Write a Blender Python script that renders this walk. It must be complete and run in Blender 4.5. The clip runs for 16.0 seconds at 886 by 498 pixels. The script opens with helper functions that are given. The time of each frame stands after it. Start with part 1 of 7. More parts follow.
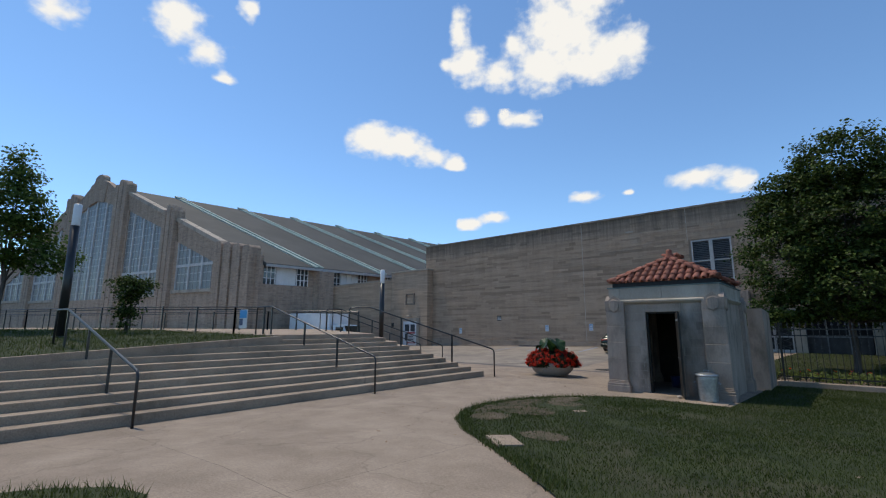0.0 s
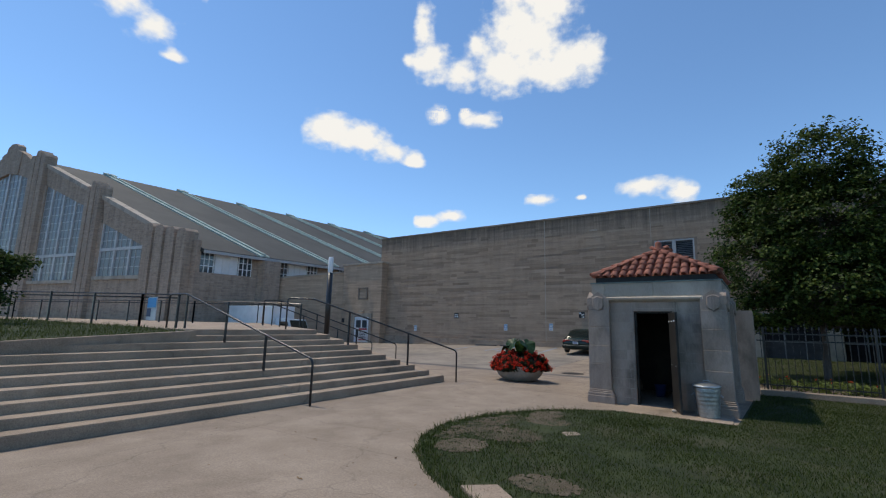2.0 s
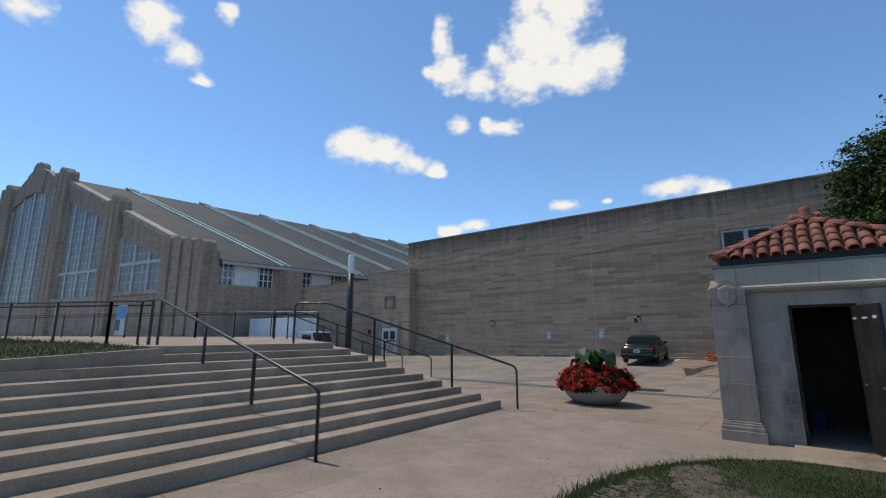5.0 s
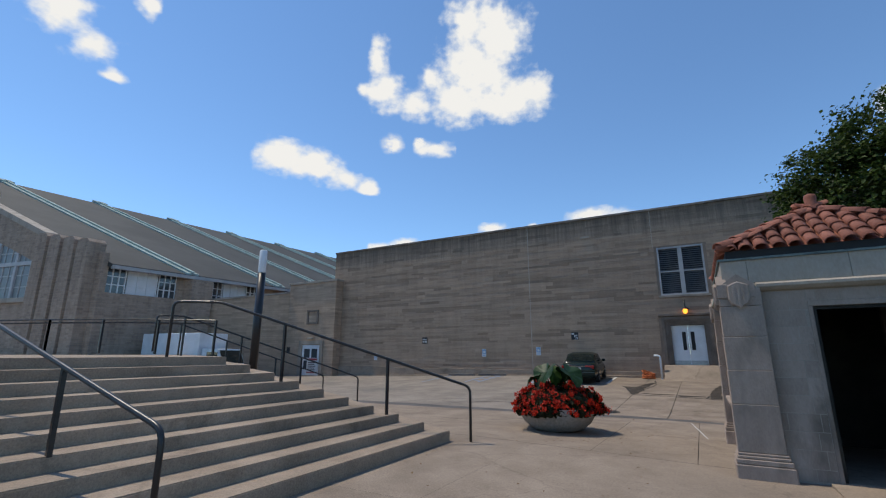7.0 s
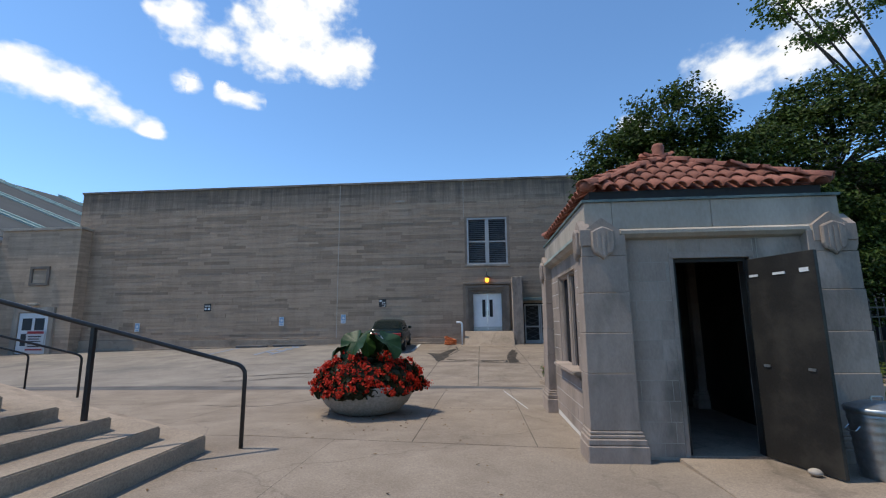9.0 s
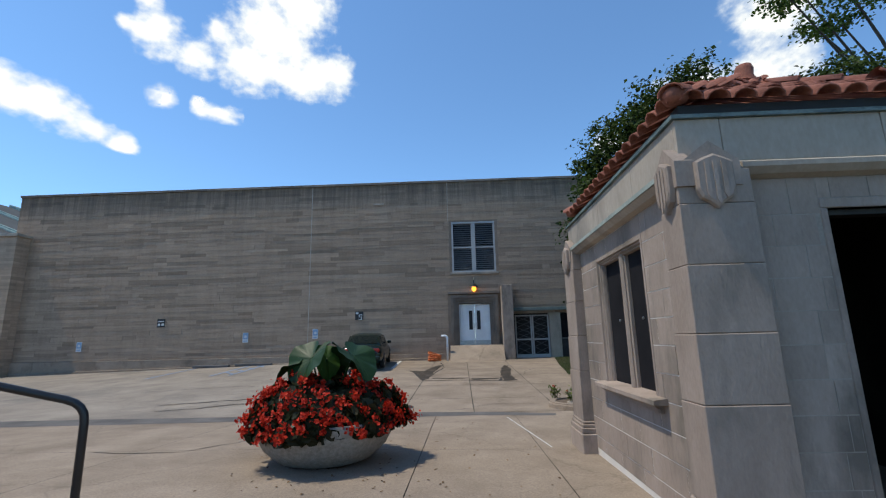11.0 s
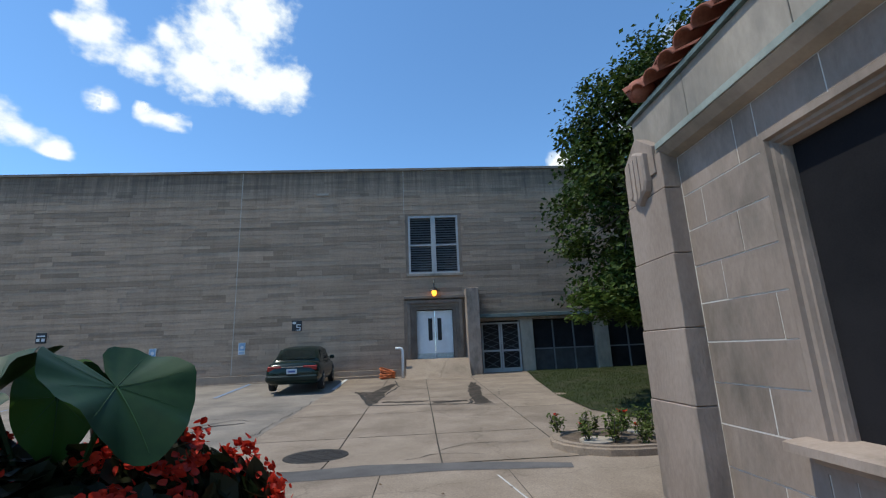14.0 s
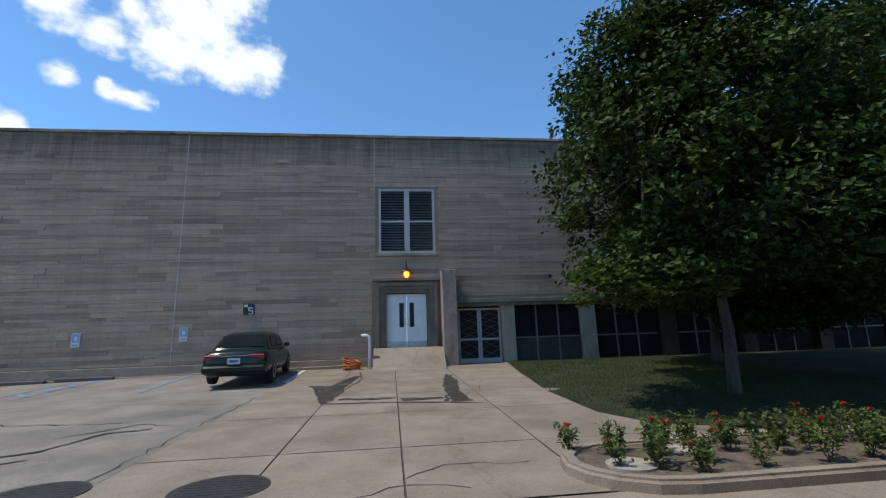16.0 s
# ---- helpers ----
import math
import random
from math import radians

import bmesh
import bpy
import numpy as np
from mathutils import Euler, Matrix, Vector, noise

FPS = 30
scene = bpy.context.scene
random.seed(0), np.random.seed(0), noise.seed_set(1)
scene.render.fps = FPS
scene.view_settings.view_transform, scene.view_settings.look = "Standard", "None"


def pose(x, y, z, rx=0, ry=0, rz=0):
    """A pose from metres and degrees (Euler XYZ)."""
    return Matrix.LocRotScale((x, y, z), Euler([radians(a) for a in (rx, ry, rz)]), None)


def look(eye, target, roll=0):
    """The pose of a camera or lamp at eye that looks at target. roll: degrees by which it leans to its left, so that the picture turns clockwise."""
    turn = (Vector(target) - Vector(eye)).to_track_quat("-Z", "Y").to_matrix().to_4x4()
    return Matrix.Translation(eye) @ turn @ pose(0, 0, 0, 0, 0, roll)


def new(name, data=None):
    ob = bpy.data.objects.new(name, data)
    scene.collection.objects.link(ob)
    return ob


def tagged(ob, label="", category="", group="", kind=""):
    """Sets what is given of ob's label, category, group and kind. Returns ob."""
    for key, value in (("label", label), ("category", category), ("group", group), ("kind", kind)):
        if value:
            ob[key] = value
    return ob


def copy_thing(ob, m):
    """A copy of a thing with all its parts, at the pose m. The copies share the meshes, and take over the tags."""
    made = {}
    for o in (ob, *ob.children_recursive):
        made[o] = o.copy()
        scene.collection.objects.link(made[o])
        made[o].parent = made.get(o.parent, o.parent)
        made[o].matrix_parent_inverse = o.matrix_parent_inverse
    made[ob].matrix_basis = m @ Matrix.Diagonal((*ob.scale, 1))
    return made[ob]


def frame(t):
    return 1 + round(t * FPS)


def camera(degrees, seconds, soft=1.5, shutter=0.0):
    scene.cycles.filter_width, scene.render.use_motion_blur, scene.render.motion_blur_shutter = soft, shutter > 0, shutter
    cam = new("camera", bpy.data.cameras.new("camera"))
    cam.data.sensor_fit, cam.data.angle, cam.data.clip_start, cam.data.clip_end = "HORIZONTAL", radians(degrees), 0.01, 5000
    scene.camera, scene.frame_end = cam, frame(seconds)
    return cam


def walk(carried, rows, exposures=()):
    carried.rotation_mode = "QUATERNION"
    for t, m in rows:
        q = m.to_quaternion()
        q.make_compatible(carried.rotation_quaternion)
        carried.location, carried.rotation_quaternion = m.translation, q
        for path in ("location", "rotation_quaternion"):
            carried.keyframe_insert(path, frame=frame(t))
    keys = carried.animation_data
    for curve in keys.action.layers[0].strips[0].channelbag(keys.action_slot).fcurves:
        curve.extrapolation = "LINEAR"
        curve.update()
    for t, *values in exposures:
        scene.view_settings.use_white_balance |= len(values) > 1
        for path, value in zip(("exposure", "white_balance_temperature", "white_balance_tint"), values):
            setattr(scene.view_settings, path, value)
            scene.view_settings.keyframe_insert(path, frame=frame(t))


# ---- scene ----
cam = camera(89.4, 16.0, 1.2)
PATH = [
    (0, (4.994, -12.761, 1.752), (3.704, -11.271, 2.093), 0.1),
    (0.5, (4.646, -12.353, 1.751), (3.401, -10.832, 2.119), -0.8),
    (1, (4.248, -11.978, 1.751), (3.063, -10.406, 2.104), -0.4),
    (1.5, (3.934, -11.555, 1.735), (2.815, -9.931, 2.07), 0.5),
    (2, (3.538, -11.186, 1.749), (2.402, -9.574, 2.08), 1.3),
    (2.5, (3.152, -10.799, 1.733), (1.974, -9.222, 2.088), 0.8),
    (3, (2.728, -10.438, 1.723), (1.494, -8.91, 2.101), 0.4),
    (5.5, (0.869, -8.563, 1.678), (-0.343, -7.015, 2.046), -0.2),
    (6, (0.47, -8.164, 1.595), (-0.684, -6.567, 1.936), 0.7),
    (6.5, (0.134, -7.707, 1.579), (-0.934, -6.058, 1.953), 0.5),
    (7, (-0.243, -7.267, 1.541), (-1.194, -5.568, 1.998), -0.0),
    (7.5, (-0.542, -6.751, 1.541), (-1.321, -4.958, 1.966), -0.9),
    (8, (-0.777, -6.202, 1.517), (-1.326, -4.324, 1.93), -1.5),
    (8.5, (-0.93, -5.62, 1.492), (-1.285, -3.688, 1.866), -1.3),
    (9, (-1.083, -5.055, 1.46), (-1.245, -3.088, 1.784), -0.6),
    (11.5, (-1.44, -2.29, 1.312), (-1.51, -0.331, 1.711), -1.4),
    (12, (-1.475, -1.715, 1.285), (-1.532, 0.247, 1.67), -1.4),
    (12.5, (-1.529, -1.185, 1.27), (-1.481, 0.774, 1.671), -1.4),
    (13, (-1.512, -0.604, 1.253), (-1.36, 1.348, 1.661), -1.6),
    (13.5, (-1.506, -0.073, 1.247), (-1.356, 1.875, 1.673), -2.0),
    (14, (-1.464, 0.467, 1.254), (-1.342, 2.413, 1.7), -2.4),
    (14.5, (-1.389, 1.017, 1.252), (-1.339, 2.964, 1.708), -2.2),
    (15, (-1.394, 1.468, 1.242), (-1.367, 3.422, 1.669), -2.1),
    (15.5, (-1.365, 2.015, 1.226), (-1.308, 3.971, 1.638), -1.9),
    (16, (-1.312, 2.577, 1.205), (-1.08, 4.523, 1.603), -1.9),
]
walk(cam, [(t, look(e, g, r)) for t, e, g, r in PATH], [(0, -0.17, 6720, 8), (5.5, -0.21, 6700, 8), (7.5, -0.22, 6550, 8), (9, 0.04, 6450, 7), (11.8, 0.05, 6500, 4), (12.8, -0.10, 6260, 3), (14, 0.03, 6200, 3), (16, 0.0, 6200, 3)])

# ---- light ----
world = bpy.data.worlds.new("sky")
scene.world = world
world.use_nodes = True
wn = world.node_tree
sky = wn.nodes.new("ShaderNodeTexSky")
sky.sky_type, sky.sun_disc = "NISHITA", False
SUN_EL, SUN_AZ = 64.0, -97.0          # azimuth clockwise from +y
sky.sun_elevation, sky.sun_rotation = radians(SUN_EL), radians(SUN_AZ)
sky.air_density, sky.dust_density, sky.ozone_density = 0.9, 0.0, 6.5
wn.nodes["Background"].inputs["Strength"].default_value = 0.21
clear = wn.nodes.new("ShaderNodeMix")           # clearer, less violet air
clear.data_type, clear.blend_type = "RGBA", "MULTIPLY"
clear.inputs[0].default_value, clear.inputs[7].default_value = 1.0, (0.92, 1.0, 1.0, 1)
wn.links.new(sky.outputs["Color"], clear.inputs[6])
wn.links.new(clear.outputs[2], wn.nodes["Background"].inputs["Color"])
sun = new("sun", bpy.data.lights.new("sun", "SUN"))
sun.data.energy, sun.data.angle, sun.data.color = 3.6, radians(0.5), (1.0, 0.90, 0.76)
_to_sun = Vector((math.sin(radians(SUN_AZ)) * math.cos(radians(SUN_EL)), math.cos(radians(SUN_AZ)) * math.cos(radians(SUN_EL)), math.sin(radians(SUN_EL))))
sun.rotation_euler = (-_to_sun).to_track_quat("-Z", "Y").to_euler()
sun.location = _to_sun * 60


# ---- materials ----
def node(nt, kind, **props):
    n = nt.nodes.new(kind)
    for key, value in props.items():
        if key in n.inputs:
            n.inputs[key].default_value = value
    return n


def surface(name, dark, light, scale=3.0, rough=0.8, bump=0.3, fine=60.0, metal=0.0, stain=None, stain_scale=0.35, island=0.0, spec=0.3, stretch=(1, 1, 1), piece=0.0, specks=0.0):
    """Two colours mixed by coarse and fine noise, with stains, relief and a tone for each piece."""
    m = bpy.data.materials.new(name)
    m.use_nodes = True
    nt = m.node_tree
    b = nt.nodes["Principled BSDF"]
    b.inputs["Roughness"].default_value, b.inputs["Metallic"].default_value = rough, metal
    b.inputs["Specular IOR Level"].default_value = spec
    tc = nt.nodes.new("ShaderNodeTexCoord")
    mp = nt.nodes.new("ShaderNodeMapping")
    mp.inputs["Scale"].default_value = stretch
    nt.links.new(tc.outputs["Object"], mp.inputs["Vector"])
    coarse, grain = node(nt, "ShaderNodeTexNoise", Scale=scale, Detail=6.0, Roughness=0.6), node(nt, "ShaderNodeTexNoise", Scale=fine, Detail=3.0)
    for n in (coarse, grain):
        nt.links.new(mp.outputs["Vector"], n.inputs["Vector"])
    both = nt.nodes.new("ShaderNodeMath")
    both.operation = "MULTIPLY_ADD"
    both.inputs[1].default_value = 0.35
    nt.links.new(grain.outputs["Fac"], both.inputs[0])
    nt.links.new(coarse.outputs["Fac"], both.inputs[2])
    ramp = nt.nodes.new("ShaderNodeValToRGB")
    ramp.color_ramp.elements[0].position, ramp.color_ramp.elements[1].position = 0.48, 0.86
    ramp.color_ramp.elements[0].color, ramp.color_ramp.elements[1].color = (*dark, 1), (*light, 1)
    nt.links.new(both.outputs[0], ramp.inputs["Fac"])
    out = ramp.outputs["Color"]
    if stain:
        sn = node(nt, "ShaderNodeTexNoise", Scale=stain_scale, Detail=8.0, Roughness=0.65)
        nt.links.new(mp.outputs["Vector"], sn.inputs["Vector"])
        sr = nt.nodes.new("ShaderNodeValToRGB")
        sr.color_ramp.elements[0].position, sr.color_ramp.elements[1].position = 0.5, 0.68
        mx = nt.nodes.new("ShaderNodeMix")
        mx.data_type = "RGBA"
        nt.links.new(sn.outputs["Fac"], sr.inputs["Fac"])
        nt.links.new(sr.outputs["Color"], mx.inputs[0])
        nt.links.new(out, mx.inputs[6])
        mx.inputs[7].default_value = (*stain, 1)
        out = mx.outputs[2]
    if specks:
        vo = node(nt, "ShaderNodeTexVoronoi", Scale=specks)
        vo.feature = "DISTANCE_TO_EDGE"
        warp = node(nt, "ShaderNodeTexNoise", Scale=1.6, Detail=6.0)
        nt.links.new(mp.outputs["Vector"], warp.inputs["Vector"])
        vm = nt.nodes.new("ShaderNodeVectorMath")
        vm.operation = "MULTIPLY_ADD"
        vm.inputs[1].default_value = (0.9, 0.9, 0.9)
        nt.links.new(warp.outputs["Color"], vm.inputs[0])
        nt.links.new(mp.outputs["Vector"], vm.inputs[2])
        nt.links.new(vm.outputs[0], vo.inputs["Vector"])
        hair = node(nt, "ShaderNodeMapRange")
        hair.inputs["From Min"].default_value, hair.inputs["From Max"].default_value = 0.0, 0.006
        hair.inputs["To Min"].default_value, hair.inputs["To Max"].default_value = 0.78, 1.0
        nt.links.new(vo.outputs["Distance"], hair.inputs["Value"])
        gr = node(nt, "ShaderNodeTexNoise", Scale=46.0, Detail=4.0, Roughness=0.8)
        nt.links.new(mp.outputs["Vector"], gr.inputs["Vector"])
        sp = node(nt, "ShaderNodeMapRange")
        sp.inputs["From Min"].default_value, sp.inputs["From Max"].default_value = 0.32, 0.68
        sp.inputs["To Min"].default_value, sp.inputs["To Max"].default_value = 0.74, 1.18
        nt.links.new(gr.outputs["Fac"], sp.inputs["Value"])
        mulv = nt.nodes.new("ShaderNodeMath")
        mulv.operation = "MULTIPLY"
        nt.links.new(hair.outputs["Result"], mulv.inputs[0])
        nt.links.new(sp.outputs["Result"], mulv.inputs[1])
        hs = nt.nodes.new("ShaderNodeHueSaturation")
        nt.links.new(mulv.outputs[0], hs.inputs["Value"])
        nt.links.new(out, hs.inputs["Color"])
        out = hs.outputs["Color"]
    for amount, kind, socket in ((island, "ShaderNodeNewGeometry", "Random Per Island"), (piece, "ShaderNodeObjectInfo", "Random")):
        if amount:
            src = nt.nodes.new(kind)
            mr = node(nt, "ShaderNodeMapRange")
            mr.inputs["To Min"].default_value, mr.inputs["To Max"].default_value = 1 - amount, 1 + amount
            nt.links.new(src.outputs[socket], mr.inputs["Value"])
            hsv = nt.nodes.new("ShaderNodeHueSaturation")
            nt.links.new(mr.outputs["Result"], hsv.inputs["Value"])
            nt.links.new(out, hsv.inputs["Color"])
            out = hsv.outputs["Color"]
    nt.links.new(out, b.inputs["Base Color"])
    if bump:
        bp = node(nt, "ShaderNodeBump", Strength=bump, Distance=0.02)
        nt.links.new(both.outputs[0], bp.inputs["Height"])
        nt.links.new(bp.outputs["Normal"], b.inputs["Normal"])
    return m


def plain(name, colour, rough=0.5, metal=0.0, emit=0.0, spec=0.5):
    m = bpy.data.materials.new(name)
    m.use_nodes = True
    b = m.node_tree.nodes["Principled BSDF"]
    b.inputs["Base Color"].default_value = (*colour, 1)
    b.inputs["Roughness"].default_value, b.inputs["Metallic"].default_value = rough, metal
    b.inputs["Specular IOR Level"].default_value = spec
    if emit:
        b.inputs["Emission Color"].default_value, b.inputs["Emission Strength"].default_value = (*colour, 1), emit
    return m


def ashlar(name, tones, width, height, mortar, bump=0.25, streak=0.5, soot=0.0, pieces=""):
    """Coursed stone: strips of several tones, thin joints, run-off stains. With pieces, the stones are geometry and only take a tone each."""
    m = bpy.data.materials.new(name)
    m.use_nodes = True
    nt = m.node_tree
    b = nt.nodes["Principled BSDF"]
    b.inputs["Roughness"].default_value, b.inputs["Specular IOR Level"].default_value = 0.9, 0.2
    tc = nt.nodes.new("ShaderNodeTexCoord")
    sep = nt.nodes.new("ShaderNodeSeparateXYZ")
    add = nt.nodes.new("ShaderNodeMath")
    com = nt.nodes.new("ShaderNodeCombineXYZ")
    nt.links.new(tc.outputs["Object"], sep.inputs[0])
    nt.links.new(sep.outputs["X"], add.inputs[0])
    nt.links.new(sep.outputs["Y"], add.inputs[1])
    nt.links.new(add.outputs[0], com.inputs["X"])
    nt.links.new(sep.outputs["Z"], com.inputs["Y"])
    bt = nt.nodes.new("ShaderNodeTexBrick")
    bt.offset, bt.offset_frequency, bt.squash, bt.squash_frequency = 0.37, 3, 0.55, 3
    for key, value in (("Scale", 1.0), ("Mortar Size", 0.006), ("Mortar Smooth", 0.3), ("Bias", 0.0), ("Brick Width", width), ("Row Height", height)):
        bt.inputs[key].default_value = value
    bt.inputs["Color1"].default_value, bt.inputs["Color2"].default_value, bt.inputs["Mortar"].default_value = (0, 0, 0, 1), (1, 1, 1, 1), (0.5, 0.5, 0.5, 1)
    nt.links.new(com.outputs[0], bt.inputs["Vector"])
    mp = nt.nodes.new("ShaderNodeMapping")
    mp.inputs["Scale"].default_value = (0.35, 5.0, 1)
    nt.links.new(com.outputs[0], mp.inputs["Vector"])
    band = node(nt, "ShaderNodeTexNoise", Scale=1.3, Detail=5.0, Roughness=0.7)
    nt.links.new(mp.outputs["Vector"], band.inputs["Vector"])
    mp2 = nt.nodes.new("ShaderNodeMapping")
    mp2.inputs["Scale"].default_value = (1.6, 0.22, 1)
    nt.links.new(com.outputs[0], mp2.inputs["Vector"])
    drip = node(nt, "ShaderNodeTexNoise", Scale=0.9, Detail=7.0, Roughness=0.7)
    nt.links.new(mp2.outputs["Vector"], drip.inputs["Vector"])
    grain = node(nt, "ShaderNodeTexNoise", Scale=14.0, Detail=5.0)
    nt.links.new(tc.outputs["Object"], grain.inputs["Vector"])
    # most strips keep the light tone, a few are much darker
    strips = nt.nodes.new("ShaderNodeValToRGB")
    cr = strips.color_ramp
    mid_tone = tuple(0.72 * a + 0.28 * c for a, c in zip(*tones))
    cr.elements[0].position, cr.elements[0].color = 0.04, (*tones[1], 1)
    cr.elements[1].position, cr.elements[1].color = 1.0, (*(1.06 * v for v in tones[0]), 1)
    for pos, tone in ((0.12, tones[1]), (0.18, mid_tone), (0.42, mid_tone), (0.55, tones[0])):
        cr.elements.new(pos).color = (*tone, 1)
    tone_of = bt.outputs["Color"]
    if pieces:
        src = nt.nodes.new("ShaderNodeNewGeometry" if pieces == "island" else "ShaderNodeObjectInfo")
        tone_of = src.outputs["Random Per Island" if pieces == "island" else "Random"]
        for el, tone in zip(cr.elements, (0.70, 0.78, 0.89, 0.96, 1.01, 1.11)):
            el.color = (*(tone * v for v in tones[0]), 1)
        for el, pos in zip(cr.elements, (0.0, 0.10, 0.22, 0.45, 0.72, 1.0)):
            el.position = pos
    nt.links.new(tone_of, strips.inputs["Fac"])
    joints = nt.nodes.new("ShaderNodeMix")
    joints.data_type = "RGBA"
    if pieces:
        joints.inputs[0].default_value = 0.0
    else:
        nt.links.new(bt.outputs["Fac"], joints.inputs[0])
    nt.links.new(strips.outputs["Color"], joints.inputs[6])
    joints.inputs[7].default_value = (*mortar, 1)
    out = joints.outputs[2]
    for src, lo, hi, amount in ((band, 0.35, 0.7, 0.55), (drip, 0.42, 0.7, streak), (grain, 0.3, 0.7, 0.25)):
        rp = node(nt, "ShaderNodeMapRange")
        rp.inputs["From Min"].default_value, rp.inputs["From Max"].default_value = lo, hi
        rp.inputs["To Min"].default_value, rp.inputs["To Max"].default_value = 1 + 0.22 * amount, 1 - 0.3 * amount
        nt.links.new(src.outputs["Fac"], rp.inputs["Value"])
        hs = nt.nodes.new("ShaderNodeHueSaturation")
        nt.links.new(rp.outputs["Result"], hs.inputs["Value"])
        nt.links.new(out, hs.inputs["Color"])
        out = hs.outputs["Color"]
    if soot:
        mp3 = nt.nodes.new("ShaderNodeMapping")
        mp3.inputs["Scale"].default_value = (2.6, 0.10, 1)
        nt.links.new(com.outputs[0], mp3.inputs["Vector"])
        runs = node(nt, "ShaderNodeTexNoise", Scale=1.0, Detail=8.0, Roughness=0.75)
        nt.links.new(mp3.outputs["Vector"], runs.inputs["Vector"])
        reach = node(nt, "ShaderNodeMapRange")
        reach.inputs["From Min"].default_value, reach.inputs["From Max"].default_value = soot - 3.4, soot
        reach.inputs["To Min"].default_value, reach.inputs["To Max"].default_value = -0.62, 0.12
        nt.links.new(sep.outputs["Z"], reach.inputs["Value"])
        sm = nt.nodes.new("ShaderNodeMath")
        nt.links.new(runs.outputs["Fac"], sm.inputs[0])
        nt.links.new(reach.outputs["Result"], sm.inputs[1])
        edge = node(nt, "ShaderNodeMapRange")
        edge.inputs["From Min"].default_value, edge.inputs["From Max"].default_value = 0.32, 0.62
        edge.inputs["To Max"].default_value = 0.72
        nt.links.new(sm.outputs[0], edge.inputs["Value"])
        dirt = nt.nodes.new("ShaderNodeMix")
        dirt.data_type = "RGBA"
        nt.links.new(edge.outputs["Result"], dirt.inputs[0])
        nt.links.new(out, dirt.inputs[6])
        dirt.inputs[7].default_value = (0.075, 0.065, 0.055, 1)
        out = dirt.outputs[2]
    nt.links.new(out, b.inputs["Base Color"])
    bp = node(nt, "ShaderNodeBump", Strength=bump, Distance=0.03)
    nt.links.new((grain if pieces else bt).outputs["Fac"], bp.inputs["Height"])
    bp.invert = True
    nt.links.new(bp.outputs["Normal"], b.inputs["Normal"])
    return m


def leaf_mat(name, dark, light, rough=0.5, through_light=0.35):
    """Leaves: a tone for each leaf, and some light let through."""
    m = bpy.data.materials.new(name)
    m.use_nodes = True
    nt = m.node_tree
    b, o = nt.nodes["Principled BSDF"], nt.nodes["Material Output"]
    b.inputs["Roughness"].default_value, b.inputs["Specular IOR Level"].default_value = rough, 0.15
    geo = nt.nodes.new("ShaderNodeNewGeometry")
    ramp = nt.nodes.new("ShaderNodeValToRGB")
    ramp.color_ramp.elements[0].color, ramp.color_ramp.elements[1].color = (*dark, 1), (*light, 1)
    nt.links.new(geo.outputs["Random Per Island"], ramp.inputs["Fac"])
    nt.links.new(ramp.outputs["Color"], b.inputs["Base Color"])
    tr, mx = nt.nodes.new("ShaderNodeBsdfTranslucent"), nt.nodes.new("ShaderNodeMixShader")
    nt.links.new(ramp.outputs["Color"], tr.inputs["Color"])
    mx.inputs[0].default_value = through_light
    nt.links.new(b.outputs[0], mx.inputs[1])
    nt.links.new(tr.outputs[0], mx.inputs[2])
    nt.links.new(mx.outputs[0], o.inputs["Surface"])
    return m


M_CONC = surface("pavement concrete", (0.215, 0.169, 0.127), (0.305, 0.245, 0.19), 1.3, 0.9, 0.35, 70, stain=(0.195, 0.152, 0.115), stain_scale=0.6, piece=0.07, specks=0.28)
M_JOINT = surface("joint filler", (0.06, 0.052, 0.045), (0.11, 0.098, 0.085), 4, 0.95, 0.2)
M_STEP = surface("step concrete", (0.245, 0.188, 0.138), (0.385, 0.305, 0.232), 1.6, 0.9, 0.25, 60, stain=(0.18, 0.14, 0.105), stain_scale=0.8, piece=0.04, specks=0.1)
M_ASPH = surface("worn asphalt", (0.195, 0.166, 0.138), (0.295, 0.256, 0.214), 0.8, 0.92, 0.3, 90, stain=(0.145, 0.13, 0.115), stain_scale=0.3, specks=0.4)
M_TAR = surface("dark asphalt patch", (0.075, 0.07, 0.068), (0.14, 0.13, 0.125), 1.5, 0.9, 0.3, 90)
M_CRACK = surface("tar crack", (0.028, 0.026, 0.024), (0.06, 0.054, 0.048), 3, 0.85, 0.2)
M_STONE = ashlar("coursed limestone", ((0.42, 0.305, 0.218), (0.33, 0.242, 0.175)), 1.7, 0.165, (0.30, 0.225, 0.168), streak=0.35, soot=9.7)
STRIP_TONES = ((0.343, 0.251, 0.182), (0.23, 0.172, 0.13))
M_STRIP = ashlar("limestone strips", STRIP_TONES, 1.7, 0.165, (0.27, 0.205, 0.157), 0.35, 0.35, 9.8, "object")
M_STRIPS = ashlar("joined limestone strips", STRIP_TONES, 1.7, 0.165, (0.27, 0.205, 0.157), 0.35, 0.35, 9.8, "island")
M_BED = surface("recessed bed joints", (0.21, 0.158, 0.12), (0.28, 0.212, 0.162), 2.0, 0.95, 0.2)
M_BRICK = ashlar("hall brick", ((0.335, 0.255, 0.195), (0.28, 0.21, 0.16)), 0.42, 0.14, (0.24, 0.21, 0.19), streak=0.8)
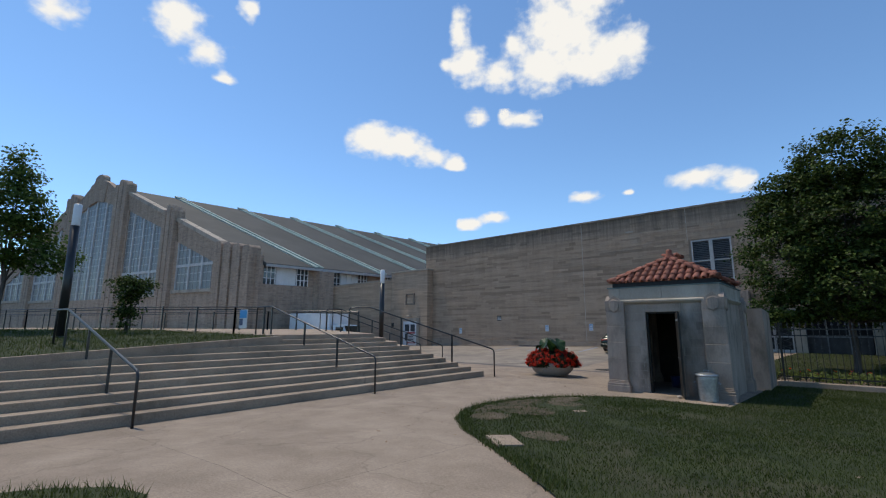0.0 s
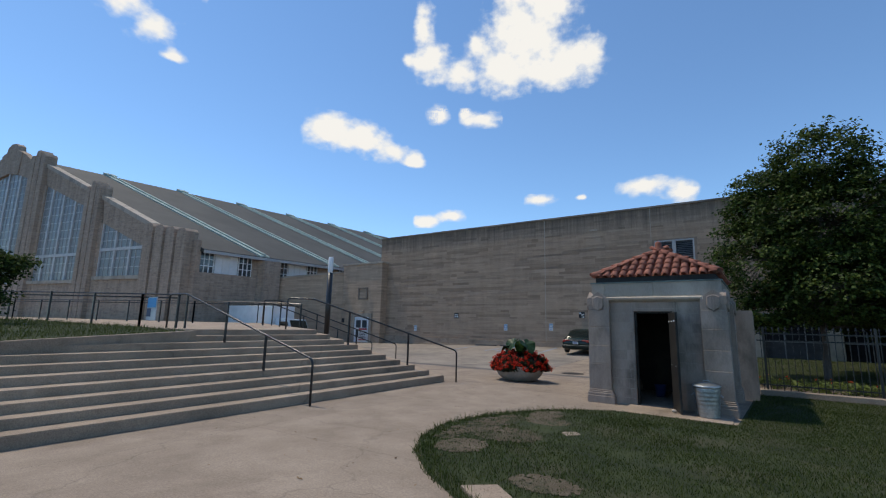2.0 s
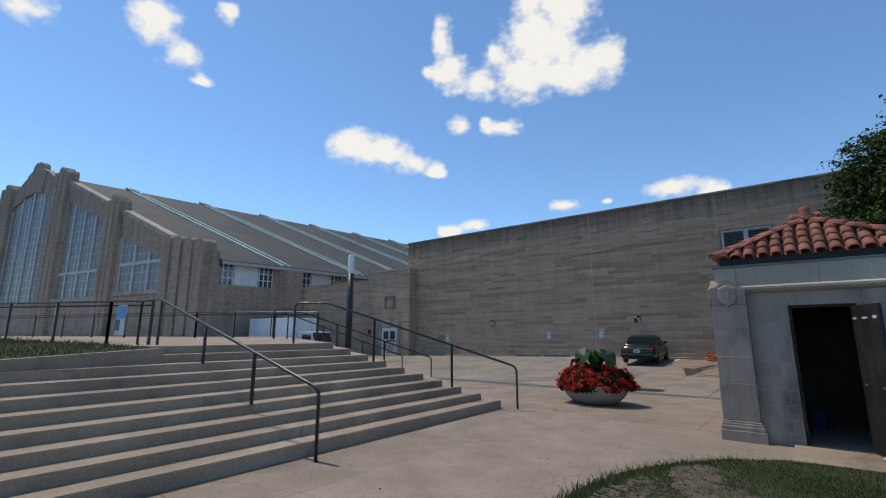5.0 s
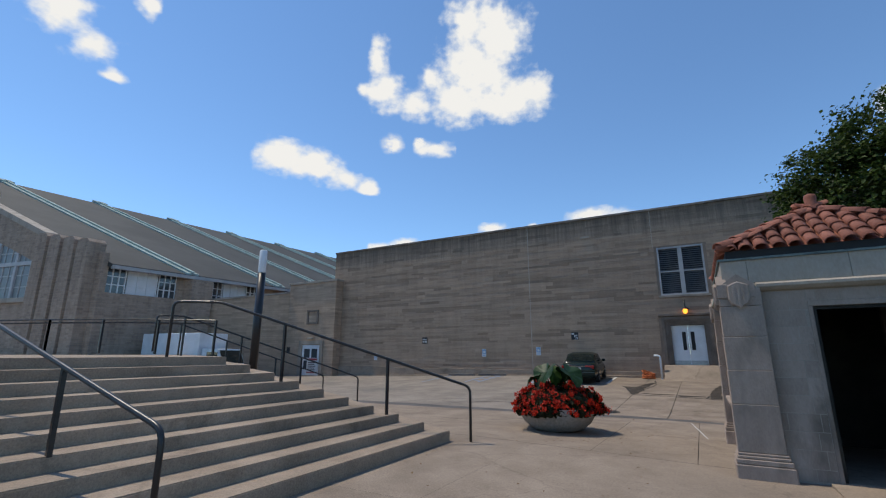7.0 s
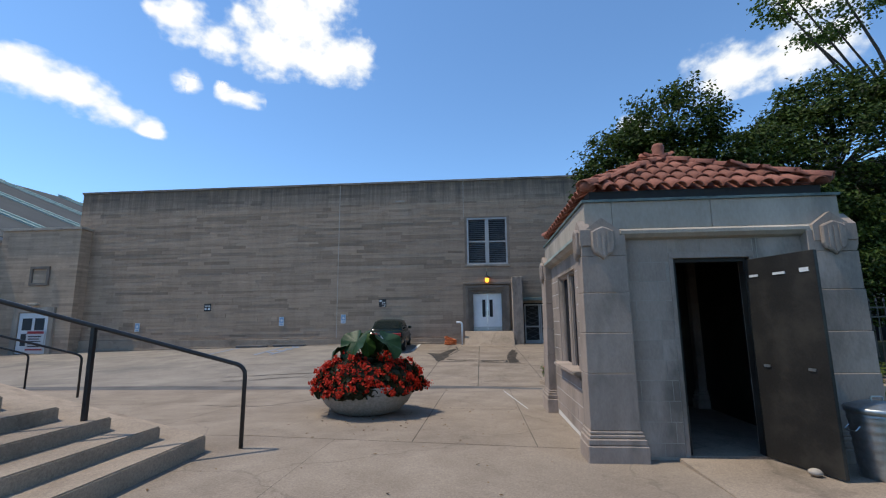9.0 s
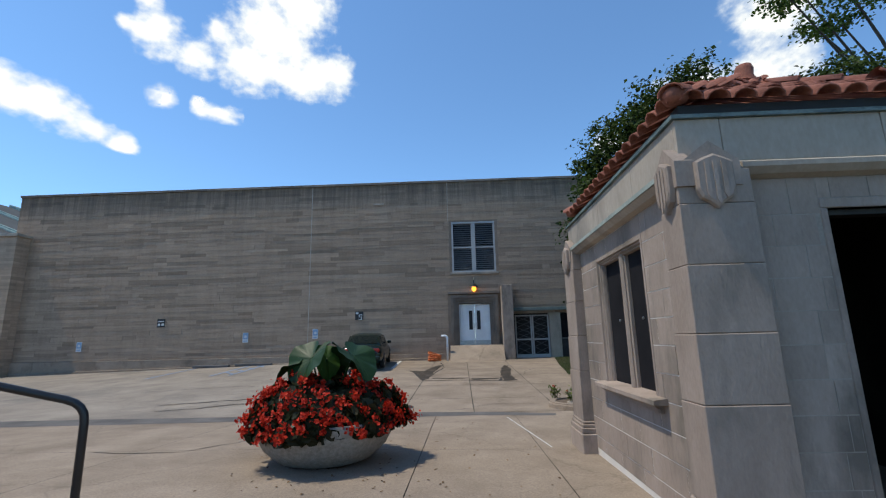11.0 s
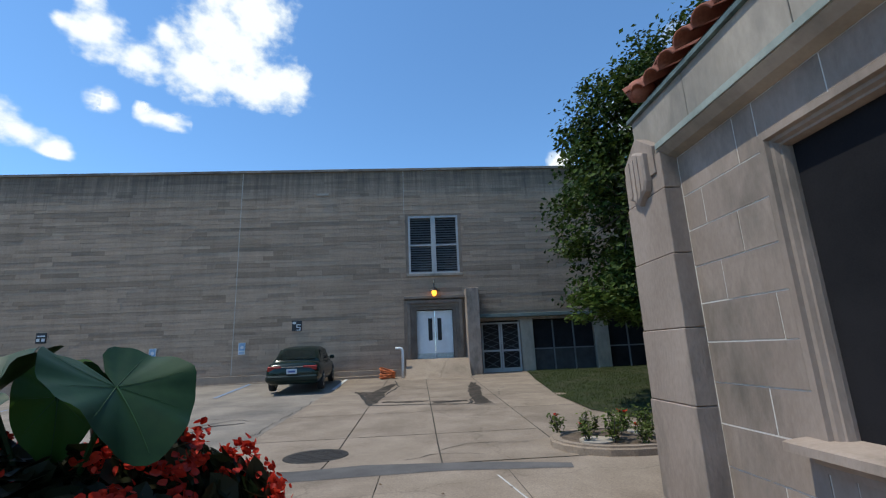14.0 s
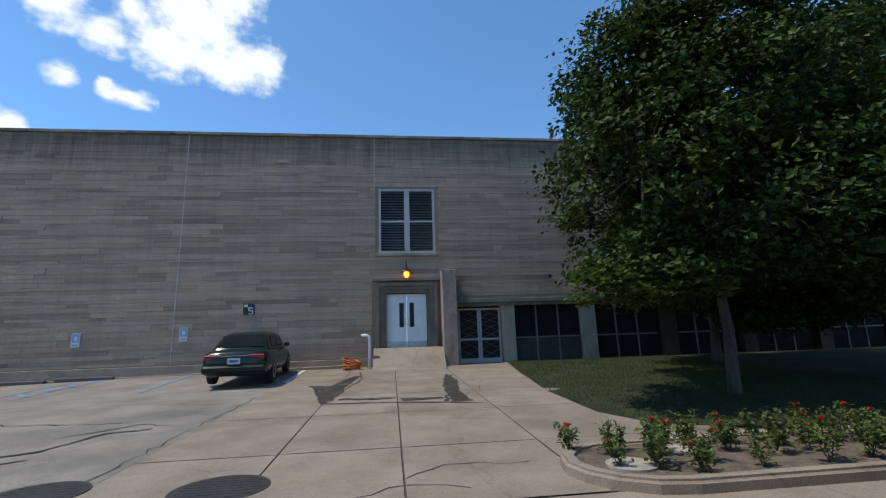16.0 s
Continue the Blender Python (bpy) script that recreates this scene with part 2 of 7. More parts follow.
M_LIME = surface("smooth limestone", (0.25, 0.196, 0.160), (0.36, 0.289, 0.242), 2.2, 0.88, 0.35, 55, stain=(0.155, 0.13, 0.106), stain_scale=1.7, piece=0.09, stretch=(1, 1, 0.45))
M_LIMEPALE = surface("pale limestone", (0.31, 0.265, 0.215), (0.42, 0.365, 0.305), 1.5, 0.85, 0.25, 40, stain=(0.21, 0.19, 0.165), stain_scale=1.2, piece=0.06, stretch=(1, 1, 0.45))
M_LIMEDARK = surface("sooty limestone", (0.12, 0.098, 0.08), (0.22, 0.18, 0.148), 1.6, 0.85, 0.25, 40)
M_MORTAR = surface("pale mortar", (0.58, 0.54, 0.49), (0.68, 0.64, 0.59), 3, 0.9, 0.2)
M_MORTARGREY = surface("grey mortar, front wall", (0.25, 0.215, 0.18), (0.36, 0.315, 0.27), 3, 0.9, 0.2)
M_SEAM = surface("pale sealed seam", (0.34, 0.30, 0.25), (0.48, 0.43, 0.37), 2, 0.9, 0.1)
M_COPING = surface("sooty coping stone", (0.13, 0.112, 0.095), (0.25, 0.22, 0.19), 1.2, 0.9, 0.3, 30, piece=0.25)
M_GUTTER = surface("dark verdigris gutter", (0.05, 0.075, 0.078), (0.17, 0.225, 0.215), 4, 0.6, 0.1, 30, stretch=(1, 1, 4))
M_GRASS = surface("lawn soil and grass", (0.014, 0.021, 0.006), (0.038, 0.048, 0.015), 1.8, 0.95, 0.6, 60, stain=(0.05, 0.048, 0.026), stain_scale=0.8)
M_BARE = surface("dry bare soil", (0.07, 0.056, 0.036), (0.14, 0.112, 0.078), 6, 0.95, 0.9, 50, stain=(0.034, 0.038, 0.016), stain_scale=3.0)
M_BLADE = leaf_mat("grass blades", (0.018, 0.034, 0.006), (0.095, 0.118, 0.034), 0.8, 0.35)
M_LEAF = leaf_mat("maple leaves", (0.007, 0.018, 0.004), (0.080, 0.118, 0.023), 0.55, 0.24)
M_LEAF2 = leaf_mat("light leaves", (0.035, 0.068, 0.014), (0.125, 0.175, 0.04), 0.5, 0.4)
M_SHRUB = leaf_mat("shrub leaves", (0.035, 0.06, 0.012), (0.16, 0.19, 0.045), 0.5, 0.3)
M_BARK = surface("bark", (0.05, 0.042, 0.035), (0.12, 0.10, 0.085), 6, 0.95, 0.8, 40, stretch=(1, 1, 0.2))
M_IRON = surface("black painted iron", (0.010, 0.010, 0.011), (0.022, 0.022, 0.024), 6, 0.35, 0.05, 80, spec=0.5)
M_ROOF = surface("grey metal roof", (0.042, 0.044, 0.042), (0.062, 0.064, 0.061), 0.25, 0.75, 0.1, 6, stain=(0.038, 0.04, 0.038), stain_scale=0.1)
M_COPPER = surface("green copper", (0.24, 0.31, 0.28), (0.38, 0.46, 0.42), 2, 0.75, 0.1, 20)
M_FLASH = surface("weathered green flashing", (0.20, 0.235, 0.21), (0.33, 0.365, 0.33), 3, 0.7, 0.1, 30)
M_TILE = surface("terracotta roof tile", (0.20, 0.068, 0.045), (0.35, 0.135, 0.09), 7, 0.8, 0.35, 60, stain=(0.085, 0.05, 0.042), stain_scale=3.5, piece=0.24)
M_WHITE = surface("white paint", (0.62, 0.64, 0.66), (0.74, 0.76, 0.78), 1.5, 0.45, 0.03, 20)
M_FRAME = surface("weathered grey frame paint", (0.33, 0.33, 0.33), (0.44, 0.435, 0.43), 2, 0.6, 0.05, 30)
M_SASH = surface("pale painted window posts", (0.38, 0.385, 0.39), (0.50, 0.50, 0.50), 2, 0.6, 0.05, 30)
M_GLASS = plain("window glass", (0.05, 0.06, 0.07), 0.06, 0.0, 0, 0.8)
M_GLASSPALE = plain("frosted hall glazing", (0.13, 0.14, 0.15), 0.3, 0.0, 0, 0.5)
# Near black: shade of recesses put into the colour; also dark door glass.
M_DARK = plain("near black, shade and dark glass", (0.012, 0.012, 0.013), 0.7)
M_SCREEN = surface("dark window screen", (0.012, 0.012, 0.014), (0.022, 0.021, 0.023), 2, 0.85, 0.05, 150, spec=0.06)
M_STEEL = surface("galvanised steel", (0.30, 0.32, 0.33), (0.46, 0.48, 0.49), 7, 0.42, 0.05, 30, metal=0.9)
M_DOORBROWN = surface("dark brown door paint, shaded lining", (0.013, 0.012, 0.011), (0.028, 0.025, 0.022), 2, 0.5, 0.08, 50, stain=(0.04, 0.036, 0.03), stain_scale=2, spec=0.25)
M_BOWL = surface("exposed aggregate concrete", (0.22, 0.20, 0.175), (0.36, 0.33, 0.295), 25, 0.9, 0.5, 160)
M_SOIL = surface("mulch soil", (0.075, 0.055, 0.038), (0.18, 0.135, 0.098), 7, 0.95, 1.0, 60)
M_BLUE = surface("worn blue road paint", (0.12, 0.20, 0.34), (0.24, 0.28, 0.34), 6, 0.8, 0.1, 60)
M_LINE = surface("worn white road paint", (0.42, 0.41, 0.39), (0.62, 0.61, 0.59), 6, 0.8, 0.1, 60)
M_LAMPGLOW = plain("lit amber lamp glass", (1.0, 0.36, 0.04), 0.3, 0.0, 2.6)
M_FLOWER = leaf_mat("red begonia petals", (0.30, 0.012, 0.006), (0.66, 0.050, 0.022), 0.55, 0.3)
M_BRONZE = leaf_mat("bronze begonia leaves", (0.008, 0.014, 0.005), (0.036, 0.030, 0.013), 0.4, 0.15)
M_EAR = surface("elephant ear leaf", (0.007, 0.025, 0.005), (0.017, 0.046, 0.011), 3, 0.5, 0.1, 20, spec=0.25)
M_SIGN = plain("black sign plate", (0.012, 0.013, 0.017), 0.5)
M_SIGNW = plain("white lettering", (0.55, 0.56, 0.57), 0.5)
M_SIGNB = plain("blue sign plate", (0.20, 0.32, 0.48), 0.5)
M_CAST = surface("cast iron cover", (0.035, 0.032, 0.030), (0.07, 0.063, 0.057), 12, 0.6, 0.5, 60, metal=0.4)


# ---- building blocks ----
def part(name, bm, material, parent=None, label="", smooth=False):
    me = bpy.data.meshes.new(name)
    bmesh.ops.recalc_face_normals(bm, faces=bm.faces)
    for fc in bm.faces:
        fc.smooth = smooth
    bm.to_mesh(me)
    bm.free()
    me.materials.append(material)
    ob = new(name, me)
    if parent:
        ob.parent = parent
    if label:
        tagged(ob, label)
    return ob


def mesh_part(name, verts, faces, material, parent=None, label="", smooth=False):
    me = bpy.data.meshes.new(name)
    me.from_pydata(verts, [], faces)
    if smooth:
        me.polygons.foreach_set("use_smooth", [True] * len(me.polygons))
    me.materials.append(material)
    ob = new(name, me)
    if parent:
        ob.parent = parent
    if label:
        tagged(ob, label)
    return ob


def empty(name, label, category, group="", kind="", at=(0, 0, 0)):
    ob = new(name)
    ob.location = at
    return tagged(ob, label, category, group, kind)


def box(bm, x0, x1, y0, y1, z0, z1, bevel=0.0):
    vs = [bm.verts.new(p) for p in ((x0, y0, z0), (x1, y0, z0), (x1, y1, z0), (x0, y1, z0), (x0, y0, z1), (x1, y0, z1), (x1, y1, z1), (x0, y1, z1))]
    fs = [bm.faces.new([vs[i] for i in q]) for q in ((3, 2, 1, 0), (4, 5, 6, 7), (0, 1, 5, 4), (1, 2, 6, 5), (2, 3, 7, 6), (3, 0, 4, 7))]
    if bevel:
        es = list({e for fc in fs for e in fc.edges})
        bmesh.ops.bevel(bm, geom=es, offset=bevel, segments=1, affect="EDGES")
    return bm


def boxm(x0, x1, y0, y1, z0, z1, bevel=0.0):
    return box(bmesh.new(), x0, x1, y0, y1, z0, z1, bevel)


def prism(pts, z0, z1, bm=None):
    """An upright prism over a plan outline; z0 and z1 may be functions of x, y."""
    bm = bm or bmesh.new()
    low = [bm.verts.new((x, y, z0(x, y) if callable(z0) else z0)) for x, y in pts]
    top = [bm.verts.new((x, y, z1(x, y) if callable(z1) else z1)) for x, y in pts]
    bm.faces.new(low[::-1])
    bm.faces.new(top)
    n = len(pts)
    for i in range(n):
        bm.faces.new((low[i], low[(i + 1) % n], top[(i + 1) % n], top[i]))
    return bm


def extrude_profile(pts, axis, a0, a1, bm=None):
    """Extrudes an outline: axis 'y' takes (x, z) outlines from y = a0 to a1, axis 'x' takes (y, z) outlines."""
    bm = bm or bmesh.new()
    def at(p, a):
        return (p[0], a, p[1]) if axis == "y" else (a, p[0], p[1])
    lo, hi = [bm.verts.new(at(p, a0)) for p in pts], [bm.verts.new(at(p, a1)) for p in pts]
    bm.faces.new(lo)
    bm.faces.new(hi[::-1])
    n = len(pts)
    for i in range(n):
        bm.faces.new((lo[i], lo[(i + 1) % n], hi[(i + 1) % n], hi[i]))
    return bm


def tube(points, r, sides=10, bm=None, r1=None):
    """A round bar along a line of points, with tapering radius."""
    bm = bm or bmesh.new()
    pts = [Vector(p) for p in points]
    rings = []
    up = None
    for i, p in enumerate(pts):
        d = ((pts[min(i + 1, len(pts) - 1)] - p).normalized() + (p - pts[max(i - 1, 0)]).normalized()).normalized()
        if up is None:
            up = d.orthogonal().normalized()
        up = (up - d * up.dot(d)).normalized()
        side = d.cross(up)
        rr = r if r1 is None else r + (r1 - r) * i / (len(pts) - 1)
        rings.append([bm.verts.new(p + (up * math.cos(a) + side * math.sin(a)) * rr) for a in (2 * math.pi * k / sides for k in range(sides))])
    for a, b in zip(rings, rings[1:]):
        for k in range(sides):
            bm.faces.new((a[k], a[(k + 1) % sides], b[(k + 1) % sides], b[k]))
    bm.faces.new(rings[0][::-1])
    bm.faces.new(rings[-1])
    return bm


def lathe(profile, sides=32, at=(0, 0, 0), bm=None):
    """Turns an (r, z) outline about the upright axis."""
    bm = bm or bmesh.new()
    rings = []
    for r, z in profile:
        rings.append([bm.verts.new((at[0] + r * math.cos(2 * math.pi * k / sides), at[1] + r * math.sin(2 * math.pi * k / sides), at[2] + z)) for k in range(sides)])
    for a, b in zip(rings, rings[1:]):
        for k in range(sides):
            bm.faces.new((a[k], a[(k + 1) % sides], b[(k + 1) % sides], b[k]))
    bm.faces.new(rings[0][::-1])
    bm.faces.new(rings[-1])
    return bm


def clamp(v, a, b):
    return max(a, min(b, v))


def level(x, y):
    """Height of the paved ground: it falls towards a line across the lot and rises again to the wall."""
    w = clamp((x + 4) / 4, 0, 1)
    if y < 0:
        return 0.12 * (1 - w) - 0.03 * max(y, -12) * w
    z = -0.0195 * y if y < 8 else -0.156 + 0.035 * (min(y, 24) - 8)
    z += 0.12 * (1 - w) * clamp(1 - y / 6, 0, 1)
    z -= 0.022 * clamp(-x - 9, 0, 18) * clamp((y - 4) / 8, 0, 1)
    return z


def sheet(name, pts, material, lift, parent=None, step=1.0, height=level, label=""):
    """A plan outline laid on the ground, cut along a grid so that it follows its slope."""
    bm = bmesh.new()
    bm.faces.new([bm.verts.new((x, y, 0)) for x, y in pts])
    for ax, axis in ((0, (1, 0, 0)), (1, (0, 1, 0))):
        lo, hi = min(p[ax] for p in pts), max(p[ax] for p in pts)
        k = math.floor(lo / step) + 1
        while k * step < hi:
            co = [0, 0, 0]
            co[ax] = k * step
            bmesh.ops.bisect_plane(bm, geom=bm.verts[:] + bm.edges[:] + bm.faces[:], plane_co=co, plane_no=axis)
            k += 1
    for v in bm.verts:
        v.co.z = height(v.co.x, v.co.y) + lift
    for fc in bm.faces:
        if fc.normal.z < 0:
            fc.normal_flip()
    ob = part(name, bm, material, parent, label)
    if ob.data.polygons[0].normal.z < 0:
        ob.data.flip_normals()
    return ob


# ---- ground ----
WALL_Y = 20.52
bm = bmesh.new()
xs = [-3000, -600, -150, -70] + list(range(-60, 41, 2)) + [60, 150, 600, 3000]
ys = [-3000, -600, -150, -60, -40] + list(range(-30, 41, 2)) + [60, 150, 600, 3000]
grid = [[bm.verts.new((x, y, level(x, y) - 0.018)) for y in ys] for x in xs]
for i in range(len(xs) - 1):
    for j in range(len(ys) - 1):
        bm.faces.new((grid[i][j], grid[i + 1][j], grid[i + 1][j + 1], grid[i][j + 1]))
ground = tagged(part("ground", bm, M_JOINT), "dark weathered ground under the paving", "ground", kind="structure")

# asphalt parking lot, reaching to the long wall
road = tagged(sheet("road", [(-45, 6.9), (-12, 6.6), (-4.4, 6.5), (-4.4, 13.5), (-3.9, WALL_Y), (-45, WALL_Y)], M_ASPH, -0.004, step=2.0), "worn grey asphalt parking lot with cracks", "road", kind="structure")
band = tagged(sheet("asphalt_strip", [(-45, 5.3), (-8, 5.75), (-3.2, 6.05), (-1.2, 6.2), (0.3, 6.0), (0.35, 6.25), (-0.6, 6.55), (-2.2, 6.75), (-3.6, 6.5), (-4.4, 6.5), (-12, 6.6), (-45, 6.9)], M_TAR, 0.003), "dark asphalt patching strip across the paving", "road patch", kind="structure")

STEP_N, STEP_Z0, RISE, RUN, MIT = 10, 0.29, 0.134, 0.372, 0.215
CX, CY = -4.07, -0.2


# ---- concrete steps: a flight along one side, mitred into a second one ----
TOPZ = STEP_Z0 + RISE * (STEP_N - 1)
DX2, DY2 = -0.866, 0.5
stairs = empty("staircase", "wide weathered concrete outdoor steps turning a corner", "stairs", kind="structure")


def lawn_edge_y(x):
    """Where the sloping lawn edge crosses the line of a step."""
    return min(-5.9, -5.9 - (x + 7.2) / 0.141)


def nosing(i, k1=14.0):
    x, y = CX - RUN * i, CY - MIT * i
    return (x, max(-18.0, lawn_edge_y(x))), (x, y), (x + DX2 * k1, y + DY2 * k1)


for i in range(STEP_N - 1):
    a, b, c = nosing(i)
    d, e, f_ = nosing(i + 1)
    z = STEP_Z0 + RISE * i
    p = prism([a, b, c, f_, e, (d[0], a[1])], -0.3, z)
    bmesh.ops.bevel(p, geom=[ed for ed in p.edges if all(v.co.z > z - 0.01 for v in ed.verts)], offset=0.012, segments=2, affect="EDGES")
    part("step", p, M_STEP, stairs)

# terrace at the head of the steps, and the lawn that slopes down beside it
a, b, c = nosing(STEP_N - 1)
terrace_outline = [(a[0], -5.95), b, c, (c[0] - 12, c[1] + 7), (-36, 6.5), (-75, -1), (-75, -18), (-22.7, -9.6), (-10.4, -5.95)]
terrace = tagged(part("terrace", prism(terrace_outline, -0.3, TOPZ), M_STEP), "concrete terrace at the head of the steps", "terrace", kind="structure")


def lawn_up(x, y):
    edge_x = -7.2 + (-5.9 - min(y, -5.9)) * 0.141
    z = 1.44 + (min(y, -5.9) + 5.9) * 0.049
    back = max(0, edge_x - x)
    return z + (TOPZ + 0.10 - z) * min(1, back / 7.0)


edge_line = [(-7.2, -5.9), (-6.92, -7.9), (-6.64, -9.9), (-6.35, -11.9), (-5.9, -15.1), (-5.5, -18)]
upper = edge_line[::-1] + [(-8.0, -5.85), (-10.4, -5.95), (-22.7, -9.7), (-60, -18)]
tagged(sheet("upper_lawn", upper, M_GRASS, 0.0, height=lawn_up, step=2.0), "shaggy green lawn above the steps", "lawn", kind="structure")
bm = bmesh.new()
for (xa, ya), (xb, yb) in zip(edge_line, edge_line[1:]):
    prism([(xa, ya), (xb, yb), (xb + 0.16, yb + 0.02), (xa + 0.16, ya + 0.02)], -0.2, lambda x, y: lawn_up(x, y) + 0.035, bm)
tagged(part("lawn_kerb", bm, M_STEP), "pale concrete edging between lawn and steps", "kerb", kind="structure")

# lower lawn beside the path
lawn_edge = [(6.2, -18), (6.2, -12.0), (4.6, -10.4), (2.9, -8.85), (1.7, -7.95), (0.6, -7.2), (-0.05, -6.6), (-0.5, -5.9), (-0.72, -5.0), (-0.72, -4.2), (-0.55, -3.2), (-0.15, -2.2), (0.35, -1.5), (0.9, -1.15), (1.6, -1.05), (2.2, -1.05), (3.05, -0.95), (3.3, 5.3), (30, 5.3), (30, -18)]
lawn_level = lambda x, y: level(x, y) + 0.015 + 0.03 * noise.noise((x * 0.5, y * 0.5, 0))
tagged(sheet("lawn", lawn_edge, M_GRASS, 0.0, height=lawn_level), "patchy green lawn with bare soil", "lawn", kind="structure")
corner_lawn = [(-1.2, -18), (-0.9, -12.6), (-0.35, -11.8), (0.0, -11.45), (0.45, -11.3), (0.75, -11.5), (1.3, -12.6), (1.9, -18)]
tagged(sheet("corner_lawn", corner_lawn, M_GRASS, 0.0, height=lawn_level), "small corner of green lawn", "lawn", kind="structure")
tagged(sheet("shaded_lawn", [(3.2, 20.4), (2.6, 16.5), (2.15, 12.7), (2.15, 10.3), (2.6, 9.2), (4.2, 8.5), (30, 8.4), (30, 20.4)], M_GRASS, 0.0, height=lawn_level), "dark shaded lawn under the tree", "lawn", kind="structure")

# concrete slabs of the paving, cut where lawn, strip or steps take over
pavement = empty("pavement", "pale concrete paving in large slabs with dark joints", "pavement", kind="structure")


def slab(x0, x1, y0, y1, lift=0.0, g=0.006):
    sheet("slab", [(x0 + g, y0 + g), (x1 - g, y0 + g), (x1 - g, y1 - g), (x0 + g, y1 - g)], M_CONC, lift, pavement)


cuts = (6.62, 8.75, 11.15, 13.4, 15.6, 18.4, WALL_Y)
for x0, x1 in ((-4.4, -2.73), (-2.73, -1.2), (-1.2, 0.6), (0.6, 3.5)):
    for y0, y1 in zip(cuts, cuts[1:]):
        slab(x0, x1, y0, y1, random.Random(int(x0 * 31 + y0 * 7)).uniform(-0.003, 0.003), 0.011)
for x0, x1 in ((-14, -9.5), (-9.5, -5.6), (-5.6, -1.95), (-1.95, -0.45), (-0.45, 3.3)):
    for y0, y1 in ((0.6, 3.2), (3.2, 6.59)):
        slab(x0, x1, y0, y1, 0.0, 0.005)
for x0, x1 in ((-14, -9.5), (-9.5, -2.9), (-2.9, 1.2), (1.2, 6.5)):
    for y0, y1 in ((-30, -14), (-14, -10.5), (-10.5, -6.9), (-6.9, -3.1), (-3.1, 0.6)):
        slab(x0, x1, y0, y1, -0.002, 0.0025)
slab(3.5, 30, 6.4, 8.6, -0.002)
slab(3.3, 30, 5.25, 6.4, -0.003)


# ---- the long limestone wall ----
WTOP = 9.72
long_wall = empty("wall_south", "tall windowless wall of weathered coursed limestone", "wall", kind="structure")
holes = [(-1.79, 0.52, 4.72, 7.46), (-1.50, 0.10, 0.95, 3.09), (1.25, 24, -0.5, 2.62)]
cx = sorted({-26.1, 24.0, *[h_[0] for h_ in holes], *[h_[1] for h_ in holes]})
cz = sorted({-1.0, WTOP, *[h_[2] for h_ in holes], *[h_[3] for h_ in holes]})
bm = bmesh.new()
for xa, xb in zip(cx, cx[1:]):
    for za, zb in zip(cz, cz[1:]):
        if not any(xa >= q[0] - 1e-6 and xb <= q[1] + 1e-6 and za >= q[2] - 1e-6 and zb <= q[3] + 1e-6 for q in holes):
            box(bm, xa, xb, WALL_Y + 0.022, WALL_Y + 0.6, za, zb)
bmesh.ops.remove_doubles(bm, verts=bm.verts, dist=1e-4)
part("masonry", bm, M_BED, long_wall)
for k in range(28):
    x0 = -26.15 + k * 1.8
    part("coping_stone", boxm(x0 + 0.006, x0 + 1.794, WALL_Y - 0.07, WALL_Y + 0.7, WTOP, WTOP + 0.12, 0.01), M_COPING, long_wall)
part("plinth", boxm(-26.1, -1.95, WALL_Y - 0.09, WALL_Y, -1, 0.60, 0.012), M_STEP, long_wall, "pale concrete plinth")
tagged(part("wall_kerb", prism([(-25.0, WALL_Y - 0.30), (-3.1, WALL_Y - 0.30), (-3.1, WALL_Y - 0.052), (-25.0, WALL_Y - 0.052)], lambda x, y: level(x, y) - 0.15, lambda x, y: level(x, y) + 0.11), M_STEP), "low concrete kerb at the foot of the long wall", "kerb", kind="structure")
part("joint_strip", boxm(-9.41, -9.375, WALL_Y - 0.004, WALL_Y, 0.63, WTOP - 0.01), M_SEAM, long_wall)
part("joint_strip", boxm(-1.98, -1.955, WALL_Y - 0.004, WALL_Y, 7.5, WTOP - 0.01), M_SEAM, long_wall)
part("roof_deck", boxm(-26.1, 24, WALL_Y + 0.6, WALL_Y + 30, 9.0, 9.3), M_ROOF, long_wall)
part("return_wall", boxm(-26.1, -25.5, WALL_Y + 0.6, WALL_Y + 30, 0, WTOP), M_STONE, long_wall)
part("vent_block", boxm(-6.0, -5.45, WALL_Y - 0.05, WALL_Y, 8.55, 8.65), M_LIMEPALE, long_wall)

# lower block with a service door, and the low parapet wall beyond it
block = empty("annex", "low limestone annex with a stepped parapet", "annex", kind="structure")
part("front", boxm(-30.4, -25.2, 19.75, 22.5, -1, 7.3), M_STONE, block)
part("coping", boxm(-30.5, -25.1, 19.65, 22.6, 7.3, 7.45), M_LIMEPALE, block)
low_line = [(-30.4, 19.9), (-36.2, 15.2), (-36.6, 15.7), (-30.4, 20.7)]
low_top = lambda x, y: 6.62 + (x + 30.4) * 0.15
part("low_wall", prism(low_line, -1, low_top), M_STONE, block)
part("low_coping", prism([(-30.5, 19.72), (-36.2, 15.05), (-36.7, 15.8), (-30.5, 20.8)], low_top, lambda x, y: low_top(x, y) + 0.14), M_LIMEPALE, block)
bm = bmesh.new()
for q in ((-28.55, -27.3, 5.25, 5.4), (-28.55, -27.3, 4.25, 4.4), (-28.55, -28.4, 4.4, 5.25), (-27.45, -27.3, 4.4, 5.25)):
    box(bm, q[0] + 0.4, q[1] + 0.4, 19.65, 19.75, q[2] - 0.35, q[3] - 0.35)
part("square_ornament", bm, M_LIMEDARK, block)
bm = bmesh.new()
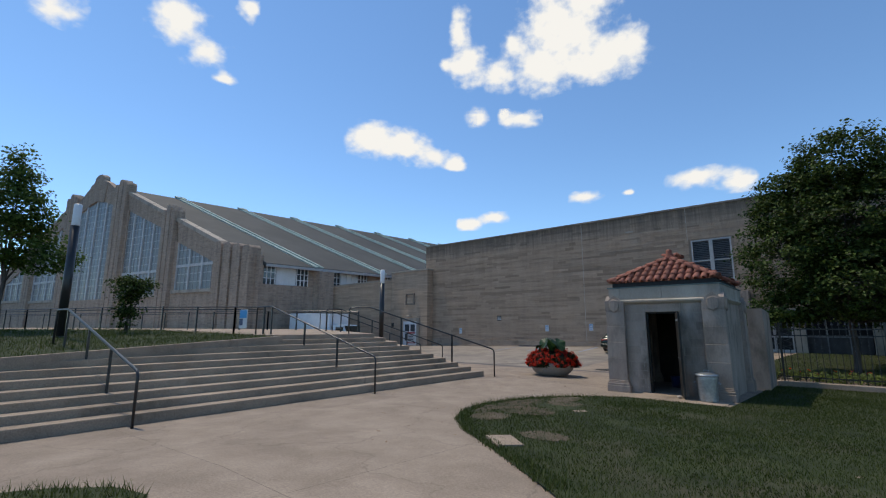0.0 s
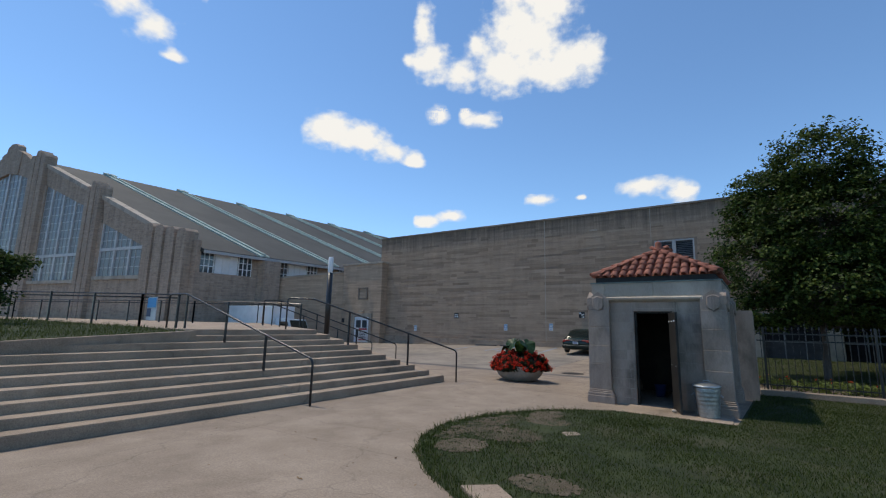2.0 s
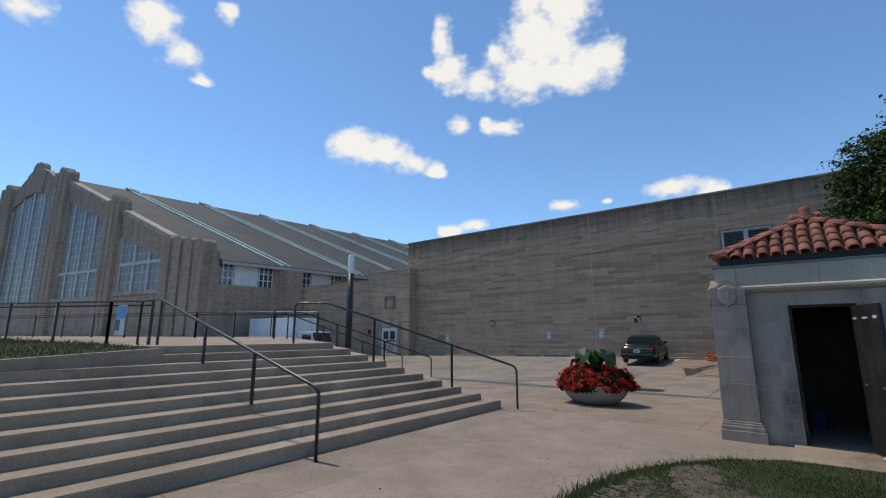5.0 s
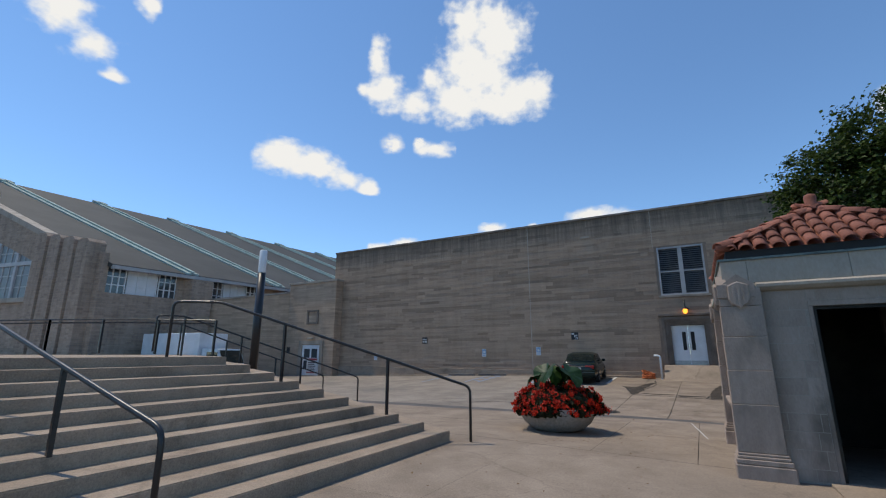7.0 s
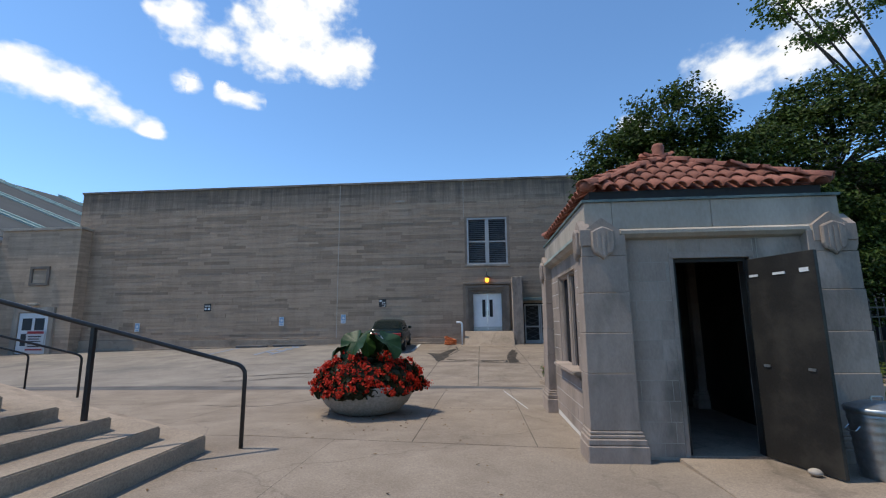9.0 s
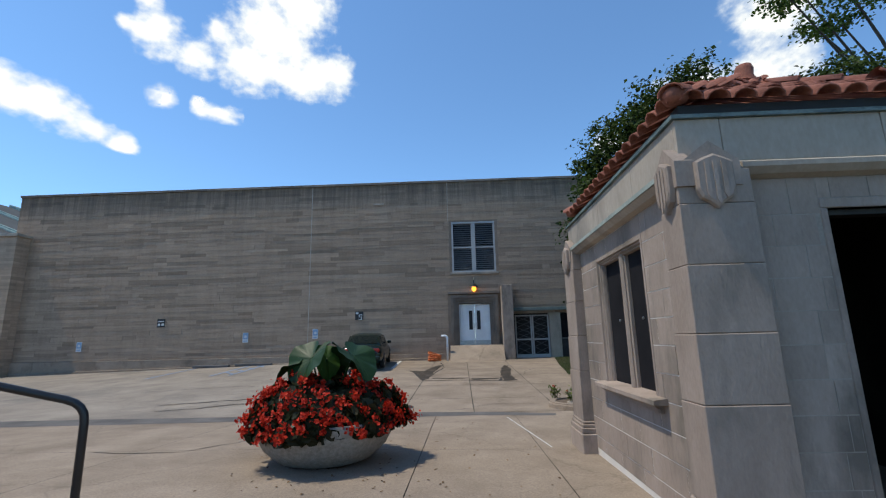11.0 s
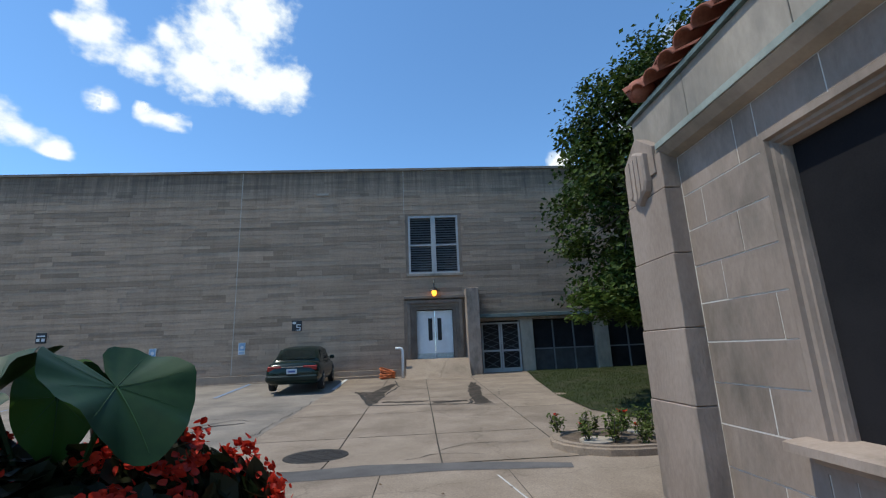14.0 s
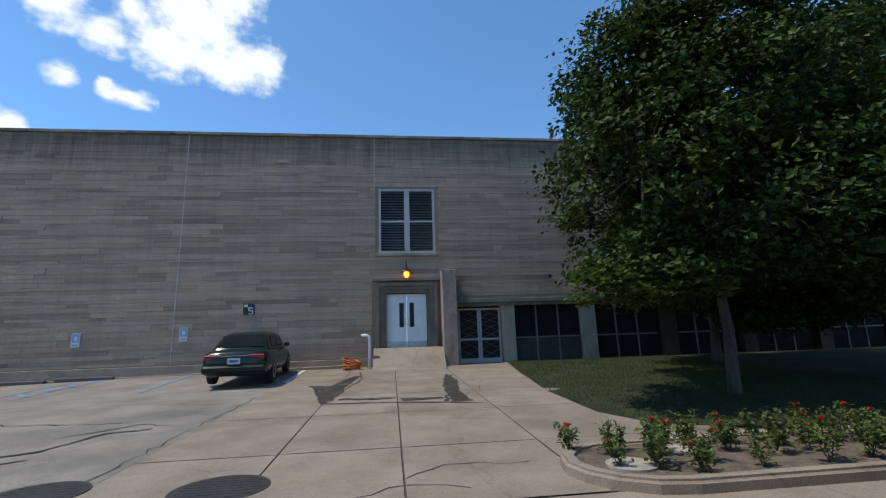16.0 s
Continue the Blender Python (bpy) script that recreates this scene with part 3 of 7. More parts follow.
for q in ((-29.2, -28.85, -0.3, 2.3), (-26.9, -26.6, -0.3, 2.3), (-29.2, -26.6, 2.3, 2.6)):
    box(bm, q[0] + 0.4, q[1] + 0.4, 19.6, 19.75, q[2], q[3])
part("door_surround", bm, M_LIMEPALE, block)

# ---- drill hall with its stepped gable ----
HO, HU, HV = Vector((-36.52, 7.82, 0)), Vector((-0.98, -0.2, 0)).normalized(), Vector((0.08, 0.997, 0))


def hall_at(s, d, z):
    return HO + HU * s + HV * d + Vector((0, 0, z))


def hall_prism(outline_sz, d0, d1, bm=None):
    """An outline in the gable's plane (metres along it, height), pushed from depth d0 to d1."""
    bm = bm or bmesh.new()
    lo, hi = [bm.verts.new(hall_at(s, d0, z)) for s, z in outline_sz], [bm.verts.new(hall_at(s, d1, z)) for s, z in outline_sz]
    bm.faces.new(lo)
    bm.faces.new(hi[::-1])
    n = len(outline_sz)
    for i in range(n):
        bm.faces.new((lo[i], lo[(i + 1) % n], hi[(i + 1) % n], hi[i]))
    return bm


hall = empty("drill_hall", "large pale brick hall with stepped gable and grey metal roof", "hall", kind="structure")
MID = 33.6
slope = lambda s: 8.0 + 0.42 * s
bays = ((6.5, 13.5, 5.6, 8.2, 11.0), (16.7, 25.0, 5.35, 12.9, 16.1))
for side in (0, 1):
    f = (lambda s: s) if side == 0 else (lambda s: 2 * MID - s)
    # walls round the openings of the gable
    for s0, s1, zb, t0, t1 in bays:
        part("gable_wall", hall_prism([(f(s0 - 0.6), -0.5), (f(s1 + 0.6), -0.5), (f(s1 + 0.6), zb), (f(s0 - 0.6), zb)], 0, 0.6), M_BRICK, hall)
        part("gable_wall", hall_prism([(f(s0), t0), (f(s1), t1), (f(s1 + 0.5), slope(s1 + 0.5) - 0.3), (f(s0 - 0.5), slope(s0 - 0.5) - 0.3)], 0, 0.6), M_BRICK, hall)
        part("gable_wall", hall_prism([(f(s0 - 0.6), zb), (f(s0), zb), (f(s0), t0 + 0.02), (f(s0 - 0.6), t0 + 0.5)], 0, 0.6), M_BRICK, hall)
        part("gable_wall", hall_prism([(f(s1 + 0.6), zb), (f(s1), zb), (f(s1), t1), (f(s1 + 0.6), t1 + 0.2)], 0, 0.6), M_BRICK, hall)
        part("gable_sill", hall_prism([(f(s0 - 0.3), zb - 0.35), (f(s1 + 0.3), zb - 0.35), (f(s1 + 0.3), zb), (f(s0 - 0.3), zb)], -0.18, 0.16), M_LIMEPALE, hall)
        part("gable_coping", hall_prism([(f(s0 - 0.6), slope(s0 - 0.6) + 0.02), (f(s1 + 0.6), slope(s1 + 0.6) + 0.02), (f(s1 + 0.6), slope(s1 + 0.6) - 0.42), (f(s0 - 0.6), slope(s0 - 0.6) - 0.42)], -0.12, 0.7), M_LIMEPALE, hall)
        w = part("gable_window", hall_prism([(f(s0), zb), (f(s1), zb), (f(s1), t1), (f(s0), t0)], 0.16, 0.22), M_GLASSPALE, hall)
        n = int((s1 - s0) / 0.75)
        for k in range(n + 1):
            s = s0 + (s1 - s0) * k / n
            zt = t0 + (t1 - t0) * k / n
            wd = 0.12 if k % 3 == 0 else 0.03
            part("mullion", hall_prism([(f(s - wd), zb), (f(s + wd), zb), (f(s + wd), zt), (f(s - wd), zt)], 0.03 if k % 3 == 0 else 0.12, 0.158), M_SASH if k % 3 == 0 else M_FRAME, w)
        z = zb + 0.85
        row = 0
        while z < t1 - 0.3:
            sa = s0 if z <= t0 else s0 + (s1 - s0) * (z - t0) / (t1 - t0)
            part("glazing_bar", hall_prism([(f(sa), z - 0.04), (f(s1), z - 0.04), (f(s1), z + 0.04), (f(sa), z + 0.04)], 0.125, 0.155), M_FRAME, w)
            row += 1
            if row == 3:
                part("transom", hall_prism([(f(sa), z - 0.15), (f(s1), z - 0.15), (f(s1), z + 0.15), (f(sa), z + 0.15)], 0.04, 0.12), M_SASH, w)
            z += 0.9
    # buttresses
    for k in range(4):
        s = 0.6 + k * 1.5
        top = 9.6 + 0.25 * k
        part("buttress", hall_prism([(f(s), -0.5), (f(s + 1.15), -0.5), (f(s + 1.15), top - 0.25), (f(s + 0.9), top), (f(s + 0.25), top), (f(s), top - 0.25)], -0.38, 0.7), M_BRICK, hall)
    part("buttress_core", hall_prism([(f(0.0), -0.5), (f(6.4), -0.5), (f(6.4), 9.6), (f(0.0), 8.6)], 0.3, 0.65), M_BRICK, hall)
    for s0, wd, top in ((14.1, 0.7, 15.0), (14.95, 0.75, 15.5), (15.85, 0.65, 15.0), (25.4, 0.85, 19.9), (26.4, 0.95, 20.4), (27.5, 0.85, 19.9)):
        part("buttress", hall_prism([(f(s0), -0.5), (f(s0 + wd), -0.5), (f(s0 + wd), top - 0.3), (f(s0 + wd * 0.75), top), (f(s0 + wd * 0.25), top), (f(s0), top - 0.3)], -0.38, 0.7), M_BRICK, hall)
    part("buttress_core", hall_prism([(f(14.2), -0.5), (f(16.3), -0.5), (f(16.3), 14.6), (f(14.2), 14.4)], -0.2, 0.6), M_BRICK, hall)
    part("buttress_core", hall_prism([(f(25.5), -0.5), (f(28.3), -0.5), (f(28.3), 19.2), (f(25.5), 19.2)], -0.2, 0.6), M_BRICK, hall)
    part("gable_wall", hall_prism([(f(28.3), 17.2), (f(28.3), 19.2), (f(31.3), 20.9), (f(31.6), 18.2), (f(30.2), 17.7)], 0, 0.6), M_BRICK, hall)
part("gable_crown", hall_prism([(31.6, 18.15), (31.3, 20.9), (32.3, 21.3), (32.5, 21.9), (33.1, 22.25), (34.1, 22.25), (34.7, 21.9), (34.9, 21.3), (35.9, 20.9), (35.6, 18.15), (33.6, 18.5)], -0.1, 0.6), M_BRICK, hall)
part("gable_wall", hall_prism([(28.3, -0.5), (38.9, -0.5), (38.9, 5.1), (28.3, 5.1)], 0, 0.6), M_BRICK, hall)
w = part("gable_window", hall_prism([(28.3, 5.1), (38.9, 5.1), (38.9, 17.2), (37.0, 17.7), (35.6, 18.15), (33.6, 18.5), (31.6, 18.15), (30.2, 17.7), (28.3, 17.2)], 0.16, 0.22), M_GLASSPALE, hall)
for k in range(13):
    s, wd = 28.3 + 10.6 * k / 12, 0.14 if k % 3 == 0 else 0.03
    zt = 18.5 - 0.065 * (s - 33.6) ** 2
    part("mullion", hall_prism([(s - wd, 5.1), (s + wd, 5.1), (s + wd, zt), (s - wd, zt)], 0.03 if k % 3 == 0 else 0.12, 0.158), M_SASH if k % 3 == 0 else M_FRAME, w)
for k in range(14):
    z = 6.0 + k * 0.88
    part("glazing_bar", hall_prism([(28.3, z - 0.04), (38.9, z - 0.04), (38.9, z + 0.04), (28.3, z + 0.04)], 0.125, 0.155), M_FRAME, w)
# roof slopes with standing copper ribs
RIDGE = 26.6
part("roof", hall_prism([(-0.5, slope(-0.5)), (RIDGE, slope(RIDGE)), (2 * MID - RIDGE, slope(RIDGE)), (2 * MID + 0.5, slope(-0.5)), (2 * MID + 0.5, slope(-0.5) - 0.3), (MID, slope(RIDGE) - 0.6), (-0.5, slope(-0.5) - 0.3)], 0.6, 75), M_ROOF, hall)
for k in range(8):
    d = 6.2 + k * 8.4
    for wd, hh in ((0.5, 0.14), (0.12, 0.3)):
        part("roof_rib", hall_prism([(-0.55, slope(-0.55)), (RIDGE, slope(RIDGE)), (RIDGE, slope(RIDGE) + hh), (-0.55, slope(-0.55) + hh)], d - wd, d + wd), M_COPPER, hall)
    part("rib_cap", hall_prism([(RIDGE - 0.8, slope(RIDGE - 0.8)), (RIDGE, slope(RIDGE)), (RIDGE, slope(RIDGE) + 0.3), (RIDGE - 0.8, slope(RIDGE - 0.8) + 0.3)], d - 0.55, d + 0.55), M_COPPER, hall)
part("gutter", hall_prism([(-0.75, slope(-0.6) - 0.05), (-0.4, slope(-0.6)), (-0.4, slope(-0.6) - 0.3), (-0.75, slope(-0.6) - 0.3)], 0.6, 75), M_FRAME, hall)
# side wall with its strip of windows
part("side_wall", hall_prism([(0, -1), (0.6, -1), (0.6, 5.8), (0, 5.8)], 0.6, 75), M_BRICK, hall)
part("side_wall", hall_prism([(0, 7.65), (0.6, 7.65), (0.6, 8.1), (0, 7.9)], 0.6, 75), M_BRICK, hall)
part("side_pier", hall_prism([(-0.9, -1), (0, -1), (0, 7.6), (-0.9, 7.4)], 6.0, 7.7), M_BRICK, hall)
d = 0.6
for k in range(5):
    base = (0.7, 8.1, 15.5, 22.9, 30.3)[k]
    part("side_wall", hall_prism([(0, 5.8), (0.6, 5.8), (0.6, 7.65), (0, 7.65)], base - 0.5 if k else 0.6, base), M_BRICK, hall)
    for off, wd, m in ((0, 1.25, M_GLASS), (1.4, 2.0, M_WHITE), (3.55, 1.25, M_GLASS)):
        pane = part("side_window", hall_prism([(0.2, 5.8), (0.26, 5.8), (0.26, 7.65), (0.2, 7.65)], base + off, base + off + wd), m, hall)
        for j in range(4):
            dd = base + off + wd * j / 3
            part("glazing_bar", hall_prism([(0.12, 5.8), (0.19, 5.8), (0.19, 7.65), (0.12, 7.65)], dd - 0.03, dd + 0.03), M_WHITE, pane)
        for zz in (6.4, 7.0):
            part("glazing_bar", hall_prism([(0.13, zz - 0.03), (0.18, zz - 0.03), (0.18, zz + 0.03), (0.13, zz + 0.03)], base + off, base + off + wd), M_WHITE, pane)
    part("side_wall", hall_prism([(0, 5.8), (0.6, 5.8), (0.6, 7.65), (0, 7.65)], base + 4.8, base + 7.0), M_BRICK, hall)


# ---- gatehouse ----
booth = empty("gatehouse", "small limestone gatehouse with a hipped red tile roof", "gatehouse", kind="structure")
BX, BY, BZ = 3.05, 3.52, 2.82
IN = 0.165                      # wall face set back from the corner piers
DOOR = (1.10, 1.92, 0.0, 2.15)  # opening in the front wall
WIN = (1.01, 2.34, 0.83, 2.185)  # opening in the side wall (y range, z range)


def core(name, q, hole, axis, a0, a1):
    bm = bmesh.new()
    u0, u1, z0, z1 = q
    us, zs = sorted({u0, u1, hole[0], hole[1]}), sorted({z0, z1, max(hole[2], z0), hole[3]})
    for ua, ub in zip(us, us[1:]):
        for za, zb in zip(zs, zs[1:]):
            if not (ua >= hole[0] - 1e-6 and ub <= hole[1] + 1e-6 and za >= hole[2] - 1e-6 and zb <= hole[3] + 1e-6):
                if axis == "y":
                    box(bm, ua, ub, a0, a1, za, zb)
                else:
                    box(bm, a0, a1, ua, ub, za, zb)
    bmesh.ops.remove_doubles(bm, verts=bm.verts, dist=1e-4)
    # Front joints take a darker, greyer mortar than the side's.
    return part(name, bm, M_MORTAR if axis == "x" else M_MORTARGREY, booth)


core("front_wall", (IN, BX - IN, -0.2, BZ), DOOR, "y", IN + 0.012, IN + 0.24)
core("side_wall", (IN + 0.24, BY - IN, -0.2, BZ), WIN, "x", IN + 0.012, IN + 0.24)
part("far_wall", boxm(BX - IN - 0.24, BX - IN, IN + 0.24, BY - IN, -0.2, BZ), M_LIME, booth)
part("rear_wall", boxm(IN + 0.24, BX - IN - 0.24, BY - IN - 0.24, BY - IN, -0.2, BZ), M_LIME, booth)
part("inner_floor", boxm(IN + 0.1, BX - IN - 0.1, IN + 0.05, BY - IN - 0.1, -0.2, 0.03), M_CONC, booth)
# Ceiling is near black so the room's shade sits in its colour.
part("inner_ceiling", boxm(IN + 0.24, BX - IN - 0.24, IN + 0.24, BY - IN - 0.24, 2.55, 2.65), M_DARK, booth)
# Added lining: its dark brown paints the unlit room.
bm = bmesh.new()
box(bm, BX - IN - 0.27, BX - IN - 0.245, IN + 0.25, BY - IN - 0.25, 0.03, 2.55)
box(bm, IN + 0.25, BX - IN - 0.27, BY - IN - 0.27, BY - IN - 0.245, 0.03, 2.55)
part("shade_lining", bm, M_DOORBROWN, booth)

# frieze, string course
for xa, xb in ((0.14, 0.45), (0.455, 1.55), (1.555, BX - 0.14)):
    part("frieze_stone", boxm(xa, xb, 0.14, 0.176, 2.50, BZ, 0.003), M_LIMEPALE, booth)
for ya, yb in ((0.178, 1.0), (1.005, 2.0), (2.005, 2.75), (2.755, BY - 0.14)):
    part("frieze_stone", boxm(0.14, 0.176, ya, yb, 2.50, BZ, 0.003), M_LIMEPALE, booth)
part("frieze_far_side", boxm(BX - 0.175, BX - 0.14, 0.176, BY - 0.14, 2.50, BZ), M_LIMEPALE, booth)
part("string_course_front", extrude_profile([(0.175, 2.37), (0.115, 2.39), (0.07, 2.43), (0.07, 2.465), (0.137, 2.498), (0.175, 2.498)], "x", 0.52, BX - 0.52), M_LIMEPALE, booth)
part("string_course_side", extrude_profile([(0.175, 2.37), (0.115, 2.39), (0.07, 2.43), (0.07, 2.465), (0.137, 2.498), (0.175, 2.498)], "y", 0.34, BY - 0.5), M_LIMEPALE, booth)
part("string_flashing", extrude_profile([(0.060, 2.436), (0.060, 2.474), (0.134, 2.512), (0.139, 2.512), (0.139, 2.500), (0.068, 2.466), (0.068, 2.436)], "y", 0.36, BY - 0.52), M_FLASH, booth, "thin green copper flashing")
part("string_course_far_side", extrude_profile([(BX - 0.175, 2.37), (BX - 0.125, 2.40), (BX - 0.09, 2.44), (BX - 0.09, 2.47), (BX - 0.137, 2.498), (BX - 0.175, 2.498)], "y", 0.52, BY - 0.52), M_LIMEPALE, booth)


# corner piers of stacked stones with a moulded base and a shield
def pier(cx_, cy_, sx, sy, wx=0.55, wy=0.55):
    """Corner at (cx_, cy_); the pier reaches inwards along sx, sy."""
    def bx(bm, a0, a1, b0, b1, z0, z1, bev=0.006, taper=0.0):
        xa, xb = sorted((cx_ + sx * a0, cx_ + sx * a1))
        ya, yb = sorted((cy_ + sy * b0, cy_ + sy * b1))
        box(bm, xa, xb, ya, yb, z0, z1, bev)
        return bm
    part("pier_base", bx(bmesh.new(), 0, wx + 0.08, 0, wy + 0.08, -0.2, 0.17, 0.012), M_LIME, booth)
    b = bmesh.new()
    for z0, z1, o in ((0.172, 0.235, 0.008), (0.236, 0.275, 0.024), (0.276, 0.31, 0.036)):
        bx(b, o, wx + 0.07 - o, o, wy + 0.07 - o, z0, z1, 0.01)
    part("pier_moulding", b, M_LIME, booth)
    zs = (0.312, 0.90, 1.33, 1.77, 2.18, 2.42)
    for k in range(5):
        t = 0.045 + 0.006 * k
        part("pier_stone", bx(bmesh.new(), t, wx + 0.01, t, wy + 0.01, zs[k] + 0.0015, zs[k + 1] - 0.002, 0.005), M_LIME, booth)
    # weathered gabled cap: one gable on each outer face over a low pyramid
    b = bx(bmesh.new(), 0.07, wx + 0.005, 0.07, wy + 0.005, 2.42, 2.50, 0.0)
    for v in b.verts:
        if v.co.z > 2.48:
            v.co.x += sx * (0.05 if abs(v.co.x - cx_) < wx / 2 else -0.06)
            v.co.y += sy * (0.05 if abs(v.co.y - cy_) < wy / 2 else -0.06)
    part("pier_cap", b, M_LIMEPALE, booth)
    for face, w in ((0, wx), (1, wy)):
        mid = w / 2 + 0.03
        hw = min(0.19, w / 2 - 0.02)
        b = bmesh.new()
        out_, in_ = [], []
        for a, z in ((-hw, 2.30), (hw, 2.30), (hw, 2.48), (0.0, 2.62), (-hw, 2.48)):
            for lst, dep in ((out_, 0.058), (in_, 0.18)):
                lst.append(b.verts.new((cx_ + sx * (mid + a), cy_ + sy * dep, z) if face == 0 else (cx_ + sx * dep, cy_ + sy * (mid + a), z)))
        b.faces.new(out_)
        b.faces.new(in_[::-1])
        for k in range(5):
            b.faces.new((out_[k], out_[(k + 1) % 5], in_[(k + 1) % 5], in_[k]))
        part("gablet", b, M_LIME, booth)
    prof = [(-0.125, 0.12), (-0.07, 0.15), (0.0, 0.175), (0.07, 0.15), (0.125, 0.12), (0.125, -0.07), (0.10, -0.13), (0.05, -0.155), (0.0, -0.20), (-0.05, -0.155), (-0.10, -0.13), (-0.125, -0.07)]
    for face, w in ((0, wx), (1, wy)):
        def on(a, z, dep):
            p = w / 2 + 0.03 + a * (1.0 if w > 0.45 else 0.8)
            return (cx_ + sx * p, cy_ + sy * dep, 2.34 + z) if face == 0 else (cx_ + sx * dep, cy_ + sy * p, 2.34 + z)
        b = bmesh.new()
        n = len(prof)
        back, edge, lip = ([b.verts.new(on(a * sc, z * sc, dep)) for a, z in prof] for sc, dep in ((1.0, 0.066), (1.0, 0.030), (0.90, 0.018)))
        for lo_, hi_ in ((back, edge), (edge, lip)):
            for i in range(n):
                b.faces.new((lo_[i], lo_[(i + 1) % n], hi_[(i + 1) % n], hi_[i]))
        b.faces.new(lip)
        b.faces.new(back[::-1])
        shield = part("shield", b, M_LIME, booth)
        for a in (-0.055, 0.0, 0.055):
            b = bmesh.new()
            half = 0.014
            low_z = -0.15 if a == 0 else -0.11
            quad = [(a - half, low_z), (a, low_z - 0.03), (a + half, low_z), (a + half, 0.12), (a - half, 0.12)]
            lo_, hi_ = [b.verts.new(on(u, z, 0.020)) for u, z in quad], [b.verts.new(on(u, z, 0.012)) for u, z in quad]
            for i in range(5):
                b.faces.new((lo_[i], lo_[(i + 1) % 5], hi_[(i + 1) % 5], hi_[i]))
            b.faces.new(hi_)
            part("rib", b, M_LIME, shield)


pier(0, 0, 1, 1, 0.55, 0.33)
pier(0, BY, 1, -1, 0.55, 0.53)
pier(BX, 0, -1, 1, 0.55, 0.33)
pier(BX, BY, -1, -1)


# squared stones of the visible faces
def courses(axis, u0, u1, z0, z1, holes_, face, seed, mat_cycle):
    rnd = random.Random(seed)
    z = z0
    row = 0
    hts = [0.142] + [0.2165] * 12
    while z < z1 - 0.05:
        zt = min(z + hts[row], z1)
        if z1 - zt < 0.1:
            zt = z1
        u = u0 - (0.25 if row % 2 else 0.0)
        while u < u1 - 0.02:
            ue = u + (rnd.uniform(0.46, 0.62) if axis == "x" else rnd.uniform(0.24, 0.42))
            if u1 - ue < 0.15:
                ue = u1
            segs = [(max(u, u0), min(ue, u1), z, zt)]
            for h0, h1, hz0, hz1 in holes_:
                nxt = []
                for a, b, c, d_ in segs:
                    if b <= h0 or a >= h1 or d_ <= hz0 or c >= hz1:
                        nxt.append((a, b, c, d_))
                        continue
                    if a < h0:
                        nxt.append((a, h0, c, d_))
                    if b > h1:
                        nxt.append((h1, b, c, d_))
                    if c < hz0:
                        nxt.append((max(a, h0), min(b, h1), c, hz0))
                    if d_ > hz1:
                        nxt.append((max(a, h0), min(b, h1), hz1, d_))
                segs = nxt
            for a, b, c, d_ in segs:
                if b - a > 0.04 and d_ - c > 0.03:
                    g, pr = 0.0038, face + rnd.uniform(-0.0015, 0.0015)
                    bm = boxm(a + g, b - g, pr, IN + 0.03, c + g, d_ - g) if axis == "y" else boxm(pr, IN + 0.03, a + g, b - g, c + g, d_ - g)
                    part("stone_block", bm, mat_cycle[rnd.randrange(len(mat_cycle))], booth)
            u = ue
        z = zt
        row += 1


courses("y", 0.56, BX - 0.56, 0.02, 2.37, [(DOOR[0] - 0.05, DOOR[1] + 0.05, -1, DOOR[3] + 0.07)], IN + 0.0095, 3, (M_LIME,))
courses("x", 0.345, BY - 0.545, 0.02, 2.37, [(WIN[0] - 0.004, WIN[1] + 0.004, WIN[2] - 0.05, WIN[3] + 0.004)], IN + 0.0095, 5, (M_LIME,))

# door surround and leaf, swung open
bm = bmesh.new()
for q in ((DOOR[0] - 0.05, DOOR[0], 0, DOOR[3]), (DOOR[1], DOOR[1] + 0.05, 0, DOOR[3]), (DOOR[0] - 0.05, DOOR[1] + 0.05, DOOR[3], DOOR[3] + 0.07)):
    box(bm, q[0], q[1], IN + 0.004, IN + 0.2, q[2], q[3], 0.006)
part("door_surround", bm, M_LIME, booth)
bm = bmesh.new()
for q in ((DOOR[0] + 0.001, DOOR[0] + 0.04, 0.03, DOOR[3]), (DOOR[1] - 0.04, DOOR[1] - 0.001, 0.03, DOOR[3]), (DOOR[0] + 0.04, DOOR[1] - 0.04, DOOR[3] - 0.04, DOOR[3] - 0.001)):
    box(bm, q[0], q[1], IN + 0.06, IN + 0.16, q[2], q[3])
part("door_frame", bm, M_DOORBROWN, booth)
leaf_door = tagged(new("door_1"), "dark brown steel door standing wide open", "door", kind="structure")
leaf_door.matrix_world = pose(DOOR[1] - 0.06, IN - 0.025, 0.05, 0, 0, -72)
part("leaf", boxm(0, 0.75, -0.022, 0.022, 0, 2.06, 0.004), M_DOORBROWN, leaf_door)
for zz in (0.25, 1.0, 1.8):
    part("hinge", tube([(-0.012, 0.02, zz), (-0.012, 0.02, zz + 0.11)], 0.014), M_IRON, leaf_door)
bm = bmesh.new()
for xx, wd in ((0.05, 0.10), (0.32, 0.13), (0.60, 0.09)):
    box(bm, xx, xx + wd, -0.03, -0.022, 1.86, 1.90 if wd < 0.1 else 1.885)
part("label_strip", bm, M_SIGNW, leaf_door)
bm = bmesh.new()
for xx in (0.10, 0.56):
    box(bm, xx, xx + 0.07, -0.034, -0.022, 0.92, 0.945)
part("bracket", bm, M_STEEL, leaf_door)

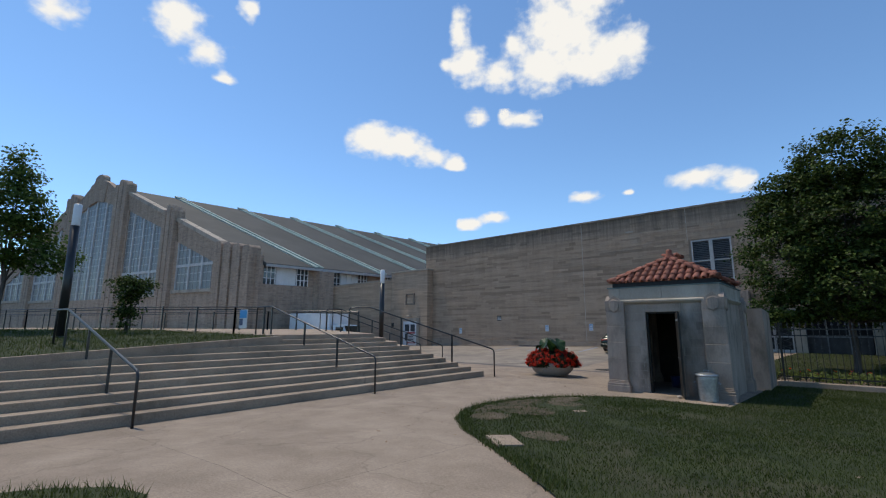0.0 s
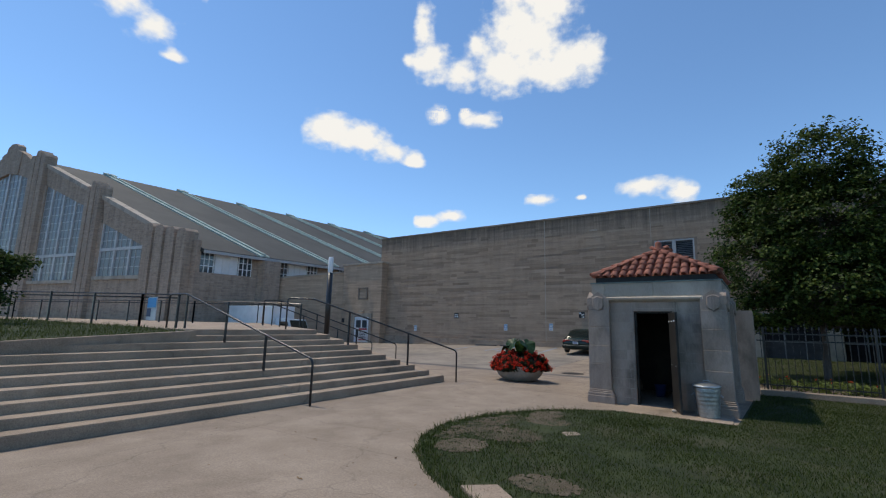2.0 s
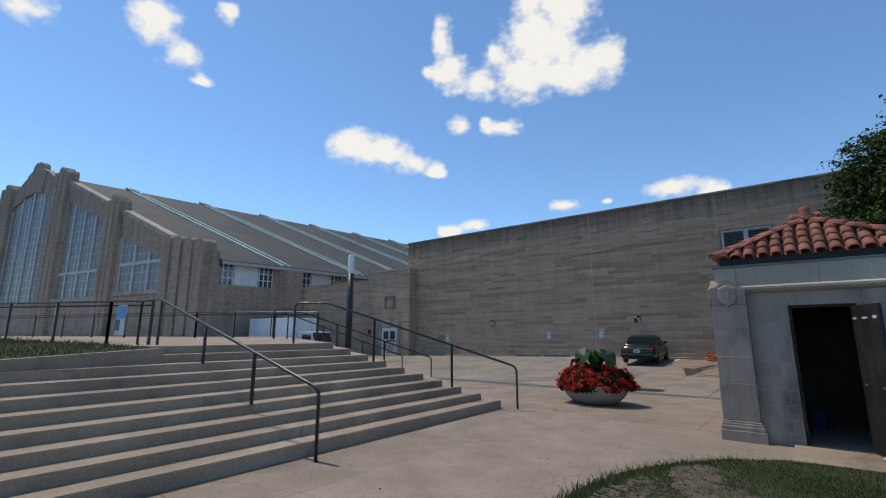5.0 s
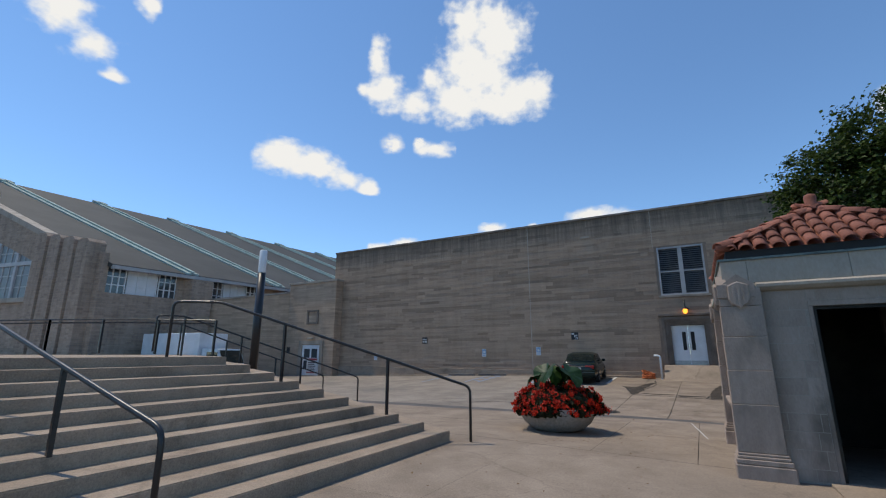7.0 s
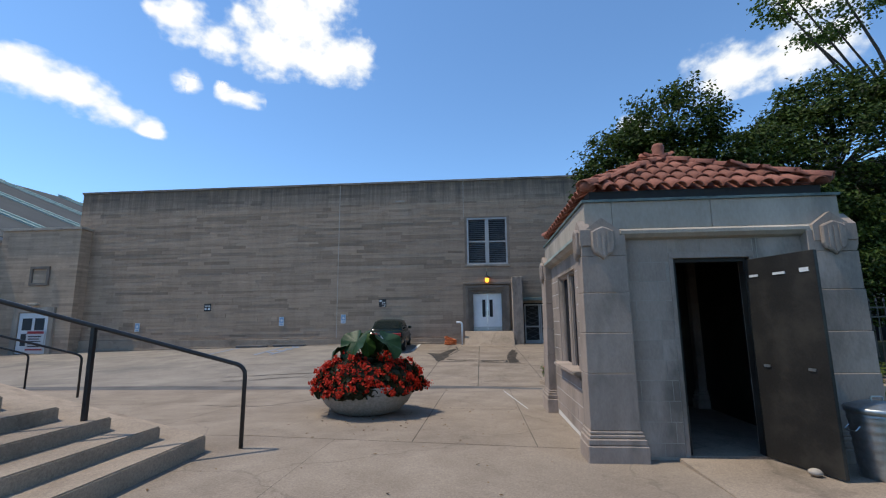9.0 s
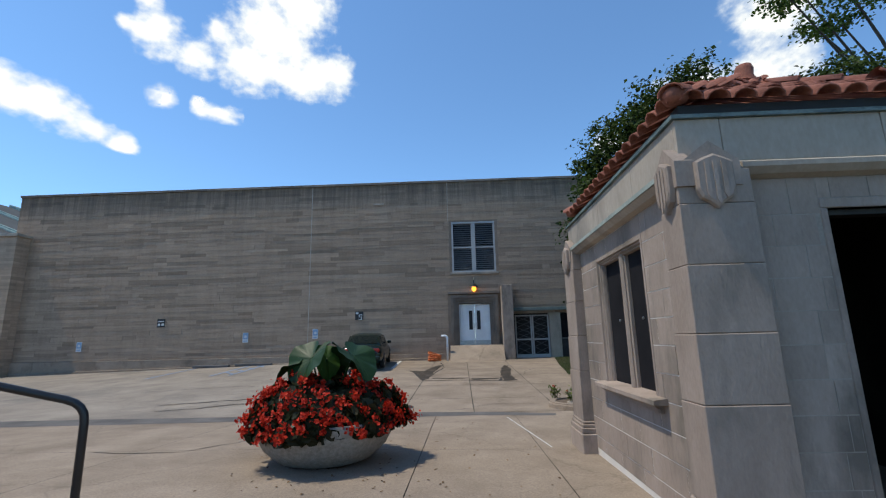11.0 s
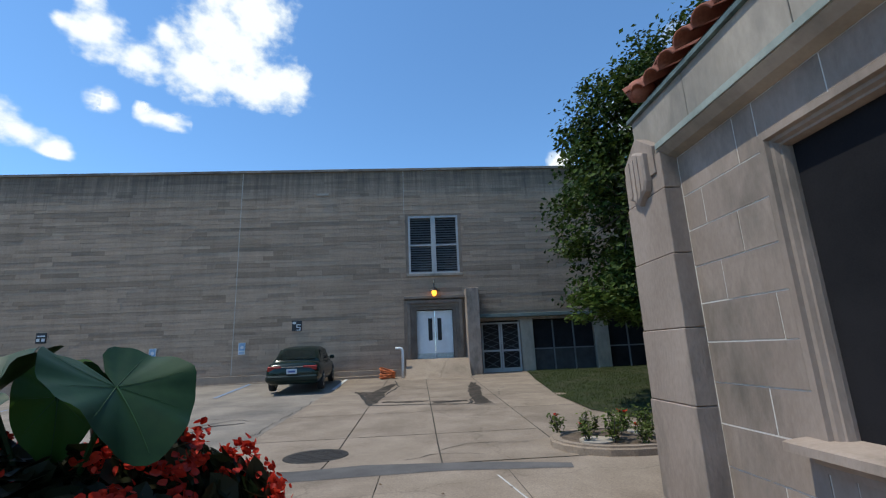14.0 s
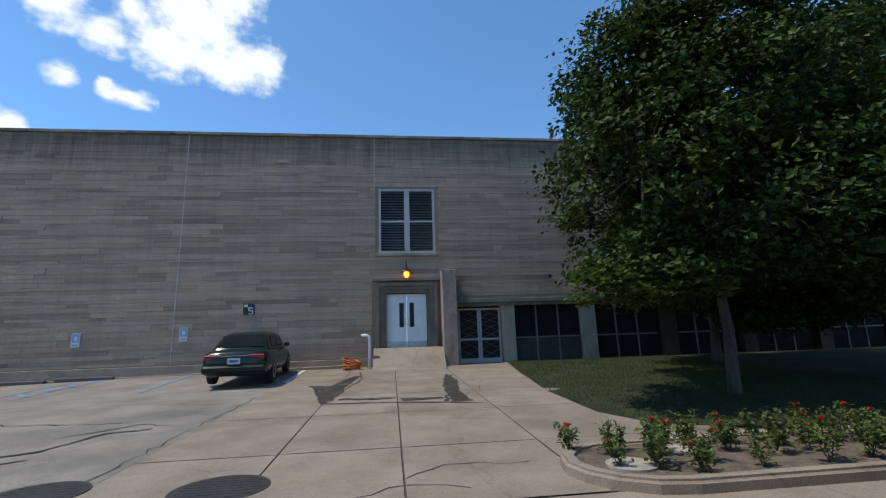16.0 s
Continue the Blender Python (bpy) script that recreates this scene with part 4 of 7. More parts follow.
# paired side windows with boarded dark lights
win = tagged(new("window_1"), "paired dark boarded windows in stone surround with sill", "window", kind="structure")
bm = bmesh.new()
loops = []
for g, x in ((0.006, 0.185), (0.004, 0.171), (-0.030, 0.171), (-0.036, 0.192), (-0.052, 0.196), (-0.062, 0.214), (-0.072, 0.216), (-0.080, 0.245), (-0.080, 0.285)):
    loops.append([bm.verts.new((x, yy, zz)) for yy, zz in ((WIN[0] - g, WIN[2]), (WIN[0] - g, WIN[3] + g), (WIN[1] + g, WIN[3] + g), (WIN[1] + g, WIN[2]))])
for a_, b_ in zip(loops, loops[1:]):
    for k in range(3):
        bm.faces.new((a_[k], a_[k + 1], b_[k + 1], b_[k]))
part("surround", bm, M_LIME, win)
ym = 1.635
bm = boxm(0.195, 0.275, ym - 0.035, ym + 0.035, WIN[2], WIN[3] - 0.05, 0.018)
box(bm, 0.225, 0.275, ym - 0.056, ym + 0.056, WIN[2], WIN[3] - 0.06, 0.008)
part("mullion", bm, M_LIME, win)
for y0, y1 in ((WIN[0] + 0.06, ym), (ym, WIN[1] - 0.06)):
    pn = part("panel", boxm(0.262, 0.282, y0 + 0.001, y1 - 0.001, WIN[2] - 0.02, WIN[3] - 0.05), M_SCREEN, win)
    part("bolt", lathe([(0.013, 0), (0.013, 0.012), (0.005, 0.015)], 10), M_STEEL, pn).matrix_local = pose(0.262, (y0 + y1) / 2, 1.48, 0, -90, 0)
part("sill", extrude_profile([(0.062, WIN[2] - 0.042), (0.062, WIN[2] - 0.006), (0.085, WIN[2]), (IN + 0.11, WIN[2] + 0.016), (IN + 0.11, WIN[2] - 0.045)], "y", 0.84, 2.42), M_LIME, win)
part("sill_moulding", extrude_profile([(0.118, WIN[2] - 0.075), (0.098, WIN[2] - 0.046), (IN + 0.1, WIN[2] - 0.046), (IN + 0.1, WIN[2] - 0.115), (0.150, WIN[2] - 0.115), (0.146, WIN[2] - 0.085)], "y", 0.93, 2.33), M_LIME, win)

# ---- tiled roof of the gatehouse ----
roof = tagged(new("gatehouse_roof"), "hipped roof of worn red clay barrel tiles", "roof", kind="structure")
EZ, PZ, OV = BZ + 0.155, 3.70, -0.12
EX0, EX1, EY0, EY1 = -OV + 0.07, BX + OV - 0.07, -OV + 0.07, BY + OV - 0.07
RX, RY0, RY1 = BX / 2, 1.35, BY - 1.35
part("gutter_board", boxm(0.115, BX - 0.115, 0.115, BY - 0.115, BZ + 0.001, BZ + 0.03), M_GUTTER, roof)
# Near-black board puts the shade of the eave gap into its colour.
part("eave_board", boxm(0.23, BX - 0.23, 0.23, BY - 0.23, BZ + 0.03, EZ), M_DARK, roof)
bm = bmesh.new()
c = [bm.verts.new(p) for p in ((EX0 + 0.05, EY0 + 0.05, EZ), (EX1 - 0.05, EY0 + 0.05, EZ), (EX1 - 0.05, EY1 - 0.05, EZ), (EX0 + 0.05, EY1 - 0.05, EZ), (RX, RY0, PZ - 0.03), (RX, RY1, PZ - 0.03))]
for q in ((0, 1, 4), (1, 2, 5, 4), (2, 3, 5), (3, 0, 4, 5), (3, 2, 1, 0)):
    bm.faces.new([c[i] for i in q])
part("roof_deck", bm, M_TILE, roof)


def tile_mesh(length, r):
    """A barrel tile lying along +y, crown upwards, wider at its lower end."""
    vs, fs, n = [], [], 7
    for j, (yy, rr, zz) in enumerate(((0, r, 0.012), (length, r * 0.82, -0.006))):
        for lay in (0, 0.014):
            for k in range(n):
                a = math.pi * k / (n - 1)
                vs.append((math.cos(a) * (rr - lay), yy, math.sin(a) * (rr - lay) * 0.8 + zz))
    for k in range(n - 1):
        fs += [(k, k + 1, 2 * n + k + 1, 2 * n + k), (n + k, 3 * n + k, 3 * n + k + 1, n + k + 1), (k, n + k, n + k + 1, k + 1)]
    me = bpy.data.meshes.new("tile")
    me.from_pydata(vs, [], fs)
    me.polygons.foreach_set("use_smooth", [True] * len(me.polygons))
    me.materials.append(M_TILE)
    return me


TILE = tile_mesh(0.36, 0.088)
HIP = tile_mesh(0.38, 0.095)


def lay_tiles(e0, e1, r0, r1):
    """Tiles on one slope, from the eave e0-e1 up to the ridge r0-r1."""
    e0, e1, r0, r1 = (Vector(p) for p in (e0, e1, r0, r1))
    along = (e1 - e0).normalized()
    up = (r0 - e0) - along * (r0 - e0).dot(along)
    run = up.length
    up.normalize()
    nrm = along.cross(up).normalized()
    if nrm.z < 0:
        nrm = -nrm
    width = (e1 - e0).length
    cols = round(width / 0.185)
    rnd = random.Random(int(width * 100))
    for cidx in range(cols):
        s = (cidx + 0.5) * width / cols
        lim = run * min(1.0, s / max(1e-3, (r0 - e0).dot(along)), (width - s) / max(1e-3, width - (r1 - e0).dot(along)))
        d = -0.04
        while d < lim - 0.06:
            ob = new("tile", TILE)
            ob.parent = roof
            x = along if nrm.dot(along.cross(up)) > 0 else -along
            m = Matrix((x, up, nrm)).transposed().to_4x4()
            m.translation = e0 + along * (s + rnd.uniform(-0.006, 0.006)) + up * d + nrm * (0.01 + rnd.uniform(0, 0.008))
            ob.matrix_local = m
            d += 0.29


lay_tiles((EX0, EY0, EZ), (EX1, EY0, EZ), (RX, RY0, PZ), (RX, RY0, PZ))
lay_tiles((EX0, EY0, EZ), (EX0, EY1, EZ), (RX, RY0, PZ), (RX, RY1, PZ))
lay_tiles((EX1, EY0, EZ), (EX1, EY1, EZ), (RX, RY0, PZ), (RX, RY1, PZ))
lay_tiles((EX0, EY1, EZ), (EX1, EY1, EZ), (RX, RY1, PZ), (RX, RY1, PZ))


def hip_tiles(p, q):
    p, q = Vector(p), Vector(q)
    d = (q - p).normalized()
    x = d.cross(Vector((0, 0, 1))).normalized()
    n = x.cross(d)
    L = (q - p).length
    k = 0.0
    while k < L - 0.05:
        ob = new("hip_tile", HIP)
        ob.parent = roof
        m = Matrix((x, d, n)).transposed().to_4x4()
        m.translation = p + d * k + n * 0.045
        ob.matrix_local = m
        k += 0.31


for a_, b_ in (((EX0 - 0.03, EY0 - 0.03, EZ), (RX, RY0, PZ)), ((EX1 + 0.03, EY0 - 0.03, EZ), (RX, RY0, PZ)), ((EX0 - 0.03, EY1 + 0.03, EZ), (RX, RY1, PZ)), ((EX1 + 0.03, EY1 + 0.03, EZ), (RX, RY1, PZ)), ((RX, RY0, PZ + 0.01), (RX, RY1, PZ + 0.01))):
    hip_tiles(a_, b_)
for yy in (RY0, RY1):
    part("finial", lathe([(0.11, 0), (0.10, 0.08), (0.075, 0.13), (0.085, 0.20), (0.07, 0.25), (0.02, 0.27)], 16, (RX, yy, PZ + 0.02)), M_TILE, roof, smooth=True)
for ex, ey in ((EX0, EY0), (EX1, EY0), (EX0, EY1), (EX1, EY1)):
    part("hip_end", lathe([(0.02, -0.07), (0.08, -0.05), (0.10, 0.0), (0.08, 0.06), (0.02, 0.085)], 14, (ex + (0.02 if ex < 1 else -0.02), ey + (0.02 if ey < 1 else -0.02), EZ + 0.07)), M_TILE, roof, smooth=True)

# stone pier beside the gatehouse
part_pier = tagged(part("gate_pier", prism([(2.98, 3.62), (3.38, 3.62), (3.38, 5.35), (2.98, 5.35)], -0.2, lambda x, y: 2.3 - 0.1 * (y > 4)), M_LIME), "grey limestone gate pier beside the gatehouse", "pier", kind="structure")


# ---- doors, windows and fittings of the long wall ----
Y = WALL_Y
win2 = tagged(new("window_2"), "large grey louvred vent window with pale frame", "window", kind="structure")
bm = bmesh.new()
x0, x1, z0, z1 = -1.79, 0.52, 4.72, 7.46
for q in ((x0, x0 + 0.09, z0, z1), (x1 - 0.09, x1, z0, z1), (x0 + 0.09, x1 - 0.09, z1 - 0.09, z1), (x0 + 0.09, x1 - 0.09, z0, z0 + 0.09)):
    box(bm, q[0], q[1], Y + 0.02, Y + 0.2, q[2], q[3])
part("window_frame", bm, M_FRAME, win2)
xm, zm = (x0 + x1) / 2, 6.06
bm = bmesh.new()
box(bm, xm - 0.11, xm + 0.11, Y + 0.03, Y + 0.2, z0 + 0.09, z1 - 0.09)
part("mullion", bm, M_FRAME, win2)
bm = bmesh.new()
box(bm, x0 + 0.09, xm - 0.11, Y + 0.05, Y + 0.2, zm - 0.035, zm + 0.035)
box(bm, xm + 0.11, x1 - 0.09, Y + 0.05, Y + 0.2, zm - 0.035, zm + 0.035)
part("transom", bm, M_FRAME, win2)
# Near-black sheet stands in for the shade behind the slats.
part("backing", boxm(x0, x1, Y + 0.24, Y + 0.28, z0, z1), M_DARK, win2)
M_LOUVRE = surface("grey louvre metal", (0.10, 0.105, 0.115), (0.16, 0.165, 0.175), 3, 0.5, 0.05)
for xa, xb in ((x0 + 0.09, xm - 0.11), (xm + 0.11, x1 - 0.09)):
    for za, zb in ((z0 + 0.09, zm - 0.035), (zm + 0.035, z1 - 0.09)):
        n = 11
        for k in range(n):
            zz = za + (zb - za) * (k + 0.5) / n
            part("slat", extrude_profile([(Y + 0.07, zz - 0.045), (Y + 0.075, zz - 0.05), (Y + 0.17, zz + 0.03), (Y + 0.165, zz + 0.035)], "x", xa, xb), M_LOUVRE, win2)
part("window_sill", boxm(-1.9, 0.63, Y - 0.08, Y, 4.60, 4.72, 0.01), M_LIMEPALE, win2)

door2 = tagged(new("door_2"), "pale grey double door with narrow dark lights", "door", kind="structure")
for xa, xb in ((-1.50, -0.705), (-0.695, 0.10)):
    lf = part("leaf", boxm(xa, xb, Y + 0.2, Y + 0.25, 0.97, 3.07, 0.004), M_WHITE, door2)
    mid = xb - 0.2 if xa < -1 else xa + 0.2
    part("vision_light", boxm(mid - 0.09, mid + 0.09, Y + 0.185, Y + 0.198, 1.75, 2.72), M_DARK, lf)
    part("kick_plate", boxm(xa + 0.02, xb - 0.02, Y + 0.19, Y + 0.198, 0.99, 1.2), M_STEEL, lf)
    part("pull", tube([(xb - 0.05 if xa < -1 else xa + 0.05, Y + 0.15, 1.85), (xb - 0.05 if xa < -1 else xa + 0.05, Y + 0.15, 2.1)], 0.015), M_STEEL, lf)
bm = bmesh.new()
for o, d in ((0.0, 0.18), (0.14, 0.10), (0.28, 0.02)):
    for q in ((-1.50 - o - 0.14, -1.50 - o, 0.5, 3.09 + o + 0.14), (0.10 + o, 0.24 + o, 0.5, 3.09 + o + 0.14), (-1.50 - o, 0.10 + o, 3.09 + o, 3.23 + o)):
        box(bm, q[0], q[1], Y - 0.16 + d, Y + 0.3, q[2], q[3])
part("moulded_surround", bm, M_LIMEDARK, door2)
part("hood", boxm(-2.05, 0.66, Y - 0.2, Y, 3.56, 3.70, 0.02), M_LIMEDARK, door2)
tagged(part("wall_buttress", boxm(0.66, 1.22, Y - 0.75, Y, -0.3, 3.92, 0.02), M_LIME), "limestone buttress beside the double door", "buttress", kind="structure")
tagged(part("ramp", extrude_profile([(Y, 0.0), (Y, 0.97), (Y - 0.5, 0.95), (Y - 1.5, 0.16), (Y - 1.5, 0.0)], "x", -1.98, 0.655), M_STEP), "short steep concrete ramp up to the double door", "ramp", kind="structure")

wl = empty("wall_lamp", "lit amber wall lantern above the double door", "wall lamp")
part("bracket", tube([(-0.7, Y, 4.35), (-0.7, Y - 0.18, 4.4), (-0.7, Y - 0.3, 4.25), (-0.7, Y - 0.3, 4.05)], 0.025), M_IRON, wl)
part("cap", lathe([(0.24, 0), (0.22, 0.03), (0.10, 0.12), (0.05, 0.16)], 16, (-0.7, Y - 0.3, 3.9)), M_IRON, wl)
part("globe", lathe([(0.03, -0.24), (0.08, -0.21), (0.115, -0.12), (0.105, -0.02), (0.08, 0.0)], 16, (-0.7, Y - 0.3, 3.9)), M_LAMPGLOW, wl, "glowing amber glass", True)

pipe = empty("downpipe", "short white bent pipe standing by the ramp", "pipe")
part("pipe_run", tube([(-2.12, Y - 0.9, level(-2.1, 19.5) - 0.05), (-2.12, Y - 0.9, 1.35), (-2.16, Y - 0.9, 1.43), (-2.24, Y - 0.9, 1.46), (-2.42, Y - 0.9, 1.46)], 0.055), M_WHITE, pipe, smooth=True)


# lettered plates and small parking signs
def text_mesh(body, size, material, m, parent, name="lettering"):
    cu = bpy.data.curves.new(name, "FONT")
    cu.body, cu.size, cu.extrude, cu.align_x, cu.align_y = body, size, 0.004, "CENTER", "CENTER"
    tmp = bpy.data.objects.new(name, cu)
    scene.collection.objects.link(tmp)
    me = bpy.data.meshes.new_from_object(tmp.evaluated_get(bpy.context.evaluated_depsgraph_get()))
    bpy.data.objects.remove(tmp)
    me.materials.clear()
    me.materials.append(material)
    ob = new(name, me)
    ob.parent = parent
    ob.matrix_local = m
    return ob


for xx, zz, digit in ((-17.27, 2.48, 2), (-6.71, 2.60, 3)):
    pl = empty("number_plate", "black square bay number plate on the wall", "sign", "bay plates on the wall")
    part("plate", boxm(xx - 0.21, xx + 0.21, Y - 0.03, Y - 0.002, zz - 0.22, zz + 0.22, 0.004), M_SIGN, pl)
    if digit == 3:
        part("mark", boxm(xx - 0.18, xx - 0.04, Y - 0.036, Y - 0.031, zz + 0.08, zz + 0.17), M_SIGNW, pl)
        for q in ((-0.02, 0.16, 0.02, 0.06), (-0.02, 0.02, -0.06, 0.02), (-0.02, 0.16, -0.08, -0.05), (0.12, 0.16, -0.17, -0.08), (-0.02, 0.16, -0.20, -0.17)):
            part("mark", boxm(xx + q[0], xx + q[1], Y - 0.036, Y - 0.031, zz + q[2], zz + q[3]), M_SIGNW, pl)
    else:
        part("mark", boxm(xx - 0.16, xx + 0.16, Y - 0.036, Y - 0.031, zz + 0.06, zz + 0.11), M_SIGNW, pl)
        part("mark", boxm(xx - 0.16, xx - 0.04, Y - 0.036, Y - 0.031, zz - 0.14, zz - 0.02), M_SIGNW, pl)
        part("mark", boxm(xx + 0.04, xx + 0.17, Y - 0.036, Y - 0.031, zz - 0.14, zz - 0.02), M_SIGNW, pl)
for xx, zz in ((-21.6, 1.35), (-12.68, 1.62), (-9.0, 1.72)):
    pl = empty("parking_sign", "small faded blue and white parking sign", "sign", "parking signs on the wall")
    part("plate", boxm(xx - 0.145, xx + 0.145, Y - 0.02, Y - 0.002, zz - 0.25, zz + 0.25), M_SIGNW, pl)
    part("blue_field", boxm(xx - 0.125, xx + 0.125, Y - 0.026, Y - 0.021, zz - 0.08, zz + 0.23), M_SIGNB, pl)
    part("pictogram", lathe([(0.07, 0), (0.07, 0.004), (0.045, 0.005), (0.045, 0.004)], 14), M_SIGNW, pl).matrix_local = pose(xx + 0.01, Y - 0.027, zz + 0.05, 90, 0, 0)
    part("bar", boxm(xx - 0.1, xx + 0.1, Y - 0.026, Y - 0.021, zz - 0.2, zz - 0.15), M_SIGNB, pl)
for xx in (-14.2, -12.0):
    kb = empty("wheel_stop", "weathered concrete wheel stop against the wall", "wheel stop", "wheel stops")
    part("bar", boxm(xx - 0.95, xx + 0.95, Y - 0.45, Y - 0.28, level(xx, 20) - 0.02, level(xx, 20) + 0.13, 0.03), M_TAR, kb)

# low range under a flat canopy, with a barred gate and screened bays
M_BROWN = surface("dark brown brick", (0.045, 0.03, 0.022), (0.08, 0.055, 0.042), 3, 0.9, 0.2)
# Panel grey lowered to hold the shade of canopy and trees.
M_DULL = surface("dull grey panel", (0.032, 0.032, 0.034), (0.055, 0.055, 0.058), 3, 0.8, 0.05)
low = empty("low_range", "low screened bays under a flat metal canopy", "arcade", kind="structure")
part("canopy", boxm(1.25, 24, Y - 0.35, Y + 0.3, 2.62, 2.78, 0.01), surface("dull green canopy metal", (0.10, 0.125, 0.115), (0.17, 0.20, 0.185), 2, 0.7, 0.1, 20), low)
part("fascia", boxm(1.25, 24, Y - 0.05, Y + 0.3, 2.50, 2.62), M_LIME, low)
for xx, wd in ((3.1, 0.55), (6.45, 0.62), (10.0, 0.62), (13.6, 0.62), (17.2, 0.62), (20.8, 0.62)):
    part("pier", boxm(xx, xx + wd, Y - 0.08, Y + 0.35, -0.2, 2.50), M_LIMEPALE if xx < 7 else M_BROWN, low)
# Back and soffit near black: shade inside the bays is painted on.
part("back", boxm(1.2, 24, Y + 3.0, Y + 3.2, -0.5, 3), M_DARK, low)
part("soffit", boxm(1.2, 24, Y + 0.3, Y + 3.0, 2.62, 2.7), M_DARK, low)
for xa in (3.65, 7.07, 10.62, 14.22, 17.82, 21.42):
    for k in range(3):
        a_ = xa + k * 0.93
        for za, zb, mt in ((0.12, 1.18, M_DULL if xa < 7 else M_SCREEN), (1.24, 2.44, M_SCREEN)):
            part("screen_panel", boxm(a_ + 0.03, a_ + 0.90, Y + 0.1, Y + 0.13, za, zb), mt, low)
        part("post", boxm(a_ - 0.03, a_ + 0.03, Y + 0.06, Y + 0.16, 0.05, 2.50), M_LOUVRE, low)
    part("rail", boxm(xa, xa + 2.8, Y + 0.07, Y + 0.15, 1.18, 1.24), M_LOUVRE, low)
gate = tagged(new("gate"), "pale metal double gate with diamond mesh", "gate", kind="structure")
for xa in (1.35, 2.22):
    bm = bmesh.new()
    for q in ((xa, xa + 0.07, 0.15, 2.42), (xa + 0.78, xa + 0.85, 0.15, 2.42), (xa + 0.07, xa + 0.78, 2.35, 2.42), (xa + 0.07, xa + 0.78, 0.15, 0.45), (xa + 0.07, xa + 0.78, 1.15, 1.23)):
        box(bm, q[0], q[1], Y + 0.05, Y + 0.1, q[2], q[3])
    part("gate_frame", bm, M_FRAME, gate)
    for za, zb in ((0.45, 1.15), (1.23, 2.35)):
        n = round((zb - za) / 0.28)
        for k in range(n):
            for sgn in (0, 1):
                p0, p1 = (xa + 0.07, xa + 0.78)[sgn], (xa + 0.78, xa + 0.07)[sgn]
                part("mesh_bar", tube([(p0, Y + 0.075, za + (zb - za) * k / n), (p1, Y + 0.075, za + (zb - za) * (k + 1) / n)], 0.009, 5), M_LOUVRE, gate)
# Near-black sheet paints the shade behind the gate.
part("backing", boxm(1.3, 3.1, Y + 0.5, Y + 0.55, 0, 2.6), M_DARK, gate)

# annex service door with posted notice
door3 = tagged(new("door_3"), "white glazed service door with a posted notice", "door", kind="structure")
part("leaf", boxm(-28.4, -26.55, 19.65, 19.71, -0.1, 2.25), M_WHITE, door3)
for xa in (-28.15, -27.35):
    for za in (0.35, 1.25):
        part("pane", boxm(xa, xa + 0.6, 19.63, 19.648, za, za + 0.7), M_GLASS, door3)
part("notice", boxm(-27.75, -26.6, 19.59, 19.625, 0.05, 1.25), M_SIGNW, door3)
bm = bmesh.new()
M_RED = plain("dark red print", (0.30, 0.03, 0.04), 0.6)
box(bm, -27.7, -26.65, 19.58, 19.588, 1.05, 1.2)
box(bm, -27.7, -26.65, 19.58, 19.588, 0.1, 0.18)
part("notice_band", bm, M_RED, door3)
bm = bmesh.new()
for k in range(5):
    box(bm, -27.6, -26.8 - 0.1 * (k % 2), 19.58, 19.588, 0.3 + k * 0.14, 0.36 + k * 0.14)
part("notice_text", bm, M_SIGN, door3)
fl = empty("flood_light", "small pale wall light over the service door", "wall light")
part("housing", boxm(-27.8, -27.15, 19.4, 19.63, 2.68, 2.85, 0.03), M_LIMEPALE, fl)
for xx, zz in ((-30.1, 1.9),):
    pl = empty("number_plate", "black square bay number plate on the wall", "sign", "bay plates on the wall")
    part("plate", boxm(xx - 0.18, xx + 0.18, 19.72, 19.75, zz - 0.2, zz + 0.2), M_SIGN, pl)


# ---- rails and fences ----
def curve_pts(pts, r=0.12, n=4):
    """Rounds the inner corners of a line of points."""
    out = [Vector(pts[0])]
    for a, b, c in zip(pts, pts[1:], pts[2:]):
        a, b, c = Vector(a), Vector(b), Vector(c)
        p, q = b + (a - b).normalized() * r, b + (c - b).normalized() * r
        for k in range(n + 1):
            t = k / n
            out.append(p * (1 - t) ** 2 + b * 2 * t * (1 - t) + q * t * t)
    return out + [Vector(pts[-1])]


def handrail(label, foot, head, zfoot, zhead, posts, over=0.75, tail=True, hgt=0.88):
    """A stair rail: its own end post at the foot, a sloping bar, and a level end above."""
    rail = empty("handrail", label, "handrail", "stair rails", at=(foot[0], foot[1], zfoot))
    o = Vector((foot[0], foot[1], zfoot))
    d = (Vector((head[0], head[1], 0)) - Vector((foot[0], foot[1], 0))).normalized()
    end = Vector((head[0], head[1], zhead + hgt))
    pts = [(0, 0, -0.05), (0, 0, hgt), tuple(end - o)]
    if over:
        pts.append(tuple(end + d * over - o))
        if tail:
            pts.append(tuple(end + d * over + Vector((0, 0, -hgt - 0.05)) - o))
    part("bar", tube(curve_pts(pts, 0.11), 0.024, 8), M_IRON, rail, smooth=True)
    for t, zb in posts:
        p = o + (end - o - Vector((0, 0, hgt))) * t
        part("post", boxm(p.x - o.x - 0.02, p.x - o.x + 0.02, p.y - o.y - 0.02, p.y - o.y + 0.02, zb - zfoot, p.z - o.z + hgt - 0.01), M_IRON, rail)
    return rail


def step_z(x, y):
    i1 = (CX - x) / RUN
    return STEP_Z0 + RISE * clamp(math.floor(i1), 0, STEP_N - 1)


